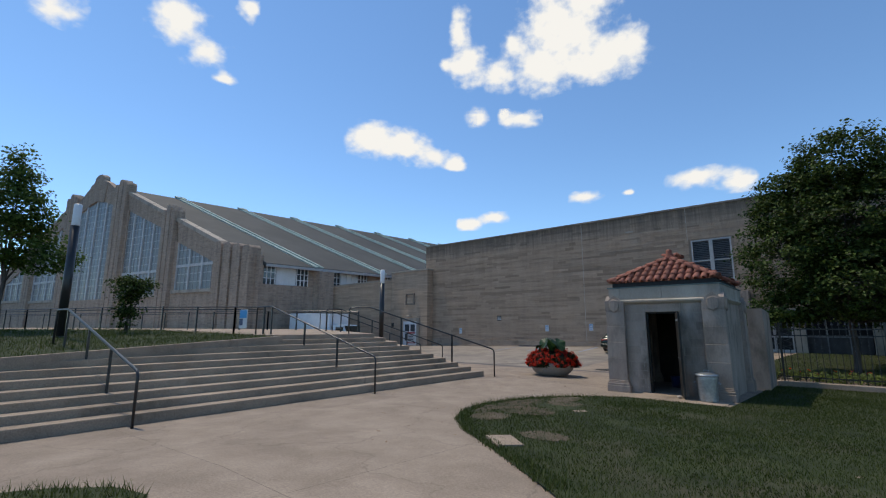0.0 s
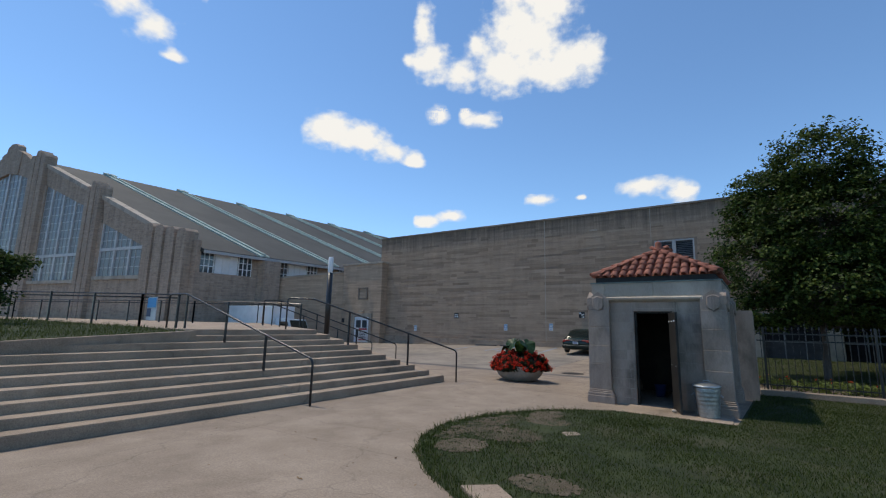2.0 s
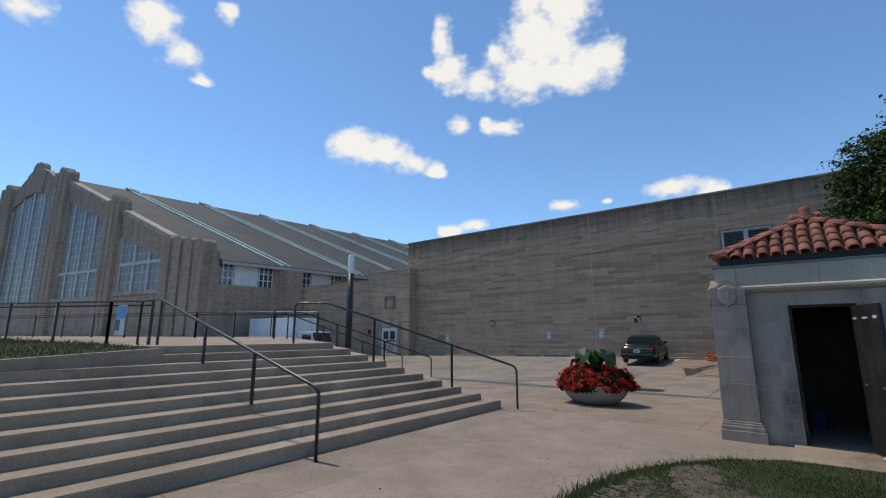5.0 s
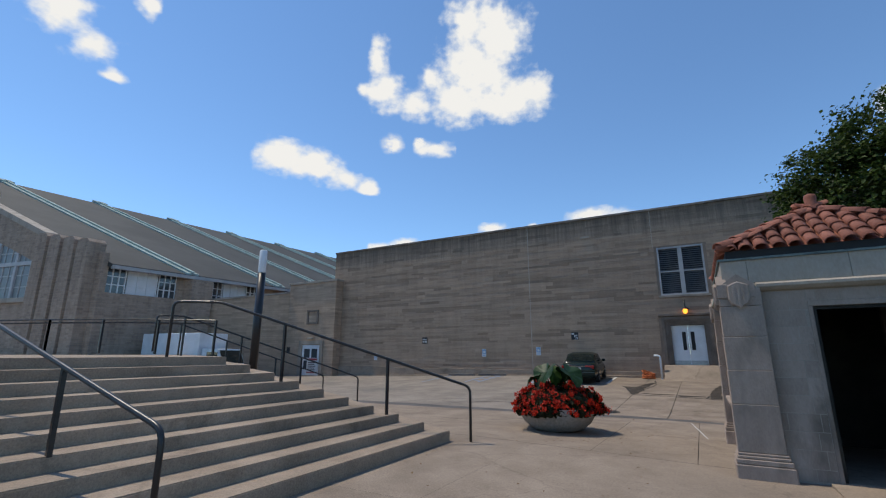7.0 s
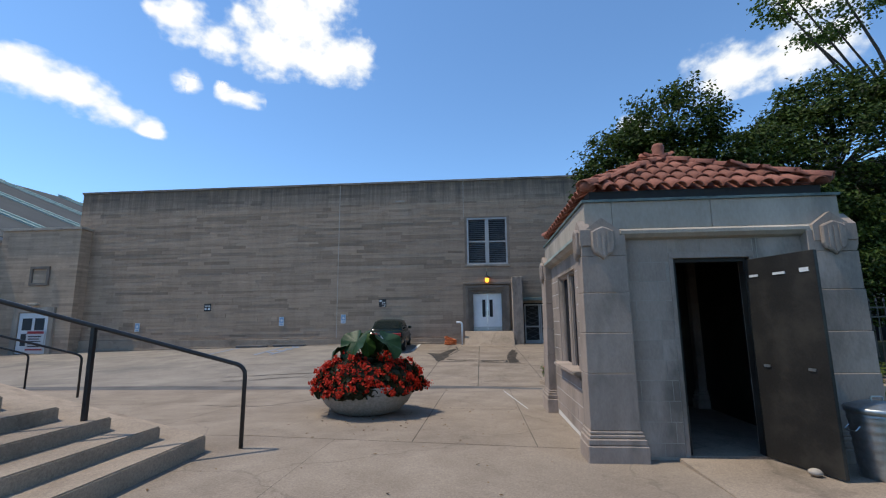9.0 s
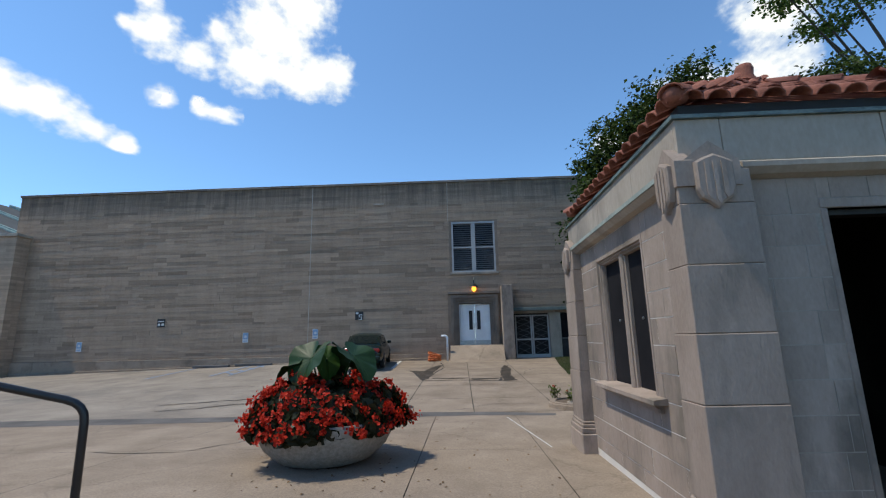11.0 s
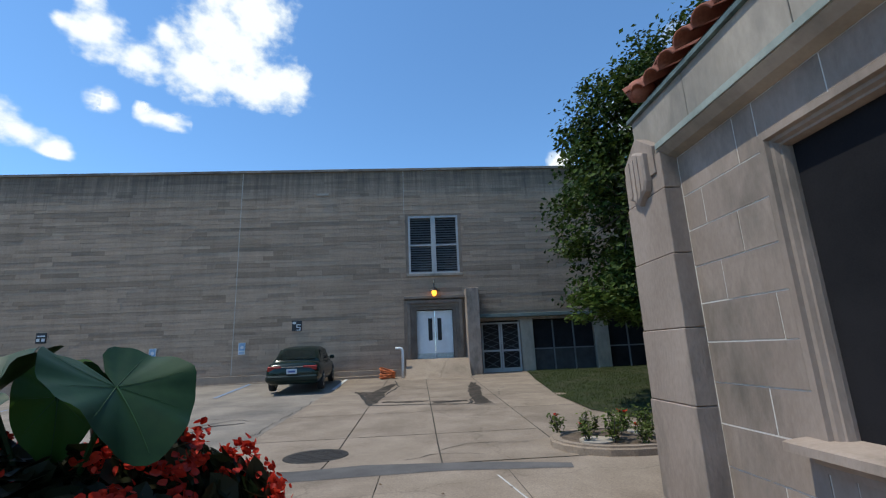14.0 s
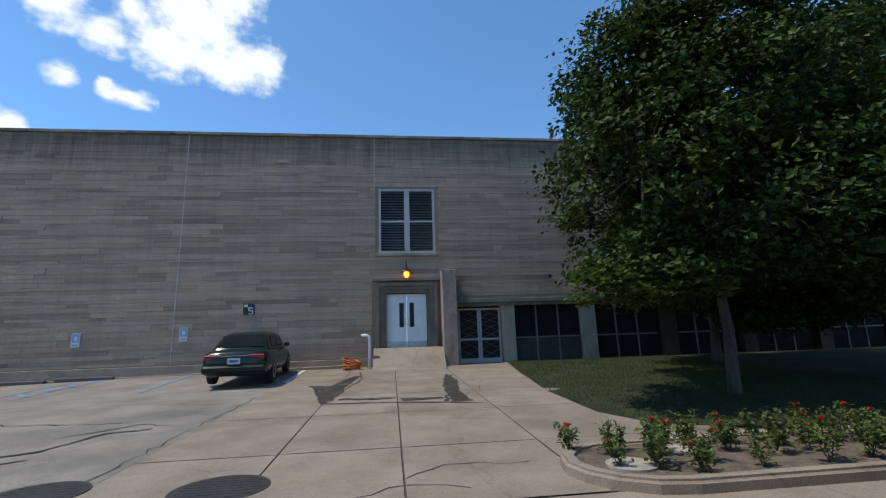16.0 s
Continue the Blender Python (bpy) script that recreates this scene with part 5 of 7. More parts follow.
for ya, xb, yb, zb in ((-5.22, -8.5, -5.5, 1.49), (-10.3, -8.0, -10.6, 1.24)):
    handrail("black iron stair rail with slender square posts", (-3.74, ya), (xb, yb), level(-3.74, ya), zb, [(t, min(zb, step_z(-3.74 + (xb + 3.74) * t, ya)) - 0.02) for t in (0.31, 0.62, 0.985)], 0.8)
mh = (-7.3, -2.45)
handrail("black iron stair rail along the mitre of the steps", (-3.76, -0.03), mh, level(-3.76, 0), TOPZ + 0.03, [(t, STEP_Z0 + RISE * clamp(math.floor(t * 10.4 - 0.85), 0, 9)) for t in (0.33, 0.74)], 0.75)
for bx_, by_ in ((-9.76, 4.25), (-13.0, 6.1)):
    hd = (bx_ - 0.5 * 5.0, by_ - 0.866 * 5.0)
    handrail("black iron stair rail beside the far flight", (bx_, by_), hd, level(bx_, by_), TOPZ + 0.16, [(0.36, 0.4), (0.7, 0.9), (0.99, TOPZ)], 0.6)


def walk_fence(label, pts, hgt=0.86, gap=1.9):
    fence = empty("walk_fence", label, "railing")
    for (xa, ya), (xb, yb) in zip(pts, pts[1:]):
        n = max(1, round(math.hypot(xb - xa, yb - ya) / gap))
        gz = lambda x, y: lawn_up(x, y) + 0.02
        for k in range(n + 1):
            x, y = xa + (xb - xa) * k / n, ya + (yb - ya) * k / n
            part("post", boxm(x - 0.025, x + 0.025, y - 0.025, y + 0.025, gz(x, y) - 0.05, gz(x, y) + hgt), M_IRON, fence)
        for hh in (hgt, hgt - 0.09):
            part("rail", tube([(xa, ya, gz(xa, ya) + hh), ((xa + xb) / 2, (ya + yb) / 2, gz((xa + xb) / 2, (ya + yb) / 2) + hh), (xb, yb, gz(xb, yb) + hh)], 0.02, 6), M_IRON, fence)


walk_fence("black iron railing along the upper lawn", [(-9.0, -5.45), (-10.4, -5.77), (-22.7, -9.6), (-40, -15)])
walk_fence("black iron railing on the far side of the walk", [(-11.4, 0.3), (-16, -1.6), (-26, -5.2), (-40, -10)])


def lamp_post(x, y, z0, z1):
    lp = empty("street_lamp", "black square lamp post with a pale cylindrical head", "street lamp", "lamp posts", at=(x, y, z0))
    h_ = z1 - z0
    part("base_plate", boxm(-0.16, 0.16, -0.16, 0.16, 0, 0.05, 0.01), M_IRON, lp)
    part("pole", lathe([(0.105, 0.05), (0.105, h_ - 0.62)], 20), M_IRON, lp, smooth=True)
    part("head", lathe([(0.09, h_ - 0.62), (0.098, h_ - 0.6), (0.098, h_ - 0.03), (0.08, h_)], 20), M_WHITE, lp, "pale opal lamp head", True)


lamp_post(-10.23, 0.66, 0.9, 4.27)
lamp_post(-10.75, -10.25, lawn_up(-10.75, -10.25) - 0.02, 5.12)
nt_sign = empty("notice_board", "blue and white notice fixed to the railing", "sign")
part("board", boxm(-10.15, -9.62, -5.72, -5.70, TOPZ + 0.18, TOPZ + 0.80), M_SIGNW, nt_sign)
part("picture", boxm(-10.13, -9.64, -5.728, -5.722, TOPZ + 0.52, TOPZ + 0.78), plain("sky blue print", (0.03, 0.28, 0.60), 0.5), nt_sign)
part("picture", boxm(-10.13, -9.9, -5.728, -5.722, TOPZ + 0.28, TOPZ + 0.50), plain("navy print", (0.03, 0.05, 0.12), 0.5), nt_sign)

# iron pale fence on a low kerb beside the gatehouse
kerb_wall = tagged(part("fence_kerb", boxm(3.38, 26, 5.4, 5.7, -0.25, 0.07, 0.02), M_STEP), "low concrete kerb under the iron fence", "kerb", kind="structure")
iron = empty("iron_fence", "tall black iron fence with pointed pales", "fence", at=(3.5, 5.55, 0.07))
pale = bmesh.new()
box(pale, -0.009, 0.009, -0.009, 0.009, 0, 1.72)
lathe([(0.012, 0), (0.028, 0.03), (0.004, 0.11)], 6, (0, 0, 1.72), pale)
first = part("pale", pale, M_IRON, iron)
for k in range(1, 140):
    o = new("pale", first.data)
    o.parent = iron
    o.location = (k * 0.155, 0, 0)
for zz in (0.12, 1.40, 1.60):
    part("rail", boxm(-0.1, 22.4, -0.012, 0.012, zz, zz + 0.035), M_IRON, iron)
for k in range(9):
    part("post", boxm(k * 2.48 - 0.03 + 0.077, k * 2.48 + 0.03 + 0.077, -0.03, 0.03, -0.02, 1.82), M_IRON, iron)


# ---- planter bowl with begonias ----
PX, PY = -3.02, 2.62
pz = level(PX, PY)
bowl = empty("planter_bowl", "low round aggregate concrete planter bowl on the paving", "planter", at=(PX, PY, pz))
part("bowl", lathe([(0.38, 0.0), (0.54, 0.05), (0.69, 0.18), (0.78, 0.34), (0.81, 0.45), (0.80, 0.48), (0.76, 0.48), (0.72, 0.42), (0.3, 0.40)], 48), M_BOWL, bowl, smooth=True)
part("soil", lathe([(0.74, 0.38), (0.72, 0.43), (0.2, 0.45)], 32), M_SOIL, bowl)


def leaf_cloud(centres, normals, size, rnd, jitter, shape=1.5, tilt=0.7, full=False):
    """Quads bent along their middle, or fuller rounded blades: one leaf at each centre. Returns verts, faces."""
    vs, fs = [], []
    for c_, n_ in zip(centres, normals):
        n = (Vector(n_) + Vector((rnd.uniform(-tilt, tilt), rnd.uniform(-tilt, tilt), rnd.uniform(-tilt, tilt)))).normalized()
        a = n.orthogonal().normalized()
        a = (Matrix.Rotation(rnd.uniform(0, 6.283), 3, n) @ a)
        b = n.cross(a)
        s = size * rnd.uniform(0.6, 1.3)
        c0 = Vector(c_)
        i = len(vs)
        if full:
            vs.append(c0 - n * s * 0.06)
            for ang in (0.0, 0.75, 1.7, 2.75, 3.53, 4.58, 5.53):
                r_ = s * 0.5 * (1.0 + 0.12 * math.cos(3 * ang))
                vs.append(c0 + a * (r_ * shape * math.cos(ang)) + b * (r_ * math.sin(ang)) + n * (s * (0.10 * abs(math.sin(ang)) - 0.08 * math.cos(ang))))
            fs += [(i, i + 1 + k, i + 1 + (k + 1) % 7) for k in range(7)]
            continue
        vs += [c0 - a * s * shape * 0.5, c0 + b * s * 0.42 + n * s * 0.12, c0 + a * s * shape * 0.5 - n * s * 0.1, c0 - b * s * 0.42 + n * s * 0.12]
        fs += [(i, i + 1, i + 2), (i, i + 2, i + 3)]
    return vs, fs


rnd = random.Random(7)


def mound(theta, phi):
    """Surface of the flower mound over the bowl."""
    r = 0.86 + 0.06 * math.sin(theta * 3 + 1) + 0.05 * math.sin(theta * 7)
    hz = 0.46 + 0.05 * math.sin(theta * 2 + 0.5)
    flare = math.cos(phi) if phi > 0 else 1.0
    return Vector((r * math.cos(theta) * flare, r * math.sin(theta) * flare, 0.44 + hz * math.sin(phi) * (1.0 if phi > 0 else 0.9)))


bed_plants = empty("begonias", "dense red begonias with bronze leaves in the bowl", "flowers", kind="stuff", at=(PX, PY, pz))
cs, ns = [], []
for k in range(5200):
    th, ph = rnd.uniform(0, 6.283), math.asin(rnd.uniform(-0.14, 1))
    p = mound(th, ph)
    dirn = (p - Vector((0, 0, 0.3))).normalized()
    cs.append(p * 1.0 - dirn * rnd.uniform(0.0, 0.22))
    ns.append(dirn)
vs, fs = leaf_cloud(cs, ns, 0.112, rnd, 0, 1.25, 0.6, True)
mesh_part("leaves", vs, fs, M_BRONZE, bed_plants)
cs, ns = [], []
for k in range(215):
    th, ph = rnd.uniform(0, 6.283), math.asin(rnd.uniform(-0.12, 0.97))
    p = mound(th, ph)
    dirn = (p - Vector((0, 0, 0.25))).normalized()
    c0 = p + dirn * rnd.uniform(-0.03, 0.05)
    for j in range(rnd.randint(14, 32)):
        cs.append(c0 + dirn * 0.02 + Vector((rnd.gauss(0, 0.034), rnd.gauss(0, 0.034), rnd.gauss(0, 0.028))))
        ns.append(dirn)
vs, fs = leaf_cloud(cs, ns, 0.034, rnd, 0, 1.15, 1.0, True)
mesh_part("flowers", vs, fs, M_FLOWER, bed_plants)


# Lighter copy of the ear leaf: sun through it is put into the colour.
M_EARLIGHT = leaf_mat("sunlit elephant ear leaf", (0.035, 0.085, 0.015), (0.05, 0.11, 0.02), 0.5, 0.5)
M_RIB = surface("pale green rib", (0.02, 0.058, 0.018), (0.035, 0.085, 0.028), 5, 0.5, 0.05)


def ear_leaf(name, base, tip_dir, length, width, droop, parent, material=None):
    """A large heart-shaped leaf on a stalk, with a sunken midrib and wavy edge."""
    d = Vector(tip_dir).normalized()
    side = d.cross(Vector((0, 0, 1))).normalized()
    up = side.cross(d).normalized()
    bm = bmesh.new()
    outline = ((0, 1.0), (18, 0.90), (45, 0.82), (80, 0.80), (115, 0.80), (145, 0.80), (160, 0.74), (171, 0.55), (180, 0.14))

    def reach(deg):
        for (a0, r0), (a1, r1) in zip(outline, outline[1:]):
            if deg <= a1:
                k = (deg - a0) / (a1 - a0)
                return r0 + (r1 - r0) * k
        return 0.14

    def on_leaf(deg, k):
        r = reach(abs(deg)) * k
        t, s = r * math.cos(radians(deg)), r * math.sin(radians(deg)) * width / (0.5 * length)
        wave = 0.022 * k * k * math.sin(radians(deg) * 5 + base[0] * 9) + 0.006 * k * k * math.cos(radians(deg) * 13)
        return Vector(base) + d * (length * 0.66 * t) + side * (0.66 * length * s) + up * (length * (0.20 * abs(s) ** 1.3 - droop * 2 * max(t, 0) ** 2 - 0.10 * max(-t, 0)) + wave)
    rings, spokes = 7, 56
    hub = bm.verts.new(Vector(base))
    last = None
    for i in range(1, rings + 1):
        ring = [bm.verts.new(on_leaf(-180 + 360 * (j + 0.5) / spokes, i / rings)) for j in range(spokes)]
        for j in range(spokes - 1):
            bm.faces.new((hub, ring[j], ring[j + 1]) if last is None else (last[j], ring[j], ring[j + 1], last[j + 1]))
        last = ring
    ob = part(name, bm, material or M_EAR, parent, smooth=True)
    part("midrib", tube([on_leaf(0, k / 8) + up * 0.003 for k in range(8)], 0.0028, 5, r1=0.001), M_RIB, ob)
    for deg in (-130, -85, -45, 45, 85, 130):
        part("vein", tube([on_leaf(deg, k / 6) + up * 0.002 for k in range(6)], 0.0013, 4, r1=0.0006), M_RIB, ob)
    return ob


ears = empty("elephant_ear_plant", "elephant ear plant with huge dark green leaves", "plant", at=(PX, PY, pz))
for base, dr, L_, W_, dp in (((-0.44, -0.08, 1.02), (-0.80, -0.25, -0.60), 0.48, 0.19, 0.10), ((-0.14, -0.20, 1.15), (-0.34, -0.46, -0.84), 0.56, 0.30, 0.05), ((0.02, 0.12, 1.12), (0.20, 0.50, -0.84), 0.40, 0.20, 0.06), ((0.36, -0.24, 1.17), (0.74, -0.32, -0.70), 0.55, 0.27, 0.05), ((0.22, 0.30, 1.0), (0.5, 0.55, -0.6), 0.34, 0.17, 0.1), ((-0.02, -0.02, 1.13), (0.30, -0.30, -0.9), 0.42, 0.15, 0.12)):
    lf = ear_leaf("leaf", base, dr, L_, W_, dp, ears, M_EARLIGHT if base[1] == -0.02 else None)
    part("stalk", tube([(0.05 * base[0], 0.05, 0.5), (base[0] * 0.5, base[1] * 0.5, 0.5 * (0.5 + base[2])), base], 0.016, 6, r1=0.010), M_EAR, ears)


# ---- parked saloon car ----
CARX, CARY, CARR = -5.5, 15.5, 4.0
M_PAINT = plain("dark green car paint", (0.006, 0.016, 0.012), 0.2, 0.1, 0, 0.45)
M_TYRE = surface("tyre rubber", (0.015, 0.015, 0.015), (0.03, 0.03, 0.03), 8, 0.9, 0.1)
M_TAIL = plain("red tail lamp", (0.30, 0.016, 0.012), 0.25)
M_CHROME = plain("chrome", (0.6, 0.6, 0.62), 0.15, 1.0)
M_CARGLASS = plain("car window glass", (0.02, 0.03, 0.028), 0.04, 0.0, 0, 0.9)
car = empty("car", "dark green saloon car parked facing the wall", "car")
car.matrix_world = pose(CARX, CARY, level(CARX, CARY + 1.5) - 0.0, 2.0, 0, CARR)
# stations along the body, tail at y = 0, nose at y = 4.7: half-width, underside, deck height
STATIONS = ((-0.06, 0.62, 0.36, 0.72), (0.0, 0.76, 0.30, 0.86), (0.10, 0.82, 0.27, 0.925), (0.45, 0.86, 0.24, 0.955), (1.1, 0.875, 0.22, 0.95), (2.2, 0.885, 0.22, 0.93), (3.2, 0.875, 0.22, 0.905), (3.9, 0.86, 0.23, 0.82), (4.35, 0.80, 0.26, 0.72), (4.6, 0.68, 0.30, 0.62), (4.68, 0.52, 0.36, 0.54))


def ring_at(bm, y, hw, z0, z1):
    """A rounded cross-section: sill, bulging flank, shoulder and crowned deck."""
    h_ = z1 - z0
    half = ((0.0, z0), (0.80, z0), (0.95, z0 + 0.10 * h_), (1.0, z0 + 0.42 * h_), (0.985, z0 + 0.70 * h_), (0.93, z0 + 0.90 * h_), (0.82, z1 - 0.008), (0.45, z1 + 0.012), (0.0, z1 + 0.018))
    pts = [(hw * a, z) for a, z in half] + [(-hw * a, z) for a, z in half[-2:0:-1]]
    return [bm.verts.new((x, y, z)) for x, z in pts]


body = bmesh.new()
rings = [ring_at(body, *q) for q in STATIONS]
for ra, rb in zip(rings, rings[1:]):
    for k in range(len(ra)):
        body.faces.new((ra[k], ra[(k + 1) % len(ra)], rb[(k + 1) % len(ra)], rb[k]))
body.faces.new(rings[0])
body.faces.new(rings[-1][::-1])
body_ob = part("body", body, M_PAINT, car, smooth=True)
cab = bmesh.new()
rings = []
for y, z, hw in ((0.50, 0.93, 0.74), (0.72, 1.06, 0.70), (1.00, 1.22, 0.665), (1.30, 1.345, 0.625), (1.70, 1.405, 0.60), (2.15, 1.415, 0.60), (2.55, 1.375, 0.61), (2.95, 1.22, 0.66), (3.30, 1.02, 0.71), (3.50, 0.90, 0.74)):
    half = ((0.80, 0.86), (0.80 - (0.80 - hw) * 0.55, 0.86 + 0.55 * (z - 0.86)), (hw, z - 0.035), (hw - 0.10, z), (hw * 0.4, z + 0.014))
    rings.append([cab.verts.new((sg * a, y, zz)) for sg, seq in ((1, half), (-1, half[::-1])) for a, zz in seq])
for ra, rb in zip(rings, rings[1:]):
    for k in range(len(ra)):
        cab.faces.new((ra[k], ra[(k + 1) % len(ra)], rb[(k + 1) % len(ra)], rb[k]))
cab.faces.new(rings[0])
cab.faces.new(rings[-1][::-1])
part("cabin", cab, M_PAINT, car, smooth=True)


def on_cab(y0, z0, y1, z1, wl0, wl1, lift):
    """A pane across the cabin between two heights of its outline."""
    bm = bmesh.new()
    d = Vector((0, z1 - z0, -(y1 - y0))).normalized() * -lift
    vs_ = [bm.verts.new(Vector(p) + d) for p in ((-wl0, y0, z0), (wl0, y0, z0), (wl1, y1, z1), (-wl1, y1, z1))]
    bm.faces.new(vs_)
    bmesh.ops.solidify(bm, geom=bm.faces[:], thickness=0.006)
    return bm


part("rear_window", on_cab(0.60, 1.005, 1.22, 1.325, 0.62, 0.50, 0.022), M_CARGLASS, car)
part("windscreen", on_cab(3.32, 1.02, 2.70, 1.34, 0.62, 0.50, 0.022), M_CARGLASS, car)
for sgn in (-1, 1):
    for ya, yb in ((1.02, 1.92), (2.0, 3.05)):
        bm = bmesh.new()
        q = [(ya, 0.97), (yb, 0.97), (min(yb, 2.72), 1.31), (max(ya, 1.32), 1.33)]
        vs_ = [bm.verts.new((sgn * (0.775 - 0.30 * (z - 0.93)), y, z)) for y, z in q]
        bm.faces.new(vs_)
        bmesh.ops.solidify(bm, geom=bm.faces[:], thickness=0.006)
        part("side_window", bm, M_CARGLASS, car)
    part("tail_lamp", boxm(sgn * 0.55 - 0.21, sgn * 0.55 + 0.21, -0.035, 0.08, 0.70, 0.84, 0.02), M_TAIL, car)
    part("mirror", boxm(sgn * 0.90 - 0.09, sgn * 0.90 + 0.09, 2.85, 2.97, 0.92, 1.05, 0.03), M_PAINT, car)
    for yy in (0.92, 3.62):
        wh = part("wheel", lathe([(0.20, -0.09), (0.30, -0.09), (0.315, -0.06), (0.315, 0.06), (0.30, 0.09), (0.20, 0.09)], 28), M_TYRE, car, smooth=True)
        wh.matrix_local = pose(sgn * 0.78, yy, 0.315, 0, 90, 0)
        part("rim", lathe([(0.02, -0.085), (0.20, -0.092), (0.205, 0.0), (0.20, 0.092), (0.02, 0.085)], 20), M_STEEL, wh)
part("bumper", boxm(-0.80, 0.80, -0.11, 0.12, 0.36, 0.56, 0.05), M_PAINT, car)
part("number_plate", boxm(-0.16, 0.16, -0.085, -0.05, 0.60, 0.75), M_SIGNW, car)
part("plate_text", boxm(-0.11, 0.11, -0.092, -0.086, 0.645, 0.705), plain("plate print", (0.05, 0.10, 0.3), 0.5), car)
part("trim", boxm(-0.34, 0.34, -0.05, 0.02, 0.80, 0.825), M_CHROME, car)

# white box truck by the annex
truck = empty("box_truck", "white box truck parked beyond the steps", "truck")
truck.matrix_world = pose(-29.0, 13.2, level(-27, 13), 0, 0, 8)
part("cargo_box", boxm(-6.8, -1.2, -1.2, 1.2, 0.85, 3.35, 0.03), M_WHITE, truck)
cabm = extrude_profile([(-1.1, 0.45), (0.95, 0.45), (1.05, 1.1), (0.75, 1.25), (0.35, 2.25), (-1.1, 2.3)], "y", -1.0, 1.0)
part("cab", cabm, M_WHITE, truck)
part("windscreen", extrude_profile([(0.79, 1.3), (0.42, 2.15), (0.44, 2.16), (0.82, 1.31)], "y", -0.9, 0.9), M_CARGLASS, truck)
part("cab_window", boxm(-0.6, 0.35, -1.02, -1.0, 1.3, 2.05), M_CARGLASS, truck)
part("chassis", boxm(-6.8, -1.2, -0.5, 0.5, 0.5, 0.849), M_IRON, truck)
for xx in (-5.6, 0.1):
    for sgn in (-1, 1):
        wh = part("wheel", lathe([(0.2, -0.12), (0.38, -0.12), (0.4, -0.08), (0.4, 0.08), (0.38, 0.12), (0.2, 0.12)], 24), M_TYRE, truck, smooth=True)
        wh.matrix_local = pose(xx, sgn * 0.9, 0.4, 90, 0, 0)
        part("rim", lathe([(0.02, -0.10), (0.2, -0.115), (0.2, 0.115), (0.02, 0.10)], 16), M_STEEL, wh)

# ---- galvanised dustbin by the door ----
can = empty("dustbin", "ribbed galvanised steel dustbin with a domed lid", "dustbin", at=(2.55, -0.42, 0.03))
prof = []
for k in range(7):
    z = 0.02 + k * 0.09
    r = 0.225 + 0.045 * z / 0.65
    prof += [(r, z), (r + 0.006, z + 0.03), (r, z + 0.06)]
can.scale = (0.88, 0.88, 0.88)
part("body", lathe([(0.22, 0.0)] + prof + [(0.275, 0.66)], 36), M_STEEL, can, smooth=True)
part("lid", lathe([(0.285, 0.65), (0.29, 0.70), (0.27, 0.71), (0.15, 0.755), (0.03, 0.77)], 36), M_STEEL, can, smooth=True)
part("lid_handle", tube(curve_pts([(-0.06, 0, 0.76), (-0.06, 0, 0.81), (0.06, 0, 0.81), (0.06, 0, 0.76)], 0.02), 0.008, 6), M_STEEL, can)
for sgn in (-1, 1):
    part("handle", tube(curve_pts([(sgn * 0.26, -0.07, 0.52), (sgn * 0.31, -0.07, 0.47), (sgn * 0.31, 0.07, 0.47), (sgn * 0.26, 0.07, 0.52)], 0.02), 0.008, 6), M_STEEL, can)
tagged(part("doorstep", prism([(0.95, -1.0), (2.98, -0.95), (2.98, 0.1), (0.95, 0.1)], -0.2, 0.035), M_STEP), "worn concrete step before the gatehouse door", "doorstep", kind="structure")
st = bmesh.new()
bmesh.ops.create_icosphere(st, subdivisions=2, radius=0.05)
for v in st.verts:
    v.co = Vector((v.co.x * 1.2, v.co.y, v.co.z * 0.7)) * (1 + 0.15 * noise.noise(v.co * 20))
    v.co += Vector((1.93, -0.42, 0.075))
tagged(part("stone", st, M_LIMEPALE, smooth=True), "small rounded stone wedging the open door", "stone")
chair = empty("folding_chair", "white folding chair frame leaning inside the gatehouse", "chair", at=(2.0, 0.5, 0.03))
part("frame", tube(curve_pts([(0, 0, 0), (0.05, 0.12, 0.8), (0.3, 0.12, 0.8), (0.25, 0, 0)], 0.05), 0.014, 6), M_WHITE, chair)
part("seat", boxm(0.03, 0.28, 0.03, 0.1, 0.3, 0.55), M_WHITE, chair)
bk = empty("plastic_bucket", "blue plastic bucket on the gatehouse floor", "bucket", at=(1.3, 1.9, 0.03))
part("pail", lathe([(0.11, 0), (0.14, 0.28), (0.15, 0.3), (0.13, 0.29), (0.105, 0.02)], 20), plain("blue plastic", (0.02, 0.05, 0.15), 0.5), bk, smooth=True)

# ---- covers, painted lines, cracks ----
for mx_, my_ in ((-2.98, 7.52), (-4.78, 7.72)):
    mh_ = empty("manhole_cover", "round dark cast iron manhole cover", "manhole cover", "manhole covers", at=(mx_, my_, level(mx_, my_)))
    part("ring", lathe([(0.42, 0.0), (0.46, 0.0), (0.46, 0.008), (0.42, 0.008)], 40), M_CAST, mh_)
    b = lathe([(0.415, 0.0), (0.415, 0.007), (0.02, 0.009)], 40)
    part("lid", b, M_CAST, mh_)
    for k in range(-4, 5):
        w_ = math.sqrt(max(0, 0.38 ** 2 - (k * 0.085) ** 2))
        part("tread_bar", boxm(-w_, w_, k * 0.085 - 0.015, k * 0.085 + 0.015, 0.006, 0.0105), M_CAST, mh_)


def stripe(name, p, q, w, material, label, cat):
    p, q = Vector(p), Vector(q)
    n = (q - p).normalized()
    s = Vector((-n.y, n.x)) * w / 2
    return tagged(sheet(name, [tuple(p - s), tuple(q - s), tuple(q + s), tuple(p + s)], material, 0.006), label, cat, kind="structure")


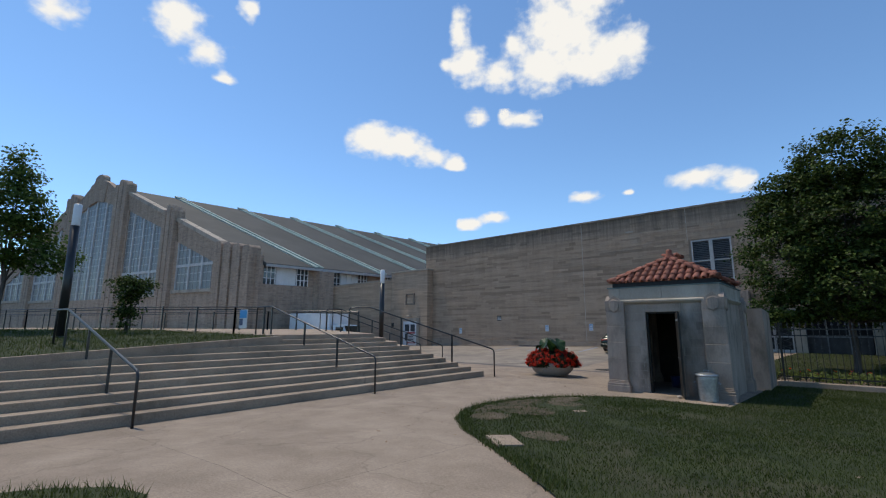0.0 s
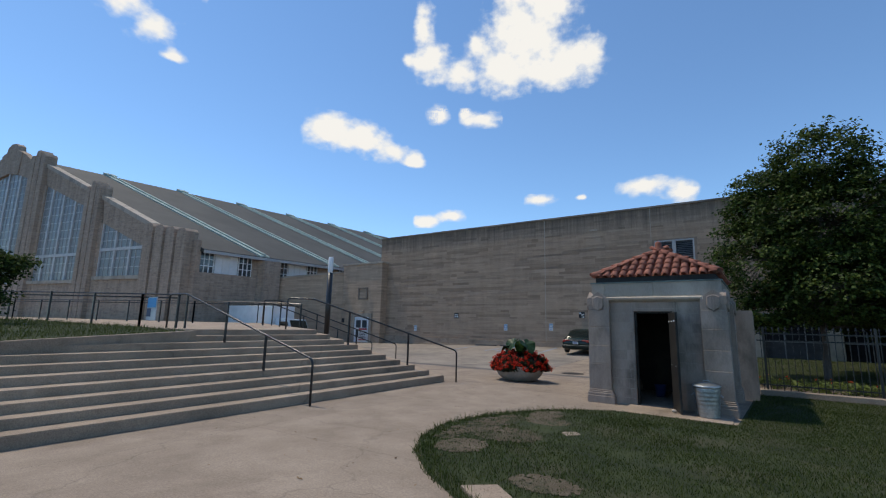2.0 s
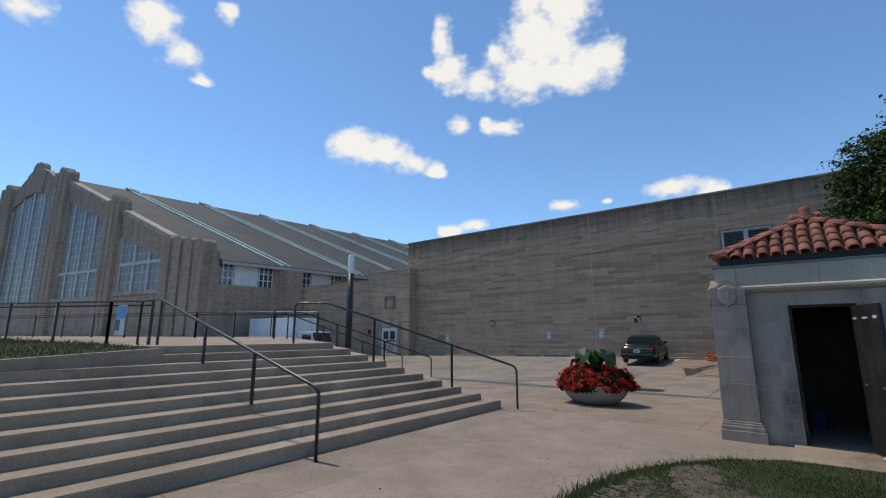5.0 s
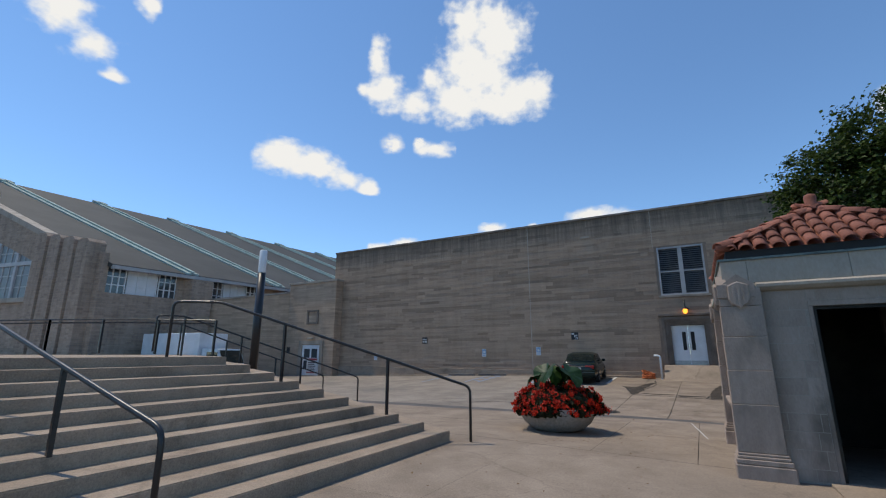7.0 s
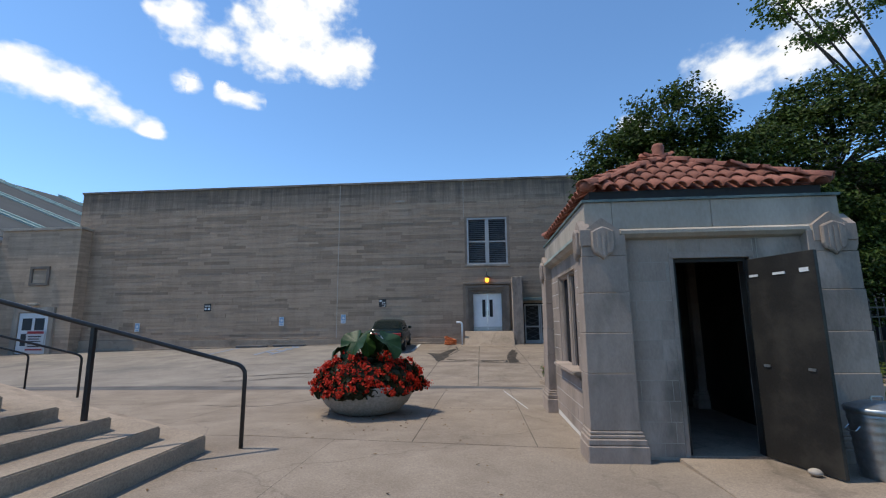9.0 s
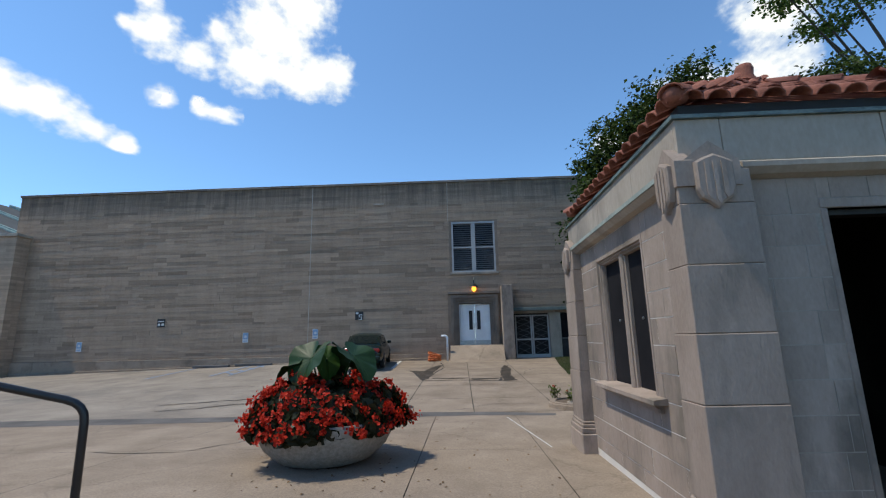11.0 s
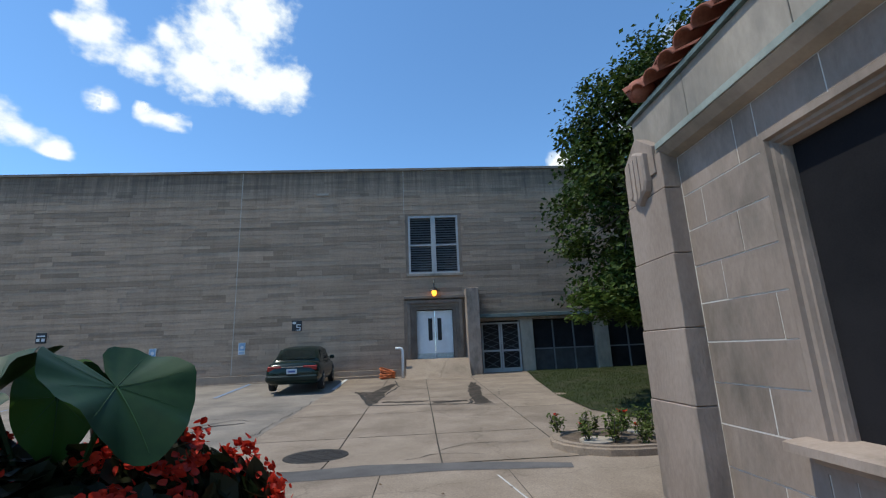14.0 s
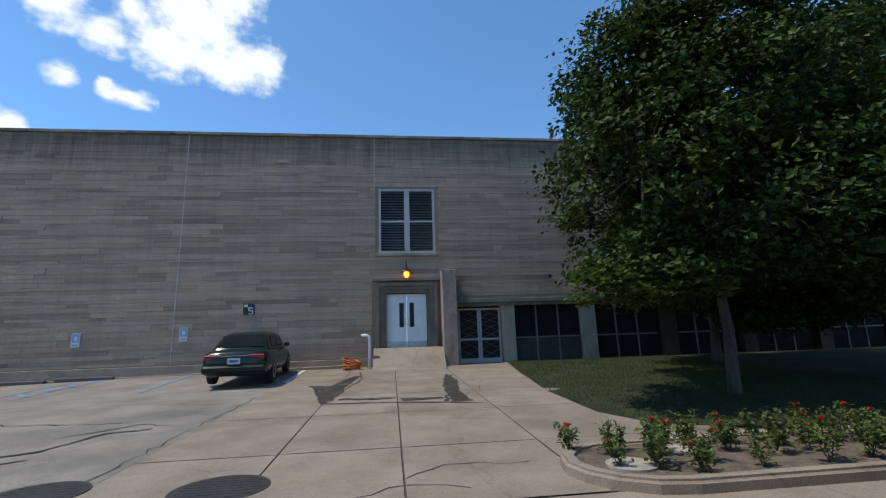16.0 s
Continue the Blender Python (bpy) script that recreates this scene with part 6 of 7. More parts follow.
for xx in (-7.9, -10.9, -11.7, -14.4):
    stripe("bay_line", (xx, 15.6), (xx - 0.5, 20.0), 0.14, M_BLUE, "worn blue painted parking line", "road marking")
for k in range(4):
    stripe("hatch_line", (-10.9 - k * 0.02, 16.0 + k), (-11.75, 17.0 + k), 0.12, M_BLUE, "worn blue painted hatching", "road marking")
tagged(sheet("bay_line", [(-4.42, 16.3), (-4.28, 16.3), (-4.42, 20.0), (-4.56, 20.0)], M_LINE, 0.02), "worn white painted parking line", "road marking", kind="structure")
stripe("joint_line", (-0.62, 5.85), (-0.30, 3.3), 0.02, M_LINE, "pale filled joint in the paving", "joint")


def crack(pts, w, seed, label="dark tar-filled crack in the paving"):
    rn = random.Random(seed)
    line = []
    for a, b in zip(pts, pts[1:]):
        n = max(2, int(math.hypot(b[0] - a[0], b[1] - a[1]) / 0.18))
        for k in range(n):
            t = k / n
            wob = 0.055 if w < 0.06 else 0.02
            line.append((a[0] + (b[0] - a[0]) * t + rn.uniform(-wob, wob), a[1] + (b[1] - a[1]) * t + rn.uniform(-wob, wob)))
    line.append(pts[-1])
    bm = bmesh.new()
    prev = None
    for i, (x, y) in enumerate(line):
        x2, y2 = line[min(i + 1, len(line) - 1)]
        x1, y1 = line[max(i - 1, 0)]
        d = Vector((x2 - x1, y2 - y1)).normalized()
        ww = w * rn.uniform(0.35, 1.2) if w < 0.06 else w * (0.75 + 0.6 * noise.noise((x * 2.2, y * 2.2, seed)) + rn.uniform(-0.12, 0.12)) * min(1.0, 0.25 + 0.3 * min(i, len(line) - 1 - i))
        l_ = bm.verts.new((x - d.y * ww, y + d.x * ww, level(x, y) + 0.005))
        r_ = bm.verts.new((x + d.y * ww, y - d.x * ww, level(x, y) + 0.005))
        if prev:
            bm.faces.new((prev[0], prev[1], r_, l_))
        prev = (l_, r_)
    ob = part("crack", bm, M_CRACK)
    if ob.data.polygons[0].normal.z < 0:
        ob.data.flip_normals()
    tagged(ob, label, "crack", kind="structure")


crack([(-3.3, 15.0), (-2.7, 12.4), (-1.3, 12.2), (-0.2, 11.9), (0.55, 11.6)], 0.085, 1)
crack([(-2.7, 12.5), (-2.2, 16.5), (-2.4, 18.6)], 0.035, 2)
crack([(-0.2, 12.0), (0.15, 14.5), (0.5, 16.8)], 0.045, 3)
crack([(-9.0, 8.6), (-7.2, 9.2), (-6.1, 9.6), (-5.8, 10.6), (-5.2, 10.8)], 0.05, 4)
crack([(-8.5, 7.6), (-6.6, 8.8), (-5.9, 9.2)], 0.035, 5)
crack([(-12, 11.2), (-8.6, 11.8), (-6.0, 11.4)], 0.02, 6)
crack([(-6.2, 3.1), (-5.0, 3.05), (-4.2, 4.3)], 0.012, 8)
for k_c, pts_c in enumerate((((-4.4, 13.9), (-4.5, 11.0), (-4.55, 7.9)), ((-2.7, 11.15), (-1.9, 11.0), (-1.2, 11.2), (0.3, 10.9)), ((-1.2, 7.4), (-0.7, 7.9), (0.2, 7.8)), ((-1.7, 6.9), (-1.2, 7.25), (-0.6, 7.0)), ((-6.4, 10.4), (-5.6, 11.2), (-5.0, 11.0)), ((-7.8, 8.2), (-6.4, 8.6), (-5.6, 8.3)), ((-10.5, 9.6), (-8.4, 10.2), (-6.9, 10.1)), ((-9.5, 13.2), (-7.0, 13.6), (-5.0, 13.0)), ((0.7, 13.4), (1.0, 14.8), (1.5, 15.4)), ((0.6, 16.6), (1.4, 17.2), (2.2, 17.0)), ((-4.6, 6.3), (-2.6, 5.0)))):
    crack(pts_c, 0.009 if k_c not in (4, 5) else 0.022, 30 + k_c, "fine dark crack across the paving")
crack([(-4.2, 19.3), (-3.0, 18.9), (-2.2, 18.7), (-0.5, 18.5), (0.6, 18.6)], 0.03, 15)
def damp(points, seed):
    """A damp, broken patch of paving with a ragged outline."""
    rn, ring = random.Random(seed), []
    for (xa, ya), (xb, yb) in zip(points, points[1:] + points[:1]):
        n = max(2, int(math.hypot(xb - xa, yb - ya) / 0.12))
        ring += [(xa + (xb - xa) * k / n + rn.uniform(-0.035, 0.035), ya + (yb - ya) * k / n + rn.uniform(-0.06, 0.06)) for k in range(n)]
    tagged(sheet("damp_patch", ring, M_DAMP, 0.0065, step=4.0), "dark damp broken edge of the paving", "road patch", kind="structure")


M_DAMP = surface("damp broken paving", (0.022, 0.018, 0.014), (0.06, 0.048, 0.037), 5, 0.8, 0.8, 40, stain=(0.11, 0.088, 0.068), stain_scale=2.4)
damp([(-3.55, 15.4), (-2.95, 15.3), (-2.5, 17.4), (-2.3, 17.4), (-2.5, 14.8), (-2.58, 12.7), (-2.85, 12.7), (-3.0, 14.1)], 3)
damp([(-0.12, 12.0), (0.32, 11.9), (0.24, 13.4), (0.5, 15.4), (0.38, 17.0), (0.16, 15.8), (-0.08, 13.8)], 4)
damp([(-2.46, 12.72), (-1.9, 12.62), (-1.25, 12.66), (-1.25, 12.86), (-1.9, 12.8), (-2.46, 13.0)], 5)
damp([(-1.14, 12.3), (-0.7, 12.28), (-0.24, 12.4), (-0.24, 12.62), (-0.7, 12.6), (-1.14, 12.74)], 6)
tagged(part("lawn_slab", prism([(1.1, -7.35), (1.58, -7.75), (1.8, -7.48), (1.36, -7.1)], 0.1, lambda x, y: lawn_level(x, y) + 0.03), M_STEP), "small square concrete slab set in the lawn", "slab")
pc = empty("orange_hose", "tangled heap of orange hose lying by the ramp", "hose", at=(-2.75, 19.6, level(-2.75, 19.6)))
rl = random.Random(4)
hose = []
for k in range(150):
    a = k * 0.42
    r = 0.23 + 0.09 * math.sin(k * 0.31) + rl.uniform(-0.03, 0.03)
    hose.append((r * 1.25 * math.cos(a) + 0.1 * math.sin(k * 0.11), r * 0.75 * math.sin(a), 0.03 + 0.48 * (k / 150) * (1 - 0.5 * abs(math.sin(k * 0.2)))))
part("coil", tube(hose, 0.022, 6), surface("orange rubber", (0.42, 0.10, 0.03), (0.62, 0.18, 0.06), 5, 0.6, 0.05), pc, smooth=True)


# ---- planting bed with roses ----
def bed_outline(off):
    pts = []
    for k in range(9):
        a = math.pi / 2 + math.pi * k / 8
        pts.append((1.25 + (0.85 + off) * math.cos(a), 7.22 + (0.85 + off) * math.sin(a)))
    return [(16.0, 8.07 + off)] + pts + [(16.0, 6.37 - off)]


kerb = bmesh.new()
o_, i_ = bed_outline(0.0), bed_outline(-0.18)
zt = lambda p: level(*p) + 0.13
for k in range(len(o_) - 1):
    q = [o_[k], o_[k + 1], i_[k + 1], i_[k]]
    prism(q, lambda x, y: level(x, y) - 0.1, lambda x, y: level(x, y) + 0.115, kerb)
bmesh.ops.remove_doubles(kerb, verts=kerb.verts, dist=1e-4)
bmesh.ops.delete(kerb, geom=[fc for fc in kerb.faces if sum(len(e.link_faces) > 2 for e in fc.edges) == 4], context="FACES_ONLY")
bmesh.ops.bevel(kerb, geom=[e for e in kerb.edges if len(e.link_faces) == 2 and e.calc_face_angle(0) > 1.0 and all(v.co.z > level(v.co.x, v.co.y) for v in e.verts)], offset=0.035, segments=3, affect="EDGES")
tagged(part("bed_kerb", kerb, M_STEP), "rounded concrete kerb round the planting bed", "kerb", kind="structure")
tagged(sheet("bed_soil", bed_outline(-0.17), M_SOIL, 0.09, step=0.5), "brown mulched soil of the planting bed", "soil", kind="structure")


def rose(seed):
    rn = random.Random(seed)
    ob = empty("rose_bush", "small leafy rose bush with a few red blooms in the bed", "rose bush", "roses in the bed")
    cs_, ns_ = [], []
    for k in range(rn.randint(4, 6)):
        a, ln = rn.uniform(0, 6.283), rn.uniform(0.28, 0.5)
        tip = Vector((0.16 * math.cos(a), 0.16 * math.sin(a), ln))
        part("stem", tube([(0, 0, -0.03), tip * 0.5 + Vector((0.01, 0.01, 0)), tip], 0.006, 5), M_BARK, ob)
        for j in range(26):
            t = rn.uniform(0.2, 1.05)
            cs_.append(tip * t + Vector((rn.gauss(0, 0.05), rn.gauss(0, 0.05), rn.gauss(0, 0.03))))
            ns_.append((rn.uniform(-0.5, 0.5), rn.uniform(-0.5, 0.5), 1))
    v_, f_2 = leaf_cloud(cs_, ns_, 0.062, rn, 0)
    mesh_part("foliage", v_, f_2, M_SHRUB, ob)
    if seed % 2 == 0:
        c0 = tip + Vector((0, 0, 0.04))
        v_, f_2 = leaf_cloud([c0 + Vector((rn.gauss(0, 0.02), rn.gauss(0, 0.02), rn.gauss(0, 0.015))) for _ in range(14)], [(0, 0, 1)] * 14, 0.04, rn, 0)
        mesh_part("bloom", v_, f_2, M_FLOWER, ob)
    return ob


kinds = [rose(s) for s in (10, 11, 12, 13)]
rr = random.Random(21)
spots = []
for row, yy in enumerate((7.75, 7.42, 7.05, 6.75)):
    k = 0.75 + 0.3 * (row % 2)
    while k < 8.0:
        spots.append((k + rr.uniform(-0.12, 0.12), yy + rr.uniform(-0.1, 0.1)))
        k += rr.uniform(0.36, 0.5) + (0.16 if row > 1 else 0)
for i, (x, y) in enumerate(spots):
    m = pose(x, y, level(x, y) + 0.09, 0, 0, rr.uniform(0, 360)) @ Matrix.Scale(rr.uniform(0.52, 0.82), 4)
    if i < 4:
        kinds[i].matrix_world = m
    else:
        src = kinds[i % 4]
        ob = copy_thing(src, m)
        ob.matrix_basis = m
for x, y in ((0.98, 7.0), (1.9, 7.5)):
    bc = empty("valve_cover", "round pale concrete valve cover in the bed", "valve cover", "valve covers", at=(x, y, level(x, y) + 0.085))
    part("collar", lathe([(0.13, 0), (0.24, 0.0), (0.24, 0.03), (0.13, 0.035)], 24), M_LIMEPALE, bc)
    part("lid", lathe([(0.13, 0.0), (0.13, 0.03), (0.02, 0.032)], 20), plain("rusty red lid", (0.22, 0.06, 0.04), 0.7), bc)


# ---- trees ----
def tree(label, x, y, z, trunk_h, trunk_r, blobs, n_clumps, leaf, material, seed, per=55, name="tree", spread=0.30, low=None):
    """Tapered trunk, limbs to each part of the crown, and clumps of single leaves over uneven lobes."""
    rn = random.Random(seed)
    ob = empty(name, label, "tree", at=(x, y, z))
    part("trunk", tube([(0, 0, -0.15), (0.02, 0.01, 0.3), (0.05, -0.03, trunk_h * 0.5), (0.0, 0.03, trunk_h)], trunk_r * 1.25, 12, r1=trunk_r * 0.7), M_BARK, ob, smooth=True)
    tot = sum(b[3] * b[4] * b[5] for b in blobs)
    cs_, ns_ = [], []
    for bx_, by_, bz_, ra, rb, rc in blobs:
        c_ = Vector((bx_, by_, bz_))
        s_ = Vector((0, 0, trunk_h * rn.uniform(0.7, 1.0)))
        limb = bmesh.new()
        tube([s_, s_.lerp(c_, 0.5) + Vector((rn.uniform(-0.2, 0.2), rn.uniform(-0.2, 0.2), 0.15)), c_], trunk_r * 0.5, 7, limb, trunk_r * 0.15)
        k_n = max(4, int(n_clumps * (ra * rb * rc) ** 0.67 / sum((b[3] * b[4] * b[5]) ** 0.67 for b in blobs)))
        for k in range(k_n):
            d = Vector((rn.gauss(0, 1), rn.gauss(0, 1), rn.gauss(0, 1))).normalized()
            t = rn.uniform(0.45, 1.0) ** 0.5 * (1 + 0.16 * noise.noise(d * 2.3 + Vector((seed, 0, 0))))
            p = c_ + Vector((d.x * ra, d.y * rb, d.z * rc)) * t
            if k % 6 == 0:
                tube([c_, c_.lerp(p, 0.6) + Vector((0, 0, 0.05)), p], trunk_r * 0.12, 5, limb, 0.006)
            for j in range(per):
                q = p + Vector((rn.gauss(0, spread), rn.gauss(0, spread), rn.gauss(0, spread * 0.55)))
                cs_.append(q)
                ns_.append((d.x * 0.5, d.y * 0.5, 0.8))
        part("limb", limb, M_BARK, ob)
    v_, f_2 = leaf_cloud(cs_, ns_, leaf, rn, 0, 1.2, 0.8)
    mesh_part("crown", v_, f_2, material, ob)
    if low:
        cs_, ns_ = [], []
        bx_, by_, bz_, ra, rb, rc = low
        for k in range(70):
            p = Vector((bx_ + rn.uniform(-ra, ra), by_ + rn.uniform(-rb, rb), bz_ + rn.uniform(-rc, rc)))
            for j in range(34):
                cs_.append(p + Vector((rn.gauss(0, 0.16), rn.gauss(0, 0.16), rn.gauss(0, 0.06))))
                ns_.append((0, 0, 1))
        v_, f_2 = leaf_cloud(cs_, ns_, leaf, rn, 0, 1.2, 0.5)
        mesh_part("low_branch", v_, f_2, M_LEAF2, ob, "lighter green low branch")
    return ob


tree("broad dark green maple on the shaded lawn", 5.45, 11.15, level(5.4, 11), 2.6, 0.115,
     [(0.6, 0, 6.0, 3.0, 3.0, 2.5), (-1.6, -0.4, 4.6, 1.8, 2.2, 1.9), (2.9, 0.3, 4.9, 2.5, 2.6, 1.9), (0.4, -0.6, 8.1, 1.7, 1.8, 1.6), (-1.1, 0.2, 6.8, 1.8, 2.0, 1.6), (-2.0, -0.9, 2.45, 1.4, 1.2, 0.6), (0.6, -1.2, 3.5, 2.4, 2.0, 1.5), (3.6, -0.8, 3.1, 2.4, 2.2, 1.5), (5.0, 0.5, 4.3, 2.2, 2.4, 2.0), (3.6, -0.4, 7.3, 1.3, 1.3, 0.8), (1.2, 1.5, 3.6, 2.6, 2.0, 1.3), (2.6, 1.8, 2.3, 2.2, 1.6, 0.9), (6.2, -0.6, 2.6, 2.2, 2.0, 1.3), (4.6, 3.0, 2.3, 2.4, 1.4, 1.2), (0.8, 3.4, 2.7, 1.5, 1.2, 0.8)],
     2700, 0.115, M_LEAF, 31, 46, spread=0.2, low=(-2.3, -1.2, 2.15, 1.1, 0.7, 0.28))
tree("tall shade tree behind the iron fence", 13.2, 13.2, level(13, 13), 3.0, 0.26,
     [(0, 0, 7.3, 4.0, 4.0, 3.0), (-2.6, -1.2, 4.2, 2.6, 2.6, 2.2), (2.6, 0, 5.0, 3, 3, 3.0), (0.0, 0, 9.6, 2.2, 2.6, 1.5)],
     1100, 0.14, M_LEAF, 32, 48, spread=0.24)
tree("tall open-crowned tree beyond the iron fence", 19.0, 15.6, level(18, 15), 9.0, 0.20,
     [(-5.2, -0.8, 15.9, 1.3, 1.3, 0.7), (-6.8, -1.9, 15.0, 1.0, 1.0, 0.5), (-3.4, -0.2, 15.0, 1.3, 1.3, 0.7), (1.4, 0.4, 19.0, 3.0, 3.0, 2.0), (-4.0, -0.9, 17.8, 1.4, 1.4, 0.7), (-5.4, -1.4, 13.6, 0.7, 0.7, 0.35)],
     250, 0.15, M_LEAF2, 33, 34, spread=0.24)
tree("shade tree close to the screened bays", 9.6, 17.0, level(9, 17), 2.4, 0.15,
     [(0, 0, 5.0, 3.2, 2.8, 2.6), (2.6, 0, 4.4, 2.6, 2.4, 2.2), (-1.8, -0.6, 4.0, 1.8, 1.8, 1.5), (5.0, 0.4, 5.0, 3.0, 2.6, 2.8), (0.8, -1.0, 2.6, 2.4, 1.4, 1.2), (3.6, -1.0, 2.4, 2.2, 1.4, 1.3)],
     1000, 0.14, M_LEAF, 36, 46, spread=0.24)
tree("young light green tree on the upper lawn", -14.6, -11.2, lawn_up(-14.6, -11.2), 1.7, 0.07,
     [(0, 0, 2.9, 1.15, 1.15, 0.9), (0.1, 0, 3.9, 0.85, 0.85, 0.8), (0.3, 0.9, 2.3, 0.7, 0.9, 0.5), (0, 0, 4.8, 0.5, 0.5, 0.6), (0, 0, 5.5, 0.28, 0.28, 0.5)],
     260, 0.10, M_LEAF2, 34, 36, spread=0.17)
tree("small shrubby tree beside the railing", -12.4, -8.35, lawn_up(-12.4, -8.35), 0.5, 0.05,
     [(0, 0, 0.75, 0.30, 0.30, 0.60), (0.05, 0, 1.35, 0.42, 0.42, 0.36), (0.05, 0.28, 1.5, 0.30, 0.36, 0.22), (-0.05, -0.2, 1.65, 0.26, 0.28, 0.2)],
     80, 0.075, M_LEAF, 35, 46, "shrub", 0.12)
hedge_rn = random.Random(50)
hedge = empty("hedge", "low dark green shrubs along the iron fence", "hedge", kind="stuff", at=(0, 0, 0))
cs, ns = [], []
for k in range(5200):
    x = hedge_rn.uniform(4.2, 22)
    hgt = 0.28 + 0.22 * clamp((x - 5) / 2, 0, 1) + 0.14 * noise.noise((x * 0.9, 3, 0))
    a = hedge_rn.uniform(0, math.pi)
    cs.append((x, 5.95 + 0.22 * math.cos(a) + hedge_rn.gauss(0, 0.05), 0.0 + hgt * math.sin(a) * hedge_rn.uniform(0.6, 1.1)))
    ns.append((0, -0.3, 1))
vs, fs = leaf_cloud(cs, ns, 0.08, hedge_rn, 0)
mesh_part("foliage", vs, fs, M_SHRUB, hedge)


# ---- grass blades ----
def blades(label, poly, height, n, seed, hgt, bare=None):
    rn = random.Random(seed)
    xs_, ys_ = [p[0] for p in poly], [p[1] for p in poly]
    vs_, fs_ = [], []

    def inside(x, y):
        c_ = False
        for (xa, ya), (xb, yb) in zip(poly, poly[1:] + poly[:1]):
            if (ya > y) != (yb > y) and x < (xb - xa) * (y - ya) / (yb - ya) + xa:
                c_ = not c_
        return c_
    k = 0
    while k < n:
        x, y = rn.uniform(min(xs_), max(xs_)), rn.uniform(min(ys_), max(ys_))
        if not inside(x, y):
            k += 0.3
            continue
        k += 1
        dens = noise.noise((x * 0.9, y * 0.9, 5)) + 0.5 * noise.noise((x * 2.6, y * 2.6, 9))
        if dens < -0.38 + rn.uniform(-0.2, 0.1) and rn.random() < 0.7:
            continue
        if any(((x - p) / r) ** 2 + ((y - q) / s) ** 2 < 1 + 0.5 * noise.noise((x * 3, y * 3, 2)) for p, q, r, s in bare or ()) and rn.random() < 0.5:
            continue
        h1 = hgt * rn.uniform(0.4, 1.3)
        a, w = rn.uniform(0, 6.283), 0.004 + 0.003 * rn.random()
        z = height(x, y)
        lx, ly = rn.gauss(0, h1 * 0.5), rn.gauss(0, h1 * 0.5)
        i = len(vs_)
        vs_ += [(x - w * math.cos(a), y - w * math.sin(a), z - 0.01), (x + w * math.cos(a), y + w * math.sin(a), z - 0.01), (x + lx, y + ly, z + h1)]
        fs_.append((i, i + 1, i + 2))
    ob = mesh_part("grass", vs_, fs_, M_BLADE)
    tagged(ob, label, "grass", kind="stuff")


near_poly = [(6.2, -12.0), (4.6, -10.4), (2.9, -8.85), (1.7, -7.95), (0.6, -7.2), (-0.05, -6.6), (-0.5, -5.9), (-0.74, -5.0), (-0.74, -4.2), (-0.57, -3.2), (-0.15, -2.2), (0.35, -1.5), (0.9, -1.15), (3.1, -1.0), (3.35, 5.3), (9.0, 5.3), (9.0, -12)]
BARE = ((-0.24, -4.55, 0.30, 1.3), (0.22, -5.95, 0.32, 0.40), (0.10, -2.75, 0.28, 0.50), (0.35, -4.9, 0.5, 0.5), (1.68, -6.72, 0.36, 0.26), (0.35, -3.4, 0.4, 0.35))
rb_ = random.Random(15)
for p_, q_, r_, s_ in BARE:
    vs, fs = [], []
    for k in range(520):
        a_, t_ = rb_.uniform(0, 6.283), rb_.random() ** 0.6
        x_, y_, r0_ = p_ + r_ * t_ * math.cos(a_), q_ + s_ * t_ * math.sin(a_), rb_.uniform(0.010, 0.045)
        i = len(vs)
        for j in range(9):
            w_ = r0_ * rb_.uniform(0.5, 1.2)
            x1_, y1_ = x_ + w_ * math.cos(j * 0.698), y_ + w_ * math.sin(j * 0.698)
            vs.append((x1_, y1_, lawn_level(x1_, y1_) + 0.005 + 0.000008 * k))
        vs.append((x_, y_, lawn_level(x_, y_) + 0.006 + 0.25 * r0_))
        fs.extend((i + j, i + (j + 1) % 9, i + 9) for j in range(9))
    tagged(mesh_part("bare_soil", vs, fs, M_BARE), "dry trodden bare soil in the lawn", "soil", kind="stuff")
blades("short blades of patchy lawn grass", near_poly, lawn_level, 230000, 61, 0.036, BARE)
blades("longer grass along the edge of the path", [(2.9, -8.9), (1.7, -8.0), (0.6, -7.25), (-0.05, -6.65), (-0.52, -5.9), (-0.77, -5.0), (-0.77, -4.2), (-0.6, -3.2), (-0.2, -2.2), (0.3, -1.5), (0.45, -1.6), (0, -2.3), (-0.4, -3.2), (-0.55, -4.2), (-0.55, -5), (-0.3, -5.8), (0.1, -6.4), (0.7, -7.0), (1.8, -7.8), (3, -8.6)], lawn_level, 9000, 62, 0.085)
blades("shaggy grass of the lawn corner", corner_lawn, lawn_level, 14000, 63, 0.09)
blades("shaggy grass of the upper lawn", [(-6.1, -14), (-7.2, -6.0), (-8.0, -5.9), (-10.4, -5.98), (-15, -7.35), (-15, -14)], lawn_up, 20000, 64, 0.09)
blades("grass of the shaded lawn", [(3.2, 20.4), (2.6, 16.5), (2.15, 12.7), (2.15, 10.3), (2.6, 9.2), (4.2, 8.5), (10, 8.4), (10, 20.4)], lawn_level, 40000, 65, 0.05)

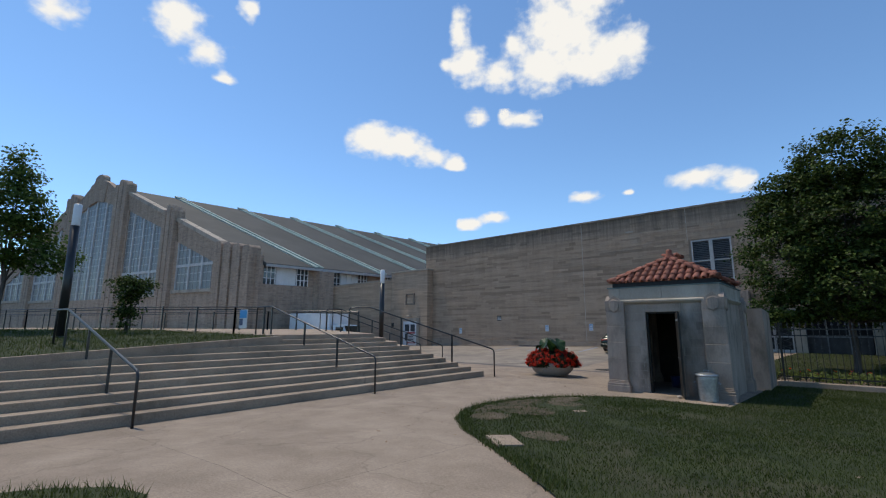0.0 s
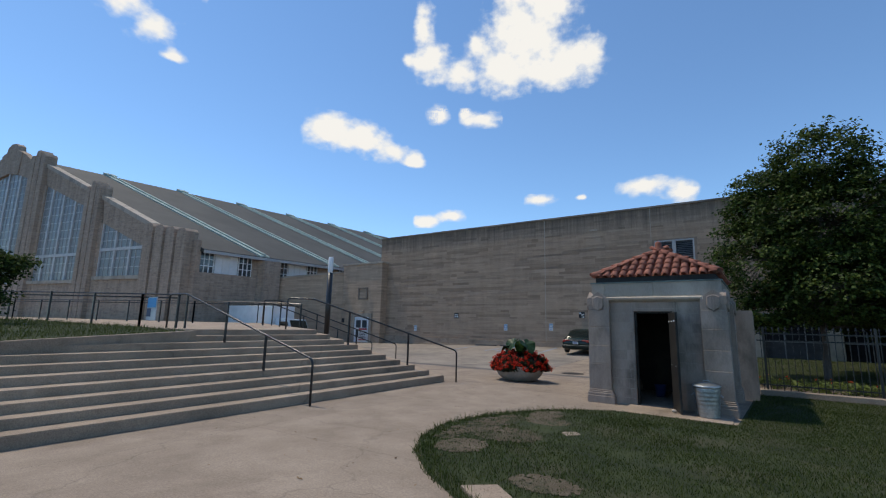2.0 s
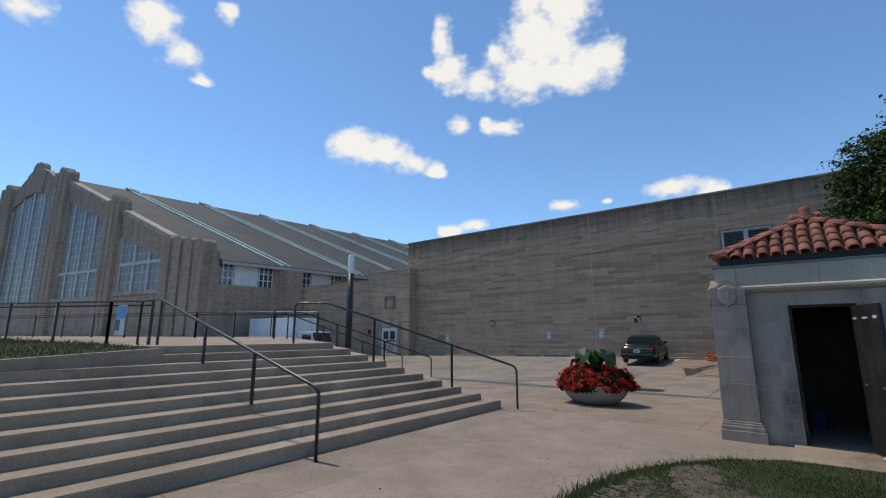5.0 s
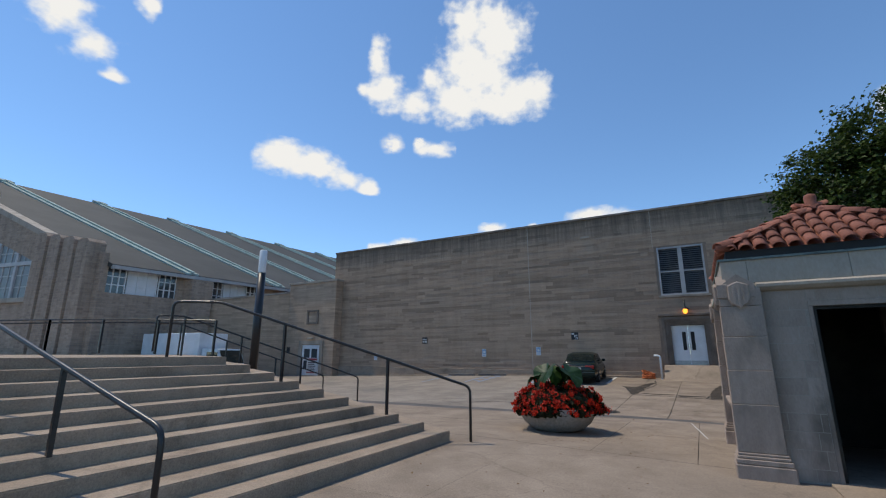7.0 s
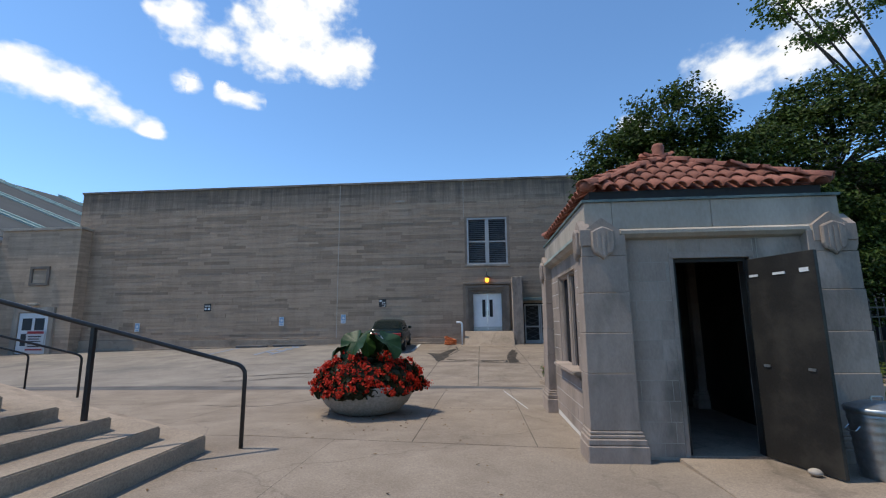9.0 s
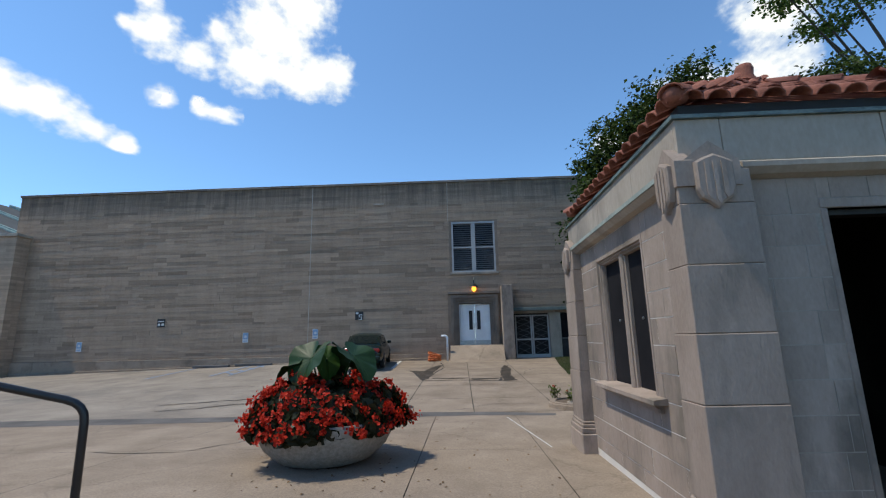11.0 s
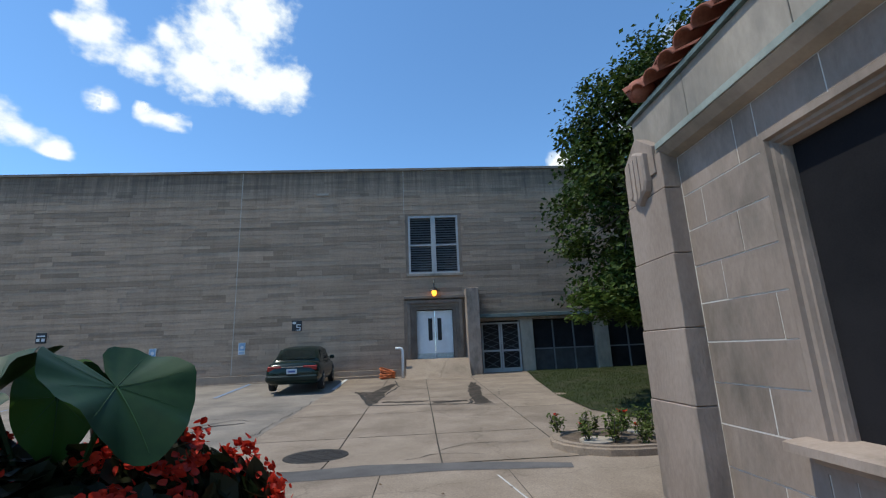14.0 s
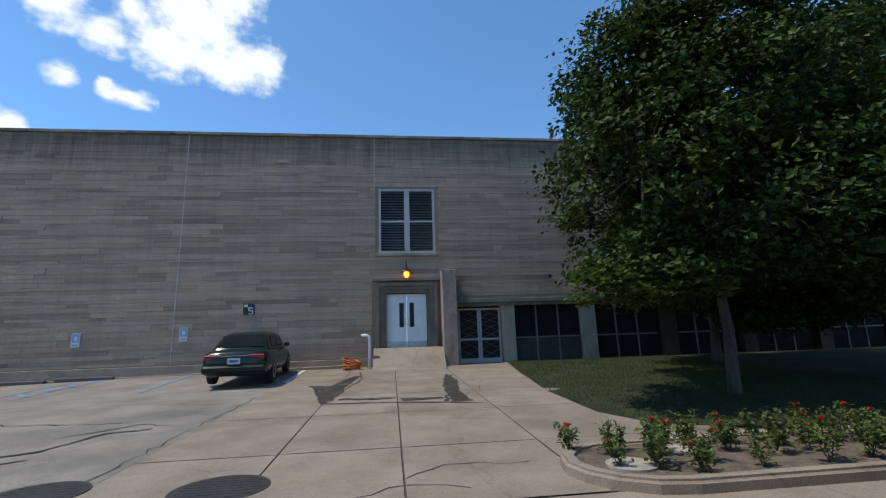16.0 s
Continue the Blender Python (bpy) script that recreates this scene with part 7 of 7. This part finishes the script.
# dry leaves blown over the paving
rd = random.Random(77)
litter = empty("leaf_litter", "scattered dry brown leaves on the paving", "leaves", kind="stuff")
cs = []
for _ in range(260):
    x, y = (rd.gauss(PX, 1.3), rd.gauss(PY - 0.5, 1.0)) if rd.random() < 0.45 else (rd.uniform(-4, 1.5), rd.uniform(-9, 6))
    if x < -3.9 or (x > -0.3 and y > -1.2) or x > 0.5 + 0 * y and y > -7:
        continue
    cs.append((x, y, level(x, y) + 0.008))
vs, fs = leaf_cloud(cs, [(0, 0, 1)] * len(cs), 0.028, rd, 0, 1.5, 0.25)
mesh_part("leaf_scatter", vs, fs, leaf_mat("dry brown leaves", (0.09, 0.05, 0.03), (0.22, 0.14, 0.07), 0.8, 0.1), litter)

# ---- coursed stone strips of the long wall ----
def wall_strips():
    """Thin courses of uneven height and length; the stretch round the door as single stones, the rest joined."""
    rn = random.Random(91)
    cuts_ = [(-1.92, 0.66, 4.58, 7.47), (-2.06, 1.24, 0.0, 3.71), (1.24, 24.0, 0.0, 2.79)]
    vs_, fs_, singles, z, nominal = [], [], 0, 0.625, (0.11, 0.15, 0.15, 0.18, 0.20, 0.24)
    quads = ((0, 1, 2, 3), (0, 4, 5, 1), (1, 5, 6, 2), (2, 6, 7, 3), (3, 7, 4, 0))
    while z < WTOP - 0.04:
        zt = min(WTOP, z + rn.choice(nominal))
        if WTOP - zt < 0.08:
            zt = WTOP
        u = -26.1 - rn.uniform(0, 1.2)
        while u < 24:
            ue = u + rn.choice((0.45, 0.7, 0.9, 1.2, 1.5, 2.0, 2.6, 3.2)) * rn.uniform(0.8, 1.2)
            segs = [(max(u, -26.1), min(ue, 24.0))]
            for h0, h1, hz0, hz1 in cuts_:
                if zt > hz0 and z < hz1:
                    segs = [q for a, b in segs for q in (((a, b),) if b <= h0 or a >= h1 else ((a, h0), (h1, b)))]
            for a, b in segs:
                if b - a < 0.05:
                    continue
                g, front = 0.0035, WALL_Y + rn.choice((0.001, 0.004, 0.007, 0.011))
                co = [(x, y, q) for y in (front, WALL_Y + 0.03) for x, q in ((a + g, z + g), (b - g, z + g), (b - g, zt - g), (a + g, zt - g))]
                if singles < 300 and -6.2 < (a + b) / 2 < 3.2 and 0.6 < z < 7.6:
                    singles += 1
                    mesh_part("stone_strip", co, quads, M_STRIP, long_wall)
                else:
                    i = len(vs_)
                    vs_ += co
                    fs_ += [tuple(i + k for k in q) for q in quads]
            u = ue
        z = zt
    joined = mesh_part("stone_strips", vs_, fs_, M_STRIPS, long_wall)
    tagged(joined, "thin weathered limestone courses of uneven tone", kind="stuff")


wall_strips()

# ---- clouds, far off ----
def cloud(label, blobs, seed, dist=1600.0):
    """A fair-weather cloud far away: lobes given by bearing, elevation, half-width and half-height in degrees."""
    az0 = sum(b[0] for b in blobs) / len(blobs)
    el0 = sum(b[1] for b in blobs) / len(blobs)
    x0_, x1_ = min(b[0] - b[2] * 1.5 for b in blobs), max(b[0] + b[2] * 1.5 for b in blobs)
    y0_, y1_ = min(b[1] - b[3] * 1.5 for b in blobs), max(b[1] + b[3] * 1.5 for b in blobs)
    nx, ny = max(36, int((x1_ - x0_) * 18)), max(30, int((y1_ - y0_) * 18))
    vs_, dens = [], []
    for j in range(ny + 1):
        for i in range(nx + 1):
            a, e = x0_ + (x1_ - x0_) * i / nx, y0_ + (y1_ - y0_) * j / ny
            ra, re = radians(a), radians(e)
            vs_.append((dist * math.sin(ra) * math.cos(re), dist * math.cos(ra) * math.cos(re), dist * math.sin(re)))
            d = -1.0
            for ba, be, bw, bh in blobs:
                q = 1 - math.sqrt(((a - ba) / bw) ** 2 + ((e - be) / bh) ** 2)
                d = max(d, q) if d < -0.4 else (d + q + abs(d - q)) / 2 + 0.10 * math.exp(-abs(d - q) * 4)
            p = Vector((a * 0.28, e * 0.42, seed))
            d += 0.27 + 0.40 * noise.fractal(p, 0.7, 2.1, 3) + 0.24 * noise.fractal(p * 2.6, 0.8, 2.1, 6)
            edge = min(i, nx - i, j * nx / ny, (ny - j) * nx / ny) / (nx * 0.12)
            dens.append(d - 1.2 * max(0, 1 - edge))
    fs_ = [(j * (nx + 1) + i, j * (nx + 1) + i + 1, (j + 1) * (nx + 1) + i + 1, (j + 1) * (nx + 1) + i) for j in range(ny) for i in range(nx)]
    ob = mesh_part("cloud", vs_, fs_, M_CLOUD)
    at = ob.data.attributes.new("cover", "FLOAT", "POINT")
    at.data.foreach_set("value", dens)
    tagged(ob, label, "cloud", "clouds", kind="structure")


M_CLOUD = bpy.data.materials.new("cloud")
M_CLOUD.use_nodes = True
cnt = M_CLOUD.node_tree
cnt.nodes.clear()
co = cnt.nodes.new("ShaderNodeOutputMaterial")
cat_ = cnt.nodes.new("ShaderNodeAttribute")
cat_.attribute_name = "cover"
cr = cnt.nodes.new("ShaderNodeValToRGB")
cr.color_ramp.elements[0].position, cr.color_ramp.elements[1].position = 0.0, 0.9
cr.color_ramp.interpolation = "EASE"
cc = cnt.nodes.new("ShaderNodeValToRGB")
cc.color_ramp.elements[0].position, cc.color_ramp.elements[1].position = 0.25, 0.85
cc.color_ramp.elements[0].color, cc.color_ramp.elements[1].color = (0.84, 0.90, 0.98, 1), (1.0, 0.985, 0.97, 1)
ce, ctr, cmx = cnt.nodes.new("ShaderNodeEmission"), cnt.nodes.new("ShaderNodeBsdfTransparent"), cnt.nodes.new("ShaderNodeMixShader")
ce.inputs["Strength"].default_value = 1.03
cnt.links.new(cat_.outputs["Fac"], cr.inputs["Fac"])
cnt.links.new(cat_.outputs["Fac"], cc.inputs["Fac"])
cnt.links.new(cc.outputs["Color"], ce.inputs["Color"])
cnt.links.new(cr.outputs["Color"], cmx.inputs[0])
cnt.links.new(ctr.outputs[0], cmx.inputs[1])
cnt.links.new(ce.outputs[0], cmx.inputs[2])
cnt.links.new(cmx.outputs[0], co.inputs["Surface"])

cloud("large bright white cumulus cloud", [(-23.6, 35.2, 5.6, 5.2), (-27.3, 31.0, 4.4, 3.0), (-17.2, 32.2, 4.2, 2.6), (-21.5, 38.6, 4.2, 4.0), (-26.4, 40.2, 2.8, 2.6), (-22.0, 31.0, 5.0, 2.2), (-38.9, 36.2, 1.5, 2.4), (-37.6, 32.4, 2.8, 2.2), (-41.0, 32.4, 1.6, 1.0), (-33.6, 31.2, 3.0, 1.9), (-31.4, 34.2, 1.6, 1.6)], 1.3)
cloud("small white cloud fragment", [(-36.4, 26.5, 1.6, 1.3)], 2.1)
cloud("small white cloud fragment", [(-30.6, 25.9, 2.6, 1.0), (-32.6, 26.6, 1.0, 0.7)], 2.9)
cloud("long white cloud", [(-51.0, 23.6, 3.6, 2.1), (-46.4, 23.0, 3.6, 1.9), (-42.6, 21.5, 3.0, 1.3), (-39.4, 20.7, 2.0, 1.0)], 3.7)
cloud("broken white cloud high in the sky", [(-74.5, 32.2, 3.6, 2.0), (-71.6, 30.0, 2.4, 1.5), (-69.2, 27.7, 1.5, 0.9), (-66.9, 35.4, 1.4, 1.2)], 4.4)
cloud("small low white cloud", [(-37.6, 13.1, 1.7, 0.8), (-34.3, 13.9, 2.0, 0.8)], 5.2)
cloud("small low white cloud", [(-22.6, 15.8, 2.2, 0.75), (-17.4, 15.9, 0.9, 0.4)], 6.1)
cloud("low white cloud bank", [(-10.4, 16.8, 3.0, 1.1), (-6.0, 15.7, 1.9, 1.2)], 7.6)
cloud("white cloud behind the trees", [(30.5, 25.7, 5.0, 2.8), (38.0, 31.0, 4.2, 3.4), (37.0, 26.0, 4.6, 2.6)], 8.2)
cloud("small white cloud by the tree", [(19.8, 22.6, 1.8, 1.3)], 9.3)
cloud("white cloud at the edge of the sky", [(-85.5, 29.5, 2.4, 1.5)], 10.4)
